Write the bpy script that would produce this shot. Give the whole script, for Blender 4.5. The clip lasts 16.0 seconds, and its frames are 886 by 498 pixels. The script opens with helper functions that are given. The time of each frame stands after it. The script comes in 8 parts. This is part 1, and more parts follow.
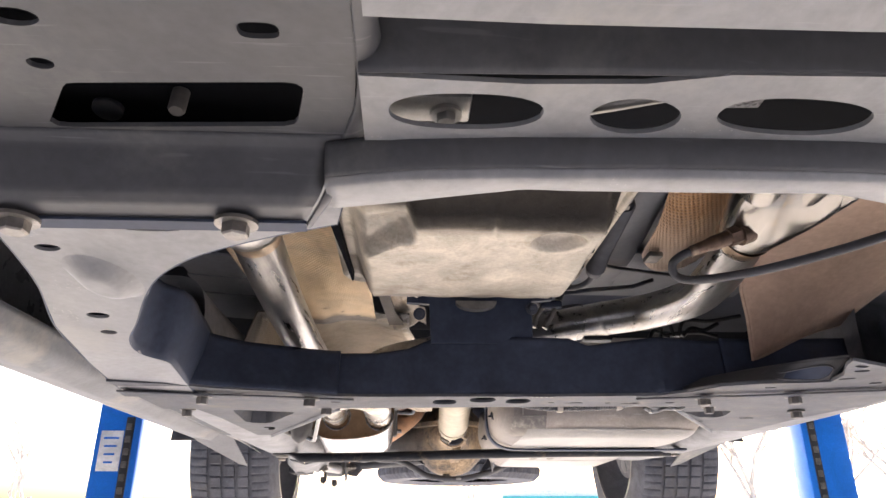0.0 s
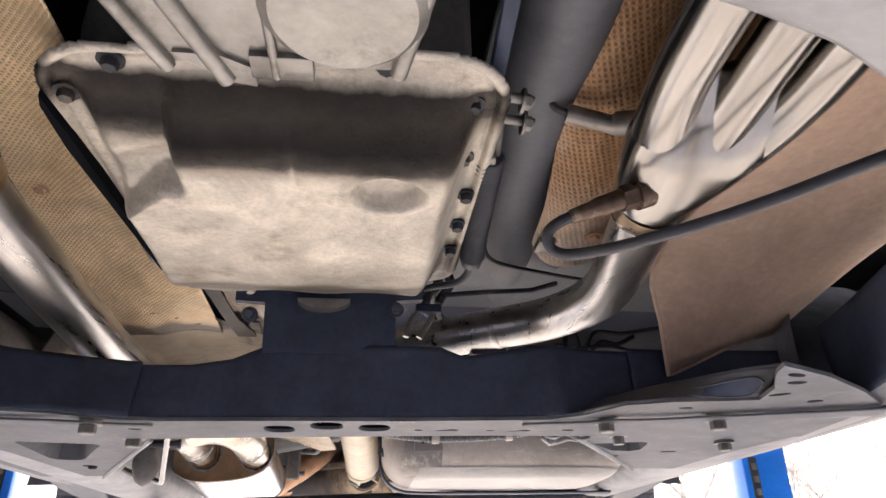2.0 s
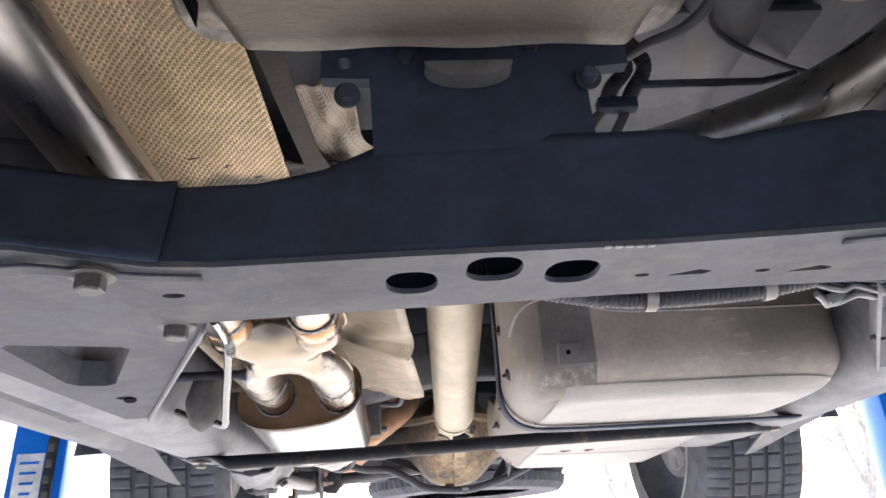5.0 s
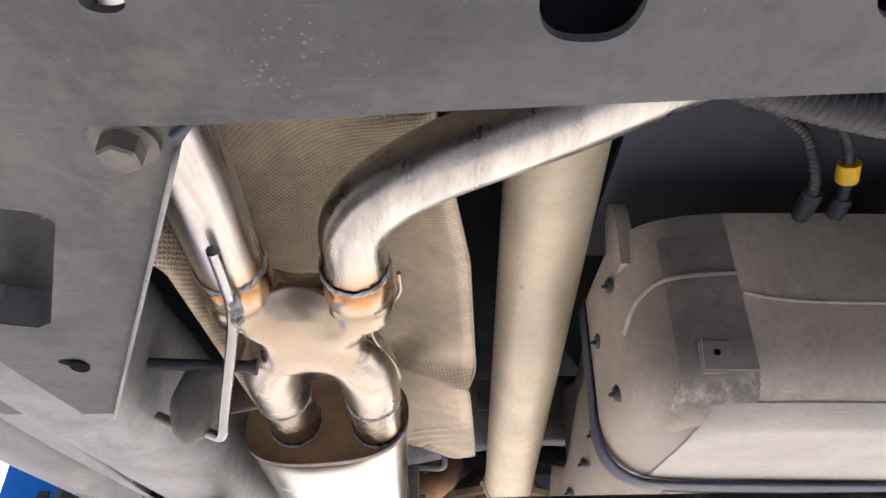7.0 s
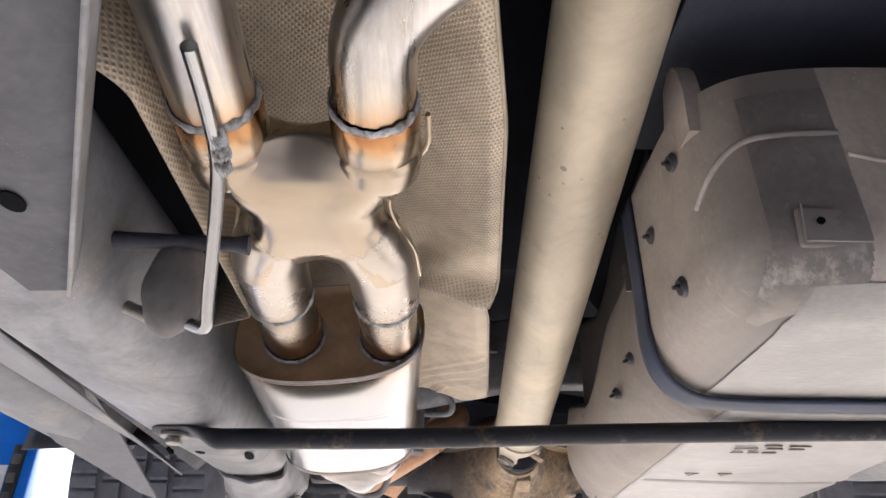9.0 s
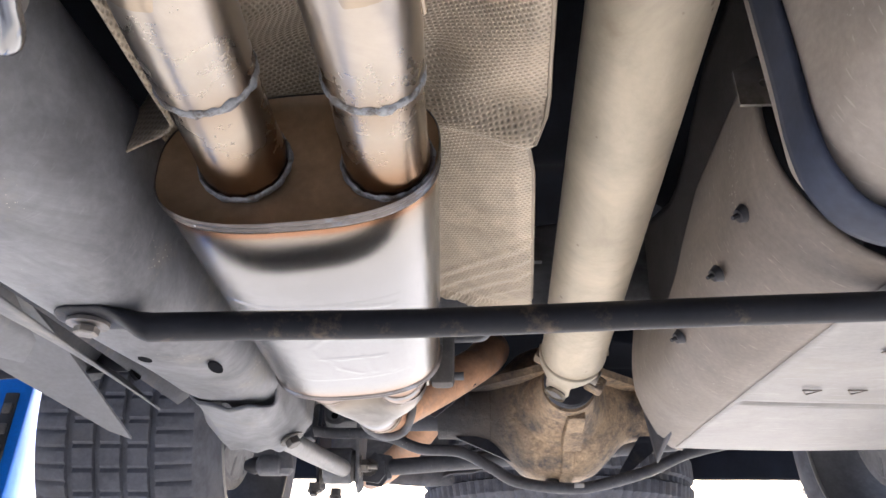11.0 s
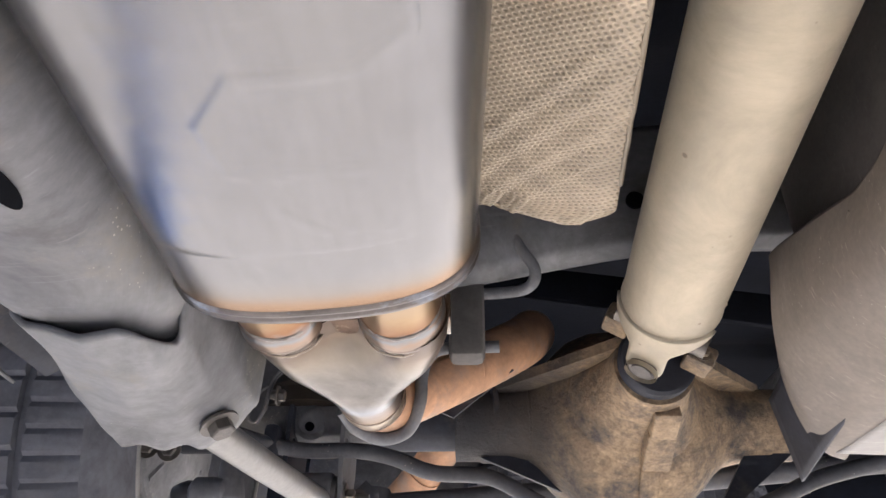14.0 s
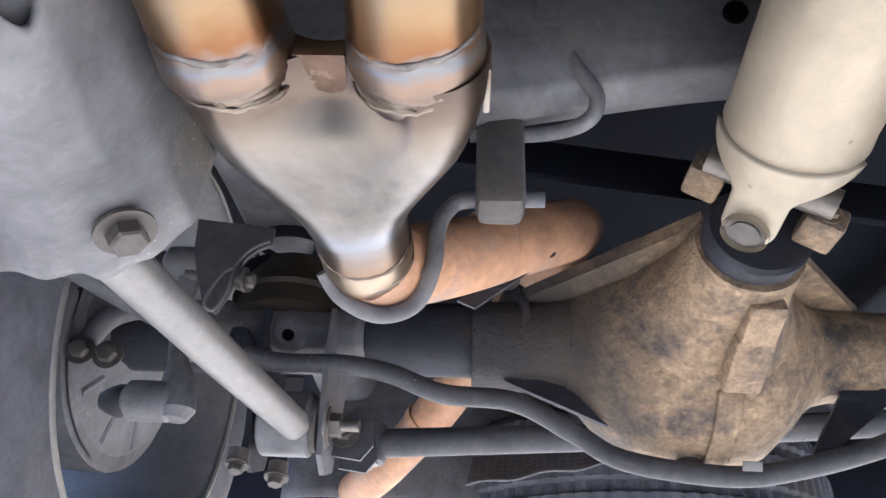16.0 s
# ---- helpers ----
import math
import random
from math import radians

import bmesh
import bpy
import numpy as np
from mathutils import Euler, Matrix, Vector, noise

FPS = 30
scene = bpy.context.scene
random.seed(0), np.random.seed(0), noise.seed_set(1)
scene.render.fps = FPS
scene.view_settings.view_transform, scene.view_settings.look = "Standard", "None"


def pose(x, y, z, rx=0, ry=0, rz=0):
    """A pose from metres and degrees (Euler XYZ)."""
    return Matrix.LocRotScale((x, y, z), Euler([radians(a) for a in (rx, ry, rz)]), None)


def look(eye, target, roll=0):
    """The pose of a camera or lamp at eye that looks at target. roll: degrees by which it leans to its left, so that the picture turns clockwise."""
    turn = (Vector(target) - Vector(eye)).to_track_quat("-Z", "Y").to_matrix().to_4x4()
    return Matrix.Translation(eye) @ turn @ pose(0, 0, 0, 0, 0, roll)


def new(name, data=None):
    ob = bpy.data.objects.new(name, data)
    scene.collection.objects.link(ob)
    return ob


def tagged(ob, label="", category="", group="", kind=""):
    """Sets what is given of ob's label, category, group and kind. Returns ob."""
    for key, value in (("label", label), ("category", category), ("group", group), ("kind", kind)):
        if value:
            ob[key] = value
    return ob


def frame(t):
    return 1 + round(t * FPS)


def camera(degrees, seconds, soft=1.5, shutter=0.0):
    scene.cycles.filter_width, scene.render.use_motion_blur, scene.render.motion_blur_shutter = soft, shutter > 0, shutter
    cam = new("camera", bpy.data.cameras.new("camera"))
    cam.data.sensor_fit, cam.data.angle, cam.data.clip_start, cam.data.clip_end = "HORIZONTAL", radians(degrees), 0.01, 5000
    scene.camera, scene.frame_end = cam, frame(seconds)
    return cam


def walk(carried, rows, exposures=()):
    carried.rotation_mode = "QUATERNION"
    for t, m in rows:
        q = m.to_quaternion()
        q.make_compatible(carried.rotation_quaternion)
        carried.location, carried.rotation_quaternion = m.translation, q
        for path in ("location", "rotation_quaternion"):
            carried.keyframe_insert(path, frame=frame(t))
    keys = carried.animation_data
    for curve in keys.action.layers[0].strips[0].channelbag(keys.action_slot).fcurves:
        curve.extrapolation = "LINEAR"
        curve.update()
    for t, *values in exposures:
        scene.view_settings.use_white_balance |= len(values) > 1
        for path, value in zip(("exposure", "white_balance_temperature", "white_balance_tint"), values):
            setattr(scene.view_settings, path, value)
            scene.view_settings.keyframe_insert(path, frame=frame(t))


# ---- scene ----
cam = camera(66.1, 16.0)
PATH = [
    (0, (-0.056, -0.069, 1.68), (0.044, 1.782, 2.431), -0.2),
    (0.5, (-0.022, -0.007, 1.686), (0.082, 1.838, 2.451), -0.5),
    (1, (0.019, 0.046, 1.692), (0.146, 1.875, 2.491), -0.8),
    (1.5, (0.06, 0.092, 1.694), (0.23, 1.9, 2.53), -1.1),
    (2, (0.09, 0.139, 1.696), (0.315, 1.93, 2.557), -1.0),
    (2.5, (0.081, 0.197, 1.686), (0.334, 1.983, 2.55), -0.8),
    (3, (0.035, 0.259, 1.683), (0.276, 2.056, 2.528), -0.8),
    (3.5, (-0.007, 0.32, 1.683), (0.193, 2.133, 2.502), -1.4),
    (4, (-0.025, 0.379, 1.677), (0.144, 2.2, 2.486), -2.7),
    (4.5, (-0.01, 0.443, 1.682), (0.128, 2.27, 2.483), -3.7),
    (4.7, (-0.002, 0.47, 1.683), (0.12, 2.299, 2.483), -3.9),
    (6.8, (-0.042, 0.771, 1.666), (-0.038, 2.495, 2.679), 0.0),
    (7, (-0.049, 0.799, 1.664), (-0.036, 2.502, 2.713), 0.4),
    (7.5, (-0.053, 0.856, 1.663), (-0.013, 2.524, 2.764), 0.6),
    (8, (-0.059, 0.891, 1.657), (-0.012, 2.563, 2.754), 0.8),
    (8.5, (-0.068, 0.921, 1.65), (-0.025, 2.626, 2.695), 0.8),
    (9, (-0.081, 0.953, 1.644), (-0.041, 2.691, 2.634), 0.3),
    (9.2, (-0.083, 0.971, 1.642), (-0.049, 2.721, 2.609), 0.4),
    (11.3, (-0.068, 1.29, 1.649), (-0.146, 3.066, 2.564), 0.9),
    (11.5, (-0.077, 1.323, 1.648), (-0.167, 3.094, 2.574), 1.3),
    (12, (-0.107, 1.401, 1.65), (-0.195, 3.154, 2.608), 2.6),
    (12.5, (-0.134, 1.479, 1.657), (-0.193, 3.215, 2.649), 2.8),
    (13, (-0.141, 1.544, 1.666), (-0.169, 3.258, 2.697), 2.3),
    (13.5, (-0.13, 1.606, 1.663), (-0.16, 3.301, 2.724), 1.5),
    (14, (-0.106, 1.655, 1.663), (-0.171, 3.332, 2.75), 0.6),
    (14.5, (-0.084, 1.713, 1.669), (-0.192, 3.392, 2.752), 1.0),
    (15, (-0.085, 1.771, 1.664), (-0.213, 3.452, 2.74), 1.8),
    (15.5, (-0.104, 1.837, 1.653), (-0.227, 3.519, 2.728), 2.7),
    (16, (-0.127, 1.906, 1.649), (-0.209, 3.583, 2.736), 3.0),
]
walk(cam, [(t, look(eye, target, roll)) for t, eye, target, roll in PATH], [(0.0, 2.4, 6750, 16), (3.0, 2.37, 6600, 17), (4.6, 2.38, 6150, 13), (7.5, 2.12, 6600, 15), (11.5, 2.02, 6100, 14), (14.0, 1.96, 6350, 14), (15.2, 2.08, 5950, 13), (16.0, 2.32, 5800, 13)])

# ---- world, sun, exposure ----
world = bpy.data.worlds.new("daylight")
scene.world = world
world.use_nodes = True
wn = world.node_tree
sky = wn.nodes.new("ShaderNodeTexSky")
sky.sky_type, sky.sun_disc = "NISHITA", False
sky.sun_elevation, sky.sun_rotation = radians(32), radians(20)
sky.air_density, sky.dust_density, sky.ozone_density = 1.0, 6.0, 0.6
wn.nodes["Background"].inputs["Strength"].default_value = 0.15
wn.links.new(sky.outputs[0], wn.nodes["Background"].inputs["Color"])
sun_data = bpy.data.lights.new("sun", "SUN")
sun_data.energy, sun_data.angle, sun_data.color = 4.0, radians(0.6), (1.0, 0.97, 0.93)
sun = new("sun", sun_data)
sun.matrix_world = look((0, 0, 20), (0 - math.sin(radians(20)) * 20 / math.tan(radians(32)), -math.cos(radians(20)) * 20 / math.tan(radians(32)), 0))


# ---- materials ----
def mat(name, base, rough=0.5, metal=0.0, var=0.25, scale=12.0, fine=140.0, bump=0.15, dirt=None, dirt_amt=0.5, dirt_scale=5.0, rough_var=0.15, coat=0.0, stretch=(1, 1, 1), specks=None, speck_scale=70.0, spec=0.5, cracks=0.0, grain=0.2, smudge=0.22, scratch=0.0):
    """A surface with variation at two scales, optional dirt patches and a fine relief."""
    m = bpy.data.materials.new(name)
    m.use_nodes = True
    nt = m.node_tree
    b = nt.nodes["Principled BSDF"]
    tc = nt.nodes.new("ShaderNodeTexCoord")
    mp = nt.nodes.new("ShaderNodeMapping")
    mp.inputs["Scale"].default_value = stretch
    nt.links.new(tc.outputs["Object"], mp.inputs[0])
    n1 = nt.nodes.new("ShaderNodeTexNoise")
    n1.inputs["Scale"].default_value, n1.inputs["Detail"].default_value = scale, 8
    n1.inputs["Roughness"].default_value = 0.65
    n2 = nt.nodes.new("ShaderNodeTexNoise")
    n2.inputs["Scale"].default_value, n2.inputs["Detail"].default_value = fine, 4
    for n in (n1, n2):
        nt.links.new(mp.outputs[0], n.inputs["Vector"])
    ramp = nt.nodes.new("ShaderNodeValToRGB")
    lo = [max(0.0, c * (1 - var)) for c in base]
    hi = [min(1.0, c * (1 + var)) for c in base]
    ramp.color_ramp.elements[0].color, ramp.color_ramp.elements[1].color = (*lo, 1), (*hi, 1)
    ramp.color_ramp.elements[0].position, ramp.color_ramp.elements[1].position = 0.3, 0.7
    nt.links.new(n1.outputs["Fac"], ramp.inputs[0])
    mix = nt.nodes.new("ShaderNodeMix")
    mix.data_type, mix.blend_type = "RGBA", "MULTIPLY"
    mix.inputs[0].default_value = grain
    nt.links.new(ramp.outputs[0], mix.inputs[6])
    r2 = nt.nodes.new("ShaderNodeMapRange")
    r2.inputs[1].default_value, r2.inputs[2].default_value, r2.inputs[3].default_value, r2.inputs[4].default_value = 0.3, 0.7, 0.5, 1.25
    nt.links.new(n2.outputs["Fac"], r2.inputs[0])
    nt.links.new(r2.outputs[0], mix.inputs[7])
    col = mix.outputs[2]
    if smudge:
        n5 = nt.nodes.new("ShaderNodeTexNoise")
        n5.inputs["Scale"].default_value, n5.inputs["Detail"].default_value = scale * 0.45 + 3, 12
        n5.inputs["Roughness"].default_value, n5.inputs["Distortion"].default_value = 0.72, 0.6
        nt.links.new(tc.outputs["Object"], n5.inputs["Vector"])
        r5 = nt.nodes.new("ShaderNodeMapRange")
        r5.inputs[1].default_value, r5.inputs[2].default_value, r5.inputs[3].default_value, r5.inputs[4].default_value = 0.32, 0.68, 1 - smudge, 1 + smudge * 0.8
        nt.links.new(n5.outputs["Fac"], r5.inputs[0])
        m5 = nt.nodes.new("ShaderNodeMix")
        m5.data_type, m5.blend_type = "RGBA", "MULTIPLY"
        m5.inputs[0].default_value = 1.0
        nt.links.new(col, m5.inputs[6])
        nt.links.new(r5.outputs[0], m5.inputs[7])
        col = m5.outputs[2]
    if scratch:
        for rot in (0.35, -0.9):
            ms = nt.nodes.new("ShaderNodeMapping")
            ms.inputs["Rotation"].default_value = (0, 0, rot)
            ms.inputs["Scale"].default_value = (14, 330, 60)
            nt.links.new(tc.outputs["Object"], ms.inputs[0])
            n6 = nt.nodes.new("ShaderNodeTexNoise")
            n6.inputs["Scale"].default_value, n6.inputs["Detail"].default_value = 1.0, 2
            nt.links.new(ms.outputs[0], n6.inputs["Vector"])
            r6 = nt.nodes.new("ShaderNodeMapRange")
            r6.inputs[1].default_value, r6.inputs[2].default_value, r6.inputs[4].default_value = 0.68, 0.74, scratch
            nt.links.new(n6.outputs["Fac"], r6.inputs[0])
            m6 = nt.nodes.new("ShaderNodeMix")
            m6.data_type = "RGBA"
            m6.inputs[7].default_value = (*[min(1.0, c * 2.6 + 0.05) for c in base], 1)
            nt.links.new(r6.outputs[0], m6.inputs[0])
            nt.links.new(col, m6.inputs[6])
            col = m6.outputs[2]
    if dirt:
        n3 = nt.nodes.new("ShaderNodeTexNoise")
        n3.inputs["Scale"].default_value, n3.inputs["Detail"].default_value = dirt_scale, 10
        n3.inputs["Roughness"].default_value = 0.7
        nt.links.new(mp.outputs[0], n3.inputs["Vector"])
        r3 = nt.nodes.new("ShaderNodeMapRange")
        r3.inputs[1].default_value, r3.inputs[2].default_value = 0.62 - 0.3 * dirt_amt, 0.78 - 0.3 * dirt_amt
        nt.links.new(n3.outputs["Fac"], r3.inputs[0])
        m3 = nt.nodes.new("ShaderNodeMix")
        m3.data_type = "RGBA"
        m3.inputs[7].default_value = (*dirt, 1)
        nt.links.new(r3.outputs[0], m3.inputs[0])
        nt.links.new(col, m3.inputs[6])
        col = m3.outputs[2]
    if specks:
        vo = nt.nodes.new("ShaderNodeTexVoronoi")
        vo.inputs["Scale"].default_value = speck_scale
        nt.links.new(mp.outputs[0], vo.inputs["Vector"])
        n4 = nt.nodes.new("ShaderNodeTexNoise")
        n4.inputs["Scale"].default_value = 18
        nt.links.new(mp.outputs[0], n4.inputs["Vector"])
        less = nt.nodes.new("ShaderNodeMath")
        less.operation = "SUBTRACT"
        nt.links.new(n4.outputs["Fac"], less.inputs[0])
        nt.links.new(vo.outputs["Distance"], less.inputs[1])
        r4 = nt.nodes.new("ShaderNodeMapRange")
        r4.inputs[1].default_value, r4.inputs[2].default_value = 0.49, 0.56
        nt.links.new(less.outputs[0], r4.inputs[0])
        m4 = nt.nodes.new("ShaderNodeMix")
        m4.data_type = "RGBA"
        m4.inputs[7].default_value = (*specks, 1)
        nt.links.new(r4.outputs[0], m4.inputs[0])
        nt.links.new(col, m4.inputs[6])
        col = m4.outputs[2]
    nt.links.new(col, b.inputs["Base Color"])
    rr = nt.nodes.new("ShaderNodeMapRange")
    rr.inputs[3].default_value, rr.inputs[4].default_value = max(0.02, rough - rough_var), min(1.0, rough + rough_var)
    nt.links.new(n1.outputs["Fac"], rr.inputs[0])
    nt.links.new(rr.outputs[0], b.inputs["Roughness"])
    b.inputs["Metallic"].default_value = metal
    b.inputs["Coat Weight"].default_value = coat
    b.inputs["Specular IOR Level"].default_value = spec
    if bump:
        add = nt.nodes.new("ShaderNodeMath")
        add.operation = "MULTIPLY_ADD"
        add.inputs[1].default_value = 0.3
        nt.links.new(n2.outputs["Fac"], add.inputs[0])
        nt.links.new(n1.outputs["Fac"], add.inputs[2])
        if cracks:
            wob = nt.nodes.new("ShaderNodeTexNoise")
            wob.inputs["Scale"].default_value, wob.inputs["Detail"].default_value = 24, 6
            nt.links.new(mp.outputs[0], wob.inputs["Vector"])
            sh = nt.nodes.new("ShaderNodeVectorMath")
            sh.operation = "MULTIPLY_ADD"
            sh.inputs[1].default_value = (0.1, 0.1, 0.1)
            nt.links.new(wob.outputs["Color"], sh.inputs[0])
            nt.links.new(mp.outputs[0], sh.inputs[2])
            cr = nt.nodes.new("ShaderNodeTexVoronoi")
            cr.feature = "DISTANCE_TO_EDGE"
            cr.inputs["Scale"].default_value = 48
            nt.links.new(sh.outputs[0], cr.inputs["Vector"])
            edge = nt.nodes.new("ShaderNodeMapRange")
            edge.inputs[1].default_value, edge.inputs[2].default_value = 0.0, 0.03
            nt.links.new(cr.outputs["Distance"], edge.inputs[0])
            where = nt.nodes.new("ShaderNodeMapRange")
            where.inputs[1].default_value, where.inputs[2].default_value = 0.40, 0.56
            nt.links.new(n1.outputs["Fac"], where.inputs[0])
            mx = nt.nodes.new("ShaderNodeMath")
            mx.operation = "MAXIMUM"
            nt.links.new(edge.outputs[0], mx.inputs[0])
            nt.links.new(where.outputs[0], mx.inputs[1])
            sum2 = nt.nodes.new("ShaderNodeMath")
            sum2.operation = "MULTIPLY_ADD"
            sum2.inputs[1].default_value = cracks
            nt.links.new(mx.outputs[0], sum2.inputs[0])
            nt.links.new(add.outputs[0], sum2.inputs[2])
            add = sum2
            mc = nt.nodes.new("ShaderNodeMix")
            mc.data_type = "RGBA"
            mc.inputs[6].default_value = (0.17, 0.13, 0.09, 1)
            low = nt.nodes.new("ShaderNodeMapRange")
            low.inputs[3].default_value = 0.985
            nt.links.new(mx.outputs[0], low.inputs[0])
            nt.links.new(low.outputs[0], mc.inputs[0])
            nt.links.new(col, mc.inputs[7])
            nt.links.new(mc.outputs[2], b.inputs["Base Color"])
        bp = nt.nodes.new("ShaderNodeBump")
        bp.inputs["Strength"].default_value, bp.inputs["Distance"].default_value = bump, 0.004
        nt.links.new(add.outputs[0], bp.inputs["Height"])
        nt.links.new(bp.outputs[0], b.inputs["Normal"])
    return m


def embossed(name, base, rough, metal, pitch=0.006, dirt=None, dirt_amt=0.3, turn=0.0, pits=0.45, crease=0.5):
    """Stamped foil: a woven pattern of small dimples, darkened at their centres, with creases and stains."""
    m = mat(name, base, rough, metal, var=0.22, scale=9, fine=60, bump=0.0, dirt=dirt, dirt_amt=dirt_amt, dirt_scale=7)
    nt = m.node_tree
    b = nt.nodes["Principled BSDF"]
    tc = nt.nodes.new("ShaderNodeTexCoord")
    mp = nt.nodes.new("ShaderNodeMapping")
    mp.inputs["Rotation"].default_value = (0, 0, turn)
    nt.links.new(tc.outputs["UV"], mp.inputs[0])
    vor = nt.nodes.new("ShaderNodeTexVoronoi")
    vor.voronoi_dimensions = "2D"
    vor.inputs["Scale"].default_value = 1.0 / pitch
    vor.inputs["Randomness"].default_value = 0.12
    nt.links.new(mp.outputs[0], vor.inputs["Vector"])
    prod = nt.nodes.new("ShaderNodeMapRange")
    prod.interpolation_type = "SMOOTHSTEP"
    prod.inputs[1].default_value, prod.inputs[2].default_value = 0.12, 0.48
    nt.links.new(vor.outputs["Distance"], prod.inputs[0])
    # Shade and dirt in the dimples, both put into the base colour.
    pit = nt.nodes.new("ShaderNodeMapRange")
    pit.inputs[1].default_value, pit.inputs[2].default_value = 0.16, 0.36
    pit.inputs[3].default_value, pit.inputs[4].default_value = pits, 1.0
    nt.links.new(vor.outputs["Distance"], pit.inputs[0])
    pit_shade_dirt = nt.nodes.new("ShaderNodeMix")
    pit_shade_dirt.data_type, pit_shade_dirt.blend_type = "RGBA", "MULTIPLY"
    pit_shade_dirt.inputs[0].default_value = 1.0
    nt.links.new(b.inputs["Base Color"].links[0].from_socket, pit_shade_dirt.inputs[6])
    nt.links.new(pit.outputs[0], pit_shade_dirt.inputs[7])
    nt.links.new(pit_shade_dirt.outputs[2], b.inputs["Base Color"])
    nz = nt.nodes.new("ShaderNodeTexNoise")
    nz.inputs["Scale"].default_value, nz.inputs["Detail"].default_value = 14, 5
    nt.links.new(tc.outputs["Object"], nz.inputs["Vector"])
    b1 = nt.nodes.new("ShaderNodeBump")
    b1.inputs["Strength"].default_value, b1.inputs["Distance"].default_value = crease, 0.02
    nt.links.new(nz.outputs["Fac"], b1.inputs["Height"])
    b2 = nt.nodes.new("ShaderNodeBump")
    b2.inputs["Strength"].default_value, b2.inputs["Distance"].default_value = 0.6, 0.0014
    nt.links.new(prod.outputs[0], b2.inputs["Height"])
    nt.links.new(b1.outputs[0], b2.inputs["Normal"])
    nt.links.new(b2.outputs[0], b.inputs["Normal"])
    return m


def along(m, stops, y0, y1, wobble=0.2, axis=1, scale=30):
    """Bands of stain, heat tint and other tone along one axis of the thing, from y0 to y1, with an uneven edge."""
    nt = m.node_tree
    b = nt.nodes["Principled BSDF"]
    base = b.inputs["Base Color"].links[0].from_socket
    tc = nt.nodes.new("ShaderNodeTexCoord")
    sep = nt.nodes.new("ShaderNodeSeparateXYZ")
    nt.links.new(tc.outputs["Object"], sep.inputs[0])
    mr = nt.nodes.new("ShaderNodeMapRange")
    mr.inputs[1].default_value, mr.inputs[2].default_value = y0, y1
    nt.links.new(sep.outputs[axis], mr.inputs[0])
    nz = nt.nodes.new("ShaderNodeTexNoise")
    nz.inputs["Scale"].default_value, nz.inputs["Detail"].default_value = scale, 6
    nt.links.new(tc.outputs["Object"], nz.inputs["Vector"])
    ad = nt.nodes.new("ShaderNodeMath")
    ad.operation = "MULTIPLY_ADD"
    ad.inputs[1].default_value = wobble
    nt.links.new(nz.outputs["Fac"], ad.inputs[0])
    nt.links.new(mr.outputs[0], ad.inputs[2])
    off = nt.nodes.new("ShaderNodeMath")
    off.operation = "SUBTRACT"
    off.inputs[1].default_value = wobble / 2
    nt.links.new(ad.outputs[0], off.inputs[0])
    rp = nt.nodes.new("ShaderNodeValToRGB")
    while len(rp.color_ramp.elements) < len(stops):
        rp.color_ramp.elements.new(0.5)
    for e, (pos, c, a) in zip(rp.color_ramp.elements, stops):
        e.position = pos
    for e, (pos, c, a) in zip(rp.color_ramp.elements, stops):
        e.color = (*c, a)
    nt.links.new(off.outputs[0], rp.inputs[0])
    mx = nt.nodes.new("ShaderNodeMix")
    mx.data_type = "RGBA"
    nt.links.new(rp.outputs["Alpha"], mx.inputs[0])
    nt.links.new(base, mx.inputs[6])
    nt.links.new(rp.outputs["Color"], mx.inputs[7])
    nt.links.new(mx.outputs[2], b.inputs["Base Color"])
    return m


M_FRAME = mat("dusty_frame_coating", (0.097, 0.099, 0.107), 0.62, spec=0.14, smudge=0.34, scratch=0.07, var=0.14, scale=7, bump=0.07, dirt=(0.135, 0.124, 0.108), dirt_amt=0.30, dirt_scale=16, specks=(0.15, 0.145, 0.135), speck_scale=260)
# The guard plate's coating, also used to paint shade on upright channel walls.
M_GUARD = mat("dark_guard_coat_and_wall_shade", (0.07, 0.069, 0.07), 0.42, spec=0.3, smudge=0.25, scratch=0.2, var=0.14, scale=6, bump=0.04, dirt=(0.12, 0.115, 0.105), dirt_amt=0.12)
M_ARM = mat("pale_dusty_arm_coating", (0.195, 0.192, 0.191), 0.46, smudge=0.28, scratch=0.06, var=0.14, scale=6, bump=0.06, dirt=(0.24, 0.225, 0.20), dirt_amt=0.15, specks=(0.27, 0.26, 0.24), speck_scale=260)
# Black paint; on upright frame walls it holds their shade and bluish haze.
M_BLACK = mat("black_paint_and_wall_shade", (0.043, 0.052, 0.077), 0.55, var=0.3, scale=10, bump=0.06, dirt=(0.05, 0.047, 0.044), dirt_amt=0.05, spec=0.15)
# Near-black for black trim, and for shade inside holes and cavities.
M_VOID = mat("matt_black_and_cavity_shade", (0.004, 0.0045, 0.006), 0.9, var=0.3, scale=10, bump=0.0, spec=0.05)
M_RAIL = mat("dusty_rail_coating", (0.182, 0.184, 0.191), 0.55, spec=0.35, smudge=0.55, scratch=0.08, var=0.22, scale=6, bump=0.1, dirt=(0.21, 0.195, 0.17), dirt_amt=0.22, dirt_scale=9, specks=(0.42, 0.39, 0.34), speck_scale=240)
M_UNDER = mat("black_undercoating", (0.011, 0.013, 0.019), 0.85, var=0.4, scale=6, bump=0.3, spec=0.15)
M_GREY = mat("grey_floor_paint", (0.108, 0.111, 0.120), 0.55, var=0.2, scale=5, bump=0.08, dirt=(0.15, 0.135, 0.11), dirt_amt=0.15)
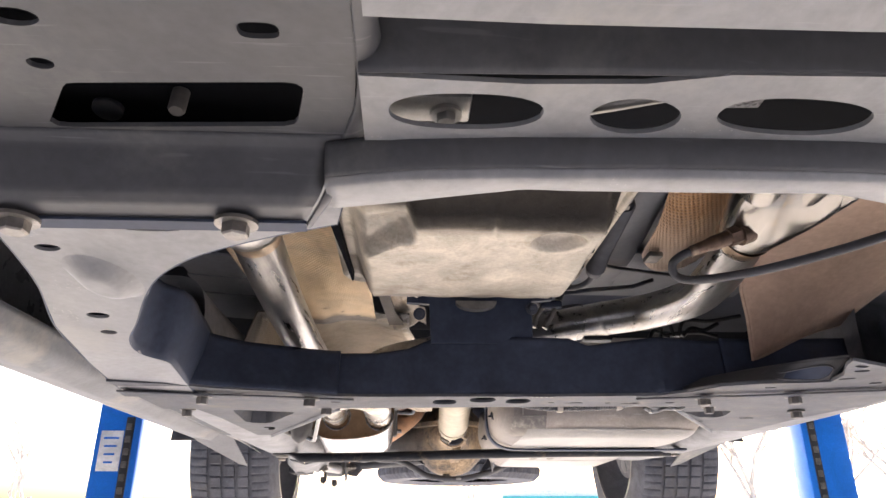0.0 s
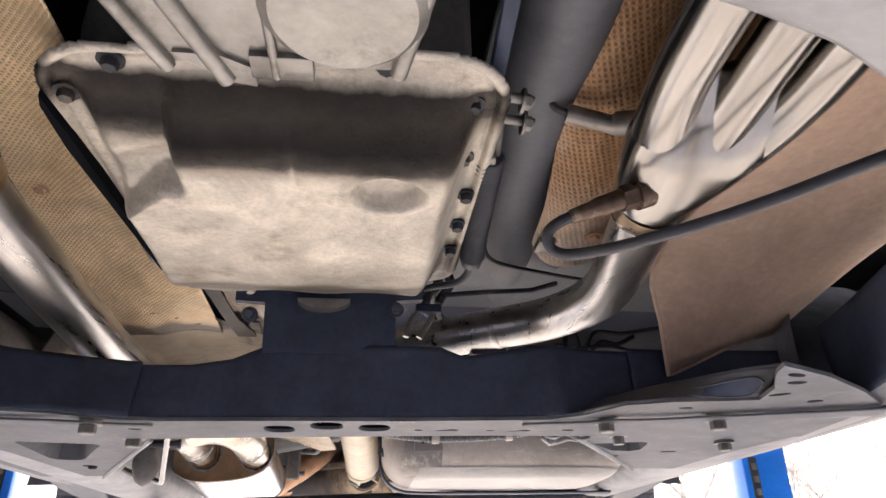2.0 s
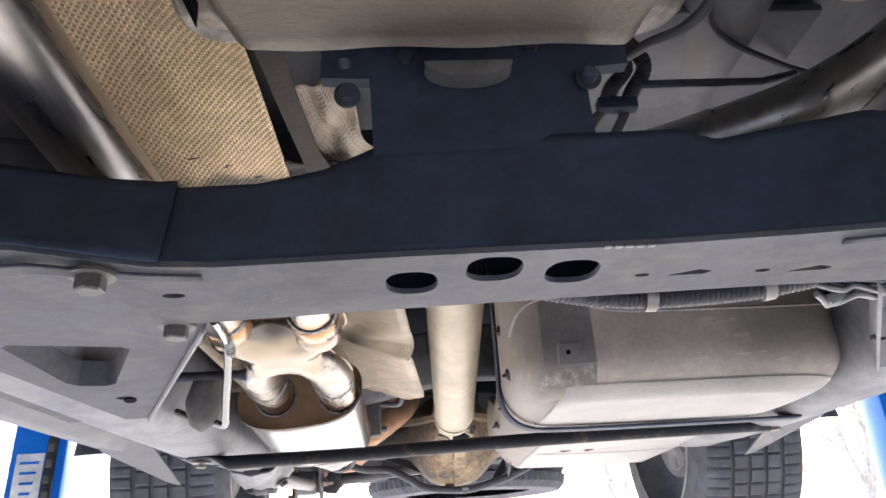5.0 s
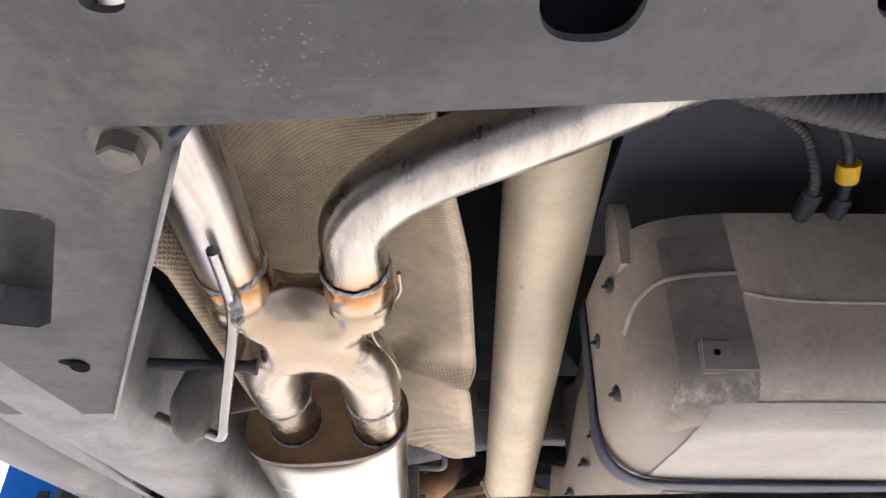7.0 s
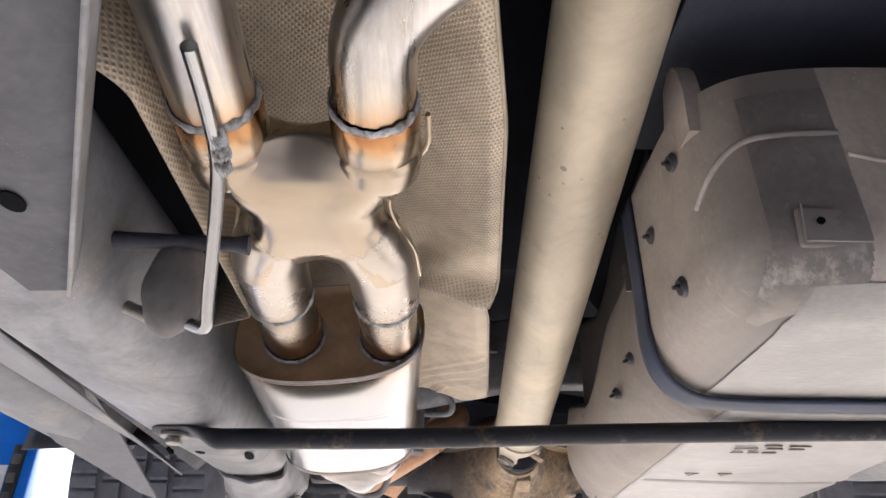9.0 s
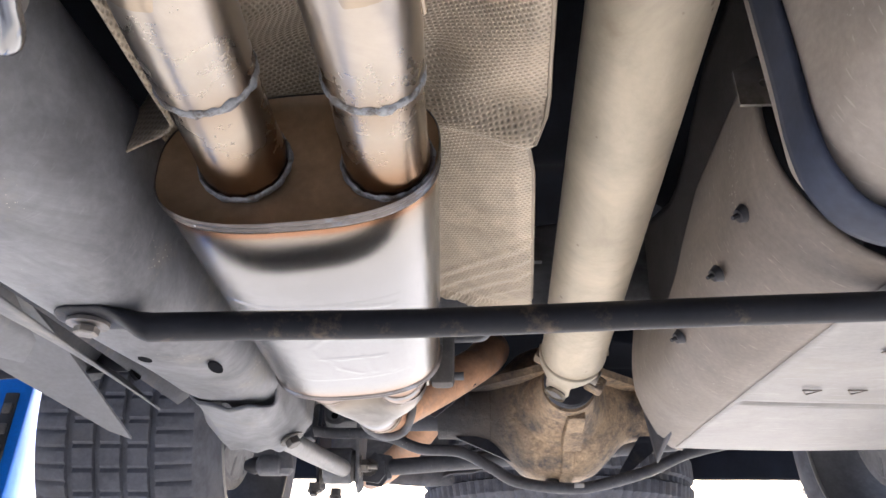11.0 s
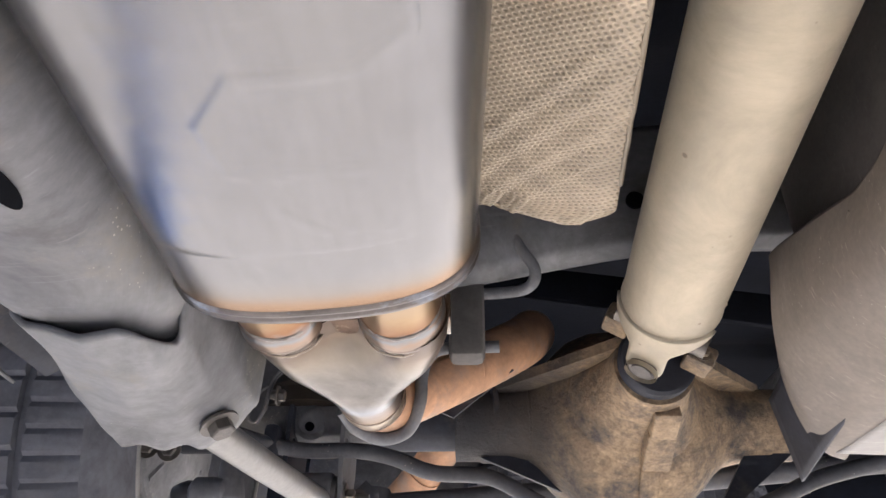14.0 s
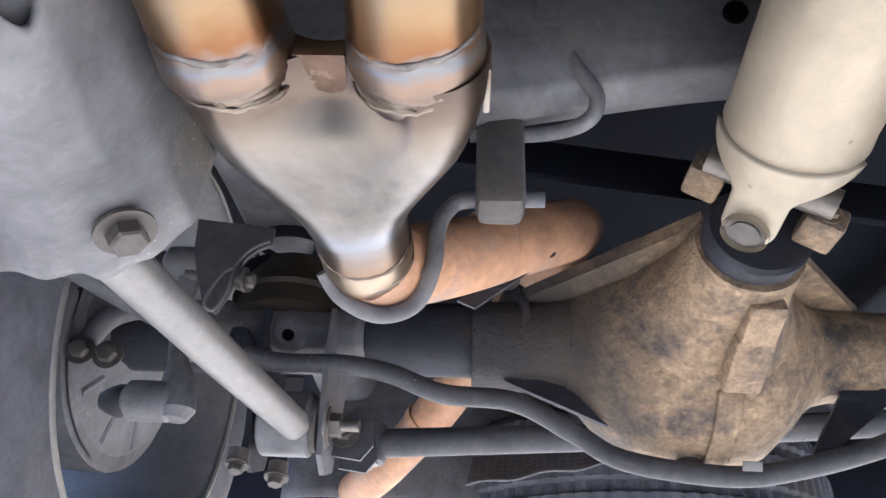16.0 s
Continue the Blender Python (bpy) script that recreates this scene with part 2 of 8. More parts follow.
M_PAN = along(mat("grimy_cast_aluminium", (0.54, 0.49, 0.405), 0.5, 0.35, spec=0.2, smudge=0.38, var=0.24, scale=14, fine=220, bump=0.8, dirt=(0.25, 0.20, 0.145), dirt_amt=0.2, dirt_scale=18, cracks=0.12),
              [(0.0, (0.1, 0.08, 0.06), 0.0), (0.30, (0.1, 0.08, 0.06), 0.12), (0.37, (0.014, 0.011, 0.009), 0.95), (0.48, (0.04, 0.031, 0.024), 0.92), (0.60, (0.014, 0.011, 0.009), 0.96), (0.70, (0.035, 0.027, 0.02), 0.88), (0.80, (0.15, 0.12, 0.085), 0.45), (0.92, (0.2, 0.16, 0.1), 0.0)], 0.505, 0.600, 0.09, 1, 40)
along(M_PAN, [(0.0, (0.2, 0.17, 0.13), 0.0), (0.42, (0.2, 0.165, 0.12), 0.2), (0.5, (0.135, 0.108, 0.078), 0.85), (0.85, (0.12, 0.098, 0.074), 0.9), (0.97, (0.2, 0.17, 0.13), 0.6), (1.0, (0.5, 0.45, 0.38), 0.2)], 0.72, 0.875, 0.12, 1, 30)
M_PANBARE = mat("bare_cast_aluminium", (0.50, 0.44, 0.355), 0.5, 0.35, spec=0.2, smudge=0.38, var=0.22, scale=14, fine=220, bump=0.6, dirt=(0.10, 0.08, 0.055), dirt_amt=0.25, dirt_scale=22)
M_ALU = mat("clean_cast_aluminium", (0.28, 0.265, 0.24), 0.45, 0.7, var=0.2, scale=18, bump=0.25, dirt=(0.10, 0.085, 0.065), dirt_amt=0.25, dirt_scale=14)
M_STEEL = mat("polished_stainless_tube", (0.375, 0.362, 0.345), 0.30, 1.0, smudge=0.22, grain=0.2, var=0.26, scale=7, fine=45, bump=0.02, rough_var=0.12, stretch=(9, 0.6, 9), dirt=(0.30, 0.26, 0.20), dirt_amt=0.1, dirt_scale=4)
along(M_STEEL, [(0.0, (0.5, 0.45, 0.38), 0.0), (0.45, (0.5, 0.42, 0.30), 0.35), (0.8, (0.42, 0.25, 0.12), 0.75), (0.97, (0.36, 0.20, 0.09), 0.7), (1.0, (0.5, 0.45, 0.38), 0.0)], 1.250, 1.305, 0.35, 1, 40)
SATIN = dict(grain=0.1, smudge=0.10, rough=0.235, metal=1.0, var=0.06, scale=5, fine=60, bump=0.0, rough_var=0.03, stretch=(3, 0.5, 3))
M_HEADER = mat("polished_header_tube", (0.27, 0.255, 0.235), 0.22, 1.0, smudge=0.15, grain=0.1, var=0.16, scale=5, fine=50, bump=0.0, rough_var=0.07, stretch=(8, 0.6, 8), dirt=(0.42, 0.31, 0.19), dirt_amt=0.08, dirt_scale=7)
M_SATIN = mat("brushed_stainless", (0.29, 0.29, 0.29), **SATIN)
M_SHELL = along(mat("brushed_stainless_shell", (0.225, 0.226, 0.230), **SATIN),
                [(0.0, (0.20, 0.10, 0.045), 1.0), (0.025, (0.30, 0.13, 0.045), 0.85), (0.04, (0.28, 0.21, 0.14), 0.6), (0.10, (0.26, 0.235, 0.19), 0.4), (0.4, (0.25, 0.25, 0.25), 0.0), (0.88, (0.26, 0.26, 0.26), 0.0), (0.935, (0.25, 0.215, 0.175), 0.5), (0.965, (0.27, 0.16, 0.08), 0.8), (1.0, (0.16, 0.075, 0.035), 0.95)], 1.643, 2.038, 0.02)
# the shell is brushed lengthwise, so its gloss spreads round the girth
_b = M_SHELL.node_tree.nodes["Principled BSDF"]
_tan = M_SHELL.node_tree.nodes.new("ShaderNodeTangent")
_tan.direction_type = "UV_MAP"
M_SHELL.node_tree.links.new(_tan.outputs[0], _b.inputs["Tangent"])
_b.inputs["Anisotropic"].default_value = 0.85
M_TINT = mat("heat_tinted_steel", (0.36, 0.27, 0.18), 0.3, 1.0, var=0.3, scale=16, bump=0.04, dirt=(0.30, 0.13, 0.045), dirt_amt=0.3, dirt_scale=25)
M_BROWN = mat("brown_heat_tinted_plate", (0.38, 0.265, 0.165), 0.45, 0.7, var=0.3, scale=12, bump=0.08, dirt=(0.30, 0.17, 0.075), dirt_amt=0.2)
M_RIM = mat("tinted_folded_rim", (0.125, 0.113, 0.108), 0.36, 1.0, var=0.35, scale=30, bump=0.12, dirt=(0.22, 0.25, 0.30), dirt_amt=0.3, dirt_scale=26, specks=(0.5, 0.52, 0.55), speck_scale=120)
XB = dict(grain=0.1, smudge=0.15, rough=0.27, metal=1.0, var=0.12, scale=7, fine=40, bump=0.0)
YB = dict(grain=0.25, smudge=0.3, rough=0.33, metal=1.0, var=0.22, scale=16, fine=60, bump=0.04)
M_XBODY = mat("golden_stainless", (0.335, 0.28, 0.215), dirt=(0.30, 0.215, 0.13), dirt_amt=0.15, dirt_scale=10, **XB)
M_XNECK = along(mat("golden_stainless_neck", (0.36, 0.325, 0.28), **XB),
                [(0.0, (0.36, 0.33, 0.28), 0.0), (0.3, (0.25, 0.19, 0.14), 0.8), (0.5, (0.33, 0.27, 0.2), 0.5), (0.8, (0.24, 0.14, 0.075), 0.9), (1.0, (0.15, 0.085, 0.05), 1.0)], 1.515, 1.645, 0.12)
M_COLLAR = along(mat("orange_tinted_collar", (0.36, 0.31, 0.25), **XB),
                 [(0.0, (0.27, 0.105, 0.04), 0.95), (0.3, (0.38, 0.20, 0.08), 0.85), (0.55, (0.36, 0.29, 0.20), 0.5), (0.8, (0.22, 0.12, 0.065), 0.8), (1.0, (0.16, 0.10, 0.06), 0.8)], 1.300, 1.350, 0.5, 1, 50)
M_RAINBOW = along(mat("rainbow_tinted_neck", (0.30, 0.265, 0.215), **YB),
                  [(0.0, (0.21, 0.145, 0.10), 0.9), (0.2, (0.29, 0.225, 0.15), 0.8), (0.45, (0.30, 0.20, 0.105), 0.9), (0.62, (0.22, 0.105, 0.045), 0.95), (0.70, (0.21, 0.235, 0.26), 0.8), (0.76, (0.27, 0.19, 0.14), 0.9), (0.86, (0.15, 0.12, 0.10), 0.9), (0.93, (0.30, 0.25, 0.19), 0.6), (1.0, (0.13, 0.10, 0.085), 0.85)], 2.035, 2.160, 0.24, 1, 40)
M_YBODY = along(mat("grey_tinted_collector", (0.215, 0.203, 0.188), **YB),
                [(0.0, (0.10, 0.075, 0.06), 0.95), (0.10, (0.16, 0.12, 0.09), 0.85), (0.18, (0.28, 0.235, 0.18), 0.5), (0.3, (0.30, 0.28, 0.25), 0.0), (0.50, (0.30, 0.30, 0.31), 0.0), (0.58, (0.25, 0.28, 0.32), 0.7), (0.70, (0.17, 0.13, 0.10), 0.85), (0.80, (0.19, 0.115, 0.06), 0.9), (0.86, (0.36, 0.28, 0.18), 0.8), (0.94, (0.36, 0.27, 0.16), 0.8), (1.0, (0.22, 0.11, 0.05), 0.9)], 2.135, 2.336, 0.07)
M_DARKWELD = mat("darkened_weld", (0.21, 0.195, 0.18), 0.36, 0.85, var=0.4, scale=60, bump=0.35, dirt=(0.10, 0.075, 0.055), dirt_amt=0.4, dirt_scale=70)
M_WELD = mat("weld_bead", (0.29, 0.30, 0.31), 0.45, 0.4, var=0.4, scale=90, bump=0.6, dirt=(0.09, 0.075, 0.06), dirt_amt=0.5, dirt_scale=110)
M_RUST = mat("rusty_tailpipe", (0.52, 0.30, 0.175), 0.6, 0.25, smudge=0.4, var=0.3, scale=9, bump=0.2, dirt=(0.40, 0.28, 0.21), dirt_amt=0.42, dirt_scale=14)
M_SHAFT = mat("cream_dusty_aluminium", (0.46, 0.405, 0.305), 0.5, 0.25, smudge=0.22, var=0.10, scale=11, fine=90, bump=0.16, dirt=(0.36, 0.305, 0.22), dirt_amt=0.16, dirt_scale=12, specks=(0.25, 0.21, 0.16), speck_scale=60, spec=0.35, grain=0.06)
# Dark grey over the left end, fading out towards the bowl's middle.
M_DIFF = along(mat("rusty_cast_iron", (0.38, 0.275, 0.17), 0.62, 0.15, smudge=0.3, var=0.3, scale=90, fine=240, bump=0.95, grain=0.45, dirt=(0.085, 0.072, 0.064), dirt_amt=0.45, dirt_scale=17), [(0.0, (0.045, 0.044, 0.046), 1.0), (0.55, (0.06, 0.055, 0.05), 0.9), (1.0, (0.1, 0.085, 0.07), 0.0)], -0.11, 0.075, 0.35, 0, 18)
M_AXLE = mat("dark_axle_paint", (0.036, 0.039, 0.050), 0.55, spec=0.3, smudge=0.4, scratch=0.18, var=0.4, scale=12, bump=0.25, dirt=(0.12, 0.10, 0.08), dirt_amt=0.2)
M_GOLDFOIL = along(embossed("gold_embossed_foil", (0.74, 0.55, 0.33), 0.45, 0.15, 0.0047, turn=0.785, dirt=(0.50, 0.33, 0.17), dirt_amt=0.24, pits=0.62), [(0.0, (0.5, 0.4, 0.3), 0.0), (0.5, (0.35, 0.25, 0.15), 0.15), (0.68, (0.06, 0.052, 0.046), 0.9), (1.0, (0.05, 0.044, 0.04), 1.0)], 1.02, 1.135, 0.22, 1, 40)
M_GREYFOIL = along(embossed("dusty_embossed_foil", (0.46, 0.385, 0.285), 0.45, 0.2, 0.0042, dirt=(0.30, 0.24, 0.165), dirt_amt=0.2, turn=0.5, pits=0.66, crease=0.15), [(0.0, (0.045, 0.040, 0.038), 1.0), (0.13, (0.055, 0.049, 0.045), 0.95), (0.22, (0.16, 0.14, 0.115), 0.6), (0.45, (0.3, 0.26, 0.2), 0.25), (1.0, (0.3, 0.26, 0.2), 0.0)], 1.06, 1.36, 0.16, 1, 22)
M_RUSTFOIL = along(embossed("rust_toned_embossed_foil", (0.44, 0.24, 0.11), 0.5, 0.15, 0.0060, pits=0.6, dirt=(0.44, 0.32, 0.21), dirt_amt=0.40, turn=0.3), [(0.0, (0.5, 0.4, 0.3), 0.0), (0.5, (0.54, 0.41, 0.30), 0.5), (1.0, (0.58, 0.46, 0.35), 0.85)], 0.72, 0.83, 0.3, 1, 20)
M_FLAP = embossed("crumpled_dusty_foil", (0.46, 0.39, 0.31), 0.5, 0.15, 0.0045, dirt=(0.16, 0.13, 0.10), dirt_amt=0.4, turn=0.3, pits=0.8)
M_SPAREFOIL = embossed("grey_embossed_shield", (0.27, 0.27, 0.285), 0.5, 0.3, 0.012, pits=0.75, crease=0.2)
M_SKIRT = mat("brown_fibre_liner", (0.50, 0.345, 0.245), 0.75, var=0.15, scale=5, bump=0.15, dirt=(0.33, 0.25, 0.18), dirt_amt=0.3)
M_TANK = mat("grey_tank_plastic", (0.205, 0.174, 0.145), 0.55, spec=0.35, smudge=0.25, scratch=0.22, var=0.13, scale=6, fine=200, bump=0.08, dirt=(0.20, 0.178, 0.15), dirt_amt=0.2, dirt_scale=8, specks=(0.36, 0.33, 0.29), speck_scale=210)
M_TANKD = mat("grimy_dark_tank_plastic", (0.17, 0.152, 0.142), 0.5, spec=0.35, smudge=0.35, scratch=0.14, var=0.18, scale=9, fine=200, bump=0.08, dirt=(0.26, 0.23, 0.195), dirt_amt=0.25, dirt_scale=14)
M_TANKTOP = mat("grey_tank_plastic_wall", (0.16, 0.145, 0.132), 0.6, spec=0.3, smudge=0.25, scratch=0.12, var=0.13, scale=6, fine=200, bump=0.08, dirt=(0.18, 0.165, 0.145), dirt_amt=0.2, dirt_scale=8)
M_TANKF = mat("brown_grey_tank_plastic", (0.37, 0.325, 0.28), 0.55, spec=0.35, var=0.13, scale=6, fine=200, bump=0.08, smudge=0.3, dirt=(0.26, 0.23, 0.195), dirt_amt=0.3, dirt_scale=8, scratch=0.14, specks=(0.45, 0.42, 0.37), speck_scale=190)
# Dark pad on the front; the left side stays paler to paint its light.
along(M_TANKF, [(0.0, (0.2, 0.18, 0.16), 0.0), (0.18, (0.2, 0.18, 0.16), 0.25), (0.42, (0.17, 0.150, 0.138), 0.9), (0.84, (0.17, 0.152, 0.140), 0.9), (0.855, (0.2, 0.18, 0.16), 0.0), (1.0, (0.2, 0.18, 0.16), 0.0)], 0.13, 0.2565, 0.012, 0, 60)
M_SCUFF = along(mat("scuffed_tank_corner", (0.185, 0.165, 0.15), 0.6, var=0.3, scale=18, fine=160, bump=0.2, dirt=(0.42, 0.385, 0.32), dirt_amt=0.45, dirt_scale=55, stretch=(1, 1, 0.6)), [(0.0, (0.28, 0.25, 0.21), 0.75), (0.35, (0.2, 0.18, 0.15), 0.2), (0.6, (0.185, 0.165, 0.15), 0.0), (1.0, (0.185, 0.165, 0.15), 1.0)], 1.857, 1.894, 0.5, 2, 60)
M_TANKLOW = mat("scuffed_pale_tank_shield", (0.275, 0.263, 0.243), 0.5, smudge=0.2, scratch=0.22, var=0.12, scale=6, fine=150, bump=0.08, dirt=(0.25, 0.235, 0.205), dirt_amt=0.2, stretch=(1, 3, 1))
M_RUBBER = mat("tyre_rubber", (0.115, 0.120, 0.138), 0.75, spec=0.2, var=0.3, scale=20, bump=0.25, dirt=(0.09, 0.085, 0.08), dirt_amt=0.3)
M_HOSE = mat("black_plastic_hose", (0.042, 0.042, 0.046), 0.45, spec=0.35, var=0.3, scale=20, bump=0.05)
M_BOLTD = mat("dusty_painted_bolt", (0.11, 0.10, 0.09), 0.5, 0.3, var=0.3, scale=60, bump=0.2)
M_BOLT = mat("dull_zinc_bolt", (0.24, 0.22, 0.195), 0.45, 0.8, var=0.3, scale=60, bump=0.2)
M_BLUE = mat("blue_lift_paint", (0.005, 0.16, 0.62), 0.35, var=0.08, scale=4, bump=0.03)
M_DARKSLOT = mat("black_rubber_strip", (0.02, 0.02, 0.022), 0.6)
M_TUBE = mat("black_tube_paint", (0.016, 0.017, 0.021), 0.5, spec=0.3, var=0.3, scale=14, bump=0.12, dirt=(0.13, 0.095, 0.065), dirt_amt=0.2, dirt_scale=22)
M_SENSOR = mat("burnt_sensor_metal", (0.13, 0.085, 0.06), 0.45, 0.7, var=0.5, scale=40, bump=0.2, dirt=(0.35, 0.27, 0.19), dirt_amt=0.25, dirt_scale=60)
M_BAY = mat("blue_grey_workshop_floor", (0.20, 0.22, 0.265), 0.8, var=0.2, scale=1.5, bump=0.1)
M_DUSK = mat("dark_grey_floor_paint", (0.055, 0.060, 0.078), 0.6, var=0.2, scale=5, bump=0.1, spec=0.3)
M_ROCKER = mat("grey_sill_plastic", (0.155, 0.158, 0.165), 0.6, var=0.12, scale=6, bump=0.06, dirt=(0.27, 0.25, 0.22), dirt_amt=0.3)
M_BODY = mat("silver_body_paint", (0.5, 0.5, 0.5), 0.3, 0.3, var=0.04, scale=4, bump=0.0)
M_GROUND = mat("pale_concrete_yard", (0.40, 0.395, 0.385), 0.85, var=0.15, scale=0.6, fine=40, bump=0.3, dirt=(0.28, 0.27, 0.26), dirt_amt=0.25, dirt_scale=0.4)
M_WALL = mat("blue_grey_workshop_wall", (0.05, 0.062, 0.095), 0.8, var=0.2, scale=1.5, bump=0.1)
# Bark colour is paled to put the distant haze into it.
M_BARK = mat("haze_paled_bark", (0.50, 0.45, 0.40), 0.9, var=0.3, scale=8, bump=0.3)
M_ROD = mat("silver_painted_arm", (0.25, 0.245, 0.235), 0.45, 0.3, var=0.15, scale=10, bump=0.15, dirt=(0.22, 0.2, 0.17), dirt_amt=0.25)
M_ISO = mat("worn_rubber", (0.125, 0.117, 0.11), 0.7, spec=0.25, var=0.3, scale=20, bump=0.3)
M_SCORCH = mat("scorched_strap_metal", (0.034, 0.027, 0.021), 0.6, 0.1, spec=0.25, smudge=0.4, var=0.4, scale=18, bump=0.3, dirt=(0.03, 0.025, 0.021), dirt_amt=0.4, dirt_scale=20)
M_BAR = mat("scuffed_bar_paint", (0.092, 0.094, 0.102), 0.5, spec=0.3, smudge=0.35, scratch=0.12, var=0.3, scale=12, bump=0.15, dirt=(0.17, 0.155, 0.135), dirt_amt=0.2, specks=(0.35, 0.33, 0.3), speck_scale=150)
M_YELLOW = mat("yellow_tape", (0.75, 0.45, 0.02), 0.5)
M_TEAL = mat("teal_sign_paint", (0.05, 0.42, 0.40), 0.5)
M_WHITE = mat("white_sticker", (0.7, 0.7, 0.68), 0.5)
M_CHROME = mat("wheel_alloy", (0.20, 0.20, 0.205), 0.5, 0.3, var=0.2, scale=12, bump=0.1)


# ---- shaping ----
def finish(name, bm, material, parent=None, label="", smooth=40):
    bmesh.ops.recalc_face_normals(bm, faces=bm.faces)
    me = bpy.data.meshes.new(name)
    bm.to_mesh(me)
    bm.free()
    me.materials.append(material)
    if smooth:
        me.polygons.foreach_set("use_smooth", [True] * len(me.polygons))
        me.set_sharp_from_angle(angle=radians(smooth))
    ob = new(name, me)
    if parent is not None:
        ob.parent = parent
    if label:
        ob["label"] = label
    return ob


def part(name, bm, material, parent, label="", smooth=40):
    return finish(name, bm, material, parent, label, smooth)


def thing(name, label, category, group="", kind="", at=(0, 0, 0)):
    ob = new(name)
    ob.empty_display_size = 0.05
    return tagged(ob, label, category, group, kind)


def smooth_path(pts, steps=8):
    """Points along a soft curve through pts."""
    if len(pts) < 3:
        return [Vector(p) for p in pts]
    P = [Vector(p) for p in pts]
    P = [2 * P[0] - P[1]] + P + [2 * P[-1] - P[-2]]
    out = []
    for i in range(1, len(P) - 2):
        a, b, c, d = P[i - 1], P[i], P[i + 1], P[i + 2]
        for s in range(steps):
            t = s / steps
            out.append(0.5 * (2 * b + (c - a) * t + (2 * a - 5 * b + 4 * c - d) * t * t + (3 * b - a - 3 * c + d) * t ** 3))
    out.append(P[-2])
    return out


def tube(bm, pts, r, n=20, cap=True, steps=8, curved=True, squash=None):
    """A round bar along a path; r is one radius, or one for every given point; squash flattens the section in z."""
    P = smooth_path(pts, steps) if curved else [Vector(p) for p in pts]
    if isinstance(r, (int, float)):
        R = [r] * len(P)
    else:
        xs = np.linspace(0, 1, len(r))
        R = [float(q) for q in np.interp(np.linspace(0, 1, len(P)), xs, r)]
    rings = []
    up = Vector((0, 0, 1))
    side = None
    for i, p in enumerate(P):
        d = (P[min(i + 1, len(P) - 1)] - P[max(i - 1, 0)]).normalized()
        if side is None:
            ref = up if abs(d.z) < 0.9 else Vector((1, 0, 0))
            side = d.cross(ref).normalized()
        else:
            side = (side - d * side.dot(d)).normalized()
        top = side.cross(d).normalized()
        sq = squash if squash else 1.0
        rings.append([bm.verts.new(p + R[i] * (math.cos(a) * side + math.sin(a) * sq * top)) for a in (2 * math.pi * k / n for k in range(n))])
    for a, b in zip(rings, rings[1:]):
        for k in range(n):
            bm.faces.new((a[k], a[(k + 1) % n], b[(k + 1) % n], b[k]))
    if cap:
        bm.faces.new(rings[0])
        bm.faces.new(rings[-1])
    return rings


def box(bm, c, s, bevel=0.0, m=None, seg=2):
    """A box about c with sizes s, its edges rounded by bevel; m turns it."""
    b2 = bmesh.new()
    bmesh.ops.create_cube(b2, size=1)
    bmesh.ops.scale(b2, vec=s, verts=b2.verts)
    if bevel:
        bmesh.ops.bevel(b2, geom=b2.edges[:], offset=bevel, segments=seg, affect="EDGES", profile=0.5)
    if m is not None:
        bmesh.ops.transform(b2, matrix=m, verts=b2.verts)
    bmesh.ops.translate(b2, vec=c, verts=b2.verts)
    merge(bm, b2)


def merge(bm, other):
    vs = [bm.verts.new(v.co) for v in other.verts]
    other.verts.index_update()
    for f in other.faces:
        bm.faces.new([vs[v.index] for v in f.verts])
    other.free()


def ellipse(cx, cy, a, b, turn=0.0, n=28, power=2.0):
    c, s = math.cos(turn), math.sin(turn)
    out = []
    for k in range(n):
        t = 2 * math.pi * k / n
        u = a * math.copysign(abs(math.cos(t)) ** (2 / power), math.cos(t))
        v = b * math.copysign(abs(math.sin(t)) ** (2 / power), math.sin(t))
        out.append((cx + c * u - s * v, cy + s * u + c * v))
    return out


def plate(bm, outline, holes, z, thick, roll=0.0015):
    """A sheet cut to an outline in plan, with holes through it; z is a height or a function of (x, y) for its lower face."""
    from mathutils.geometry import tessellate_polygon
    zf = z if callable(z) else (lambda x, y: z)
    loops = [list(outline)] + [list(h) for h in holes]
    flat = [p for lp in loops for p in lp]
    tris = tessellate_polygon([[Vector((x, y, 0)) for x, y in lp] for lp in loops])
    lo = [bm.verts.new((x, y, zf(x, y))) for x, y in flat]
    hi = [bm.verts.new((x, y, zf(x, y) + thick)) for x, y in flat]
    for t in tris:
        if len(set(t)) == 3:
            try:
                bm.faces.new([lo[i] for i in t])
                bm.faces.new([hi[i] for i in reversed(t)])
            except ValueError:
                pass
    k = 0
    for lp in loops:
        n = len(lp)
        for i in range(n):
            a, b = k + i, k + (i + 1) % n
            try:
                bm.faces.new((lo[a], lo[b], hi[b], hi[a]))
            except ValueError:
                pass
        k += n


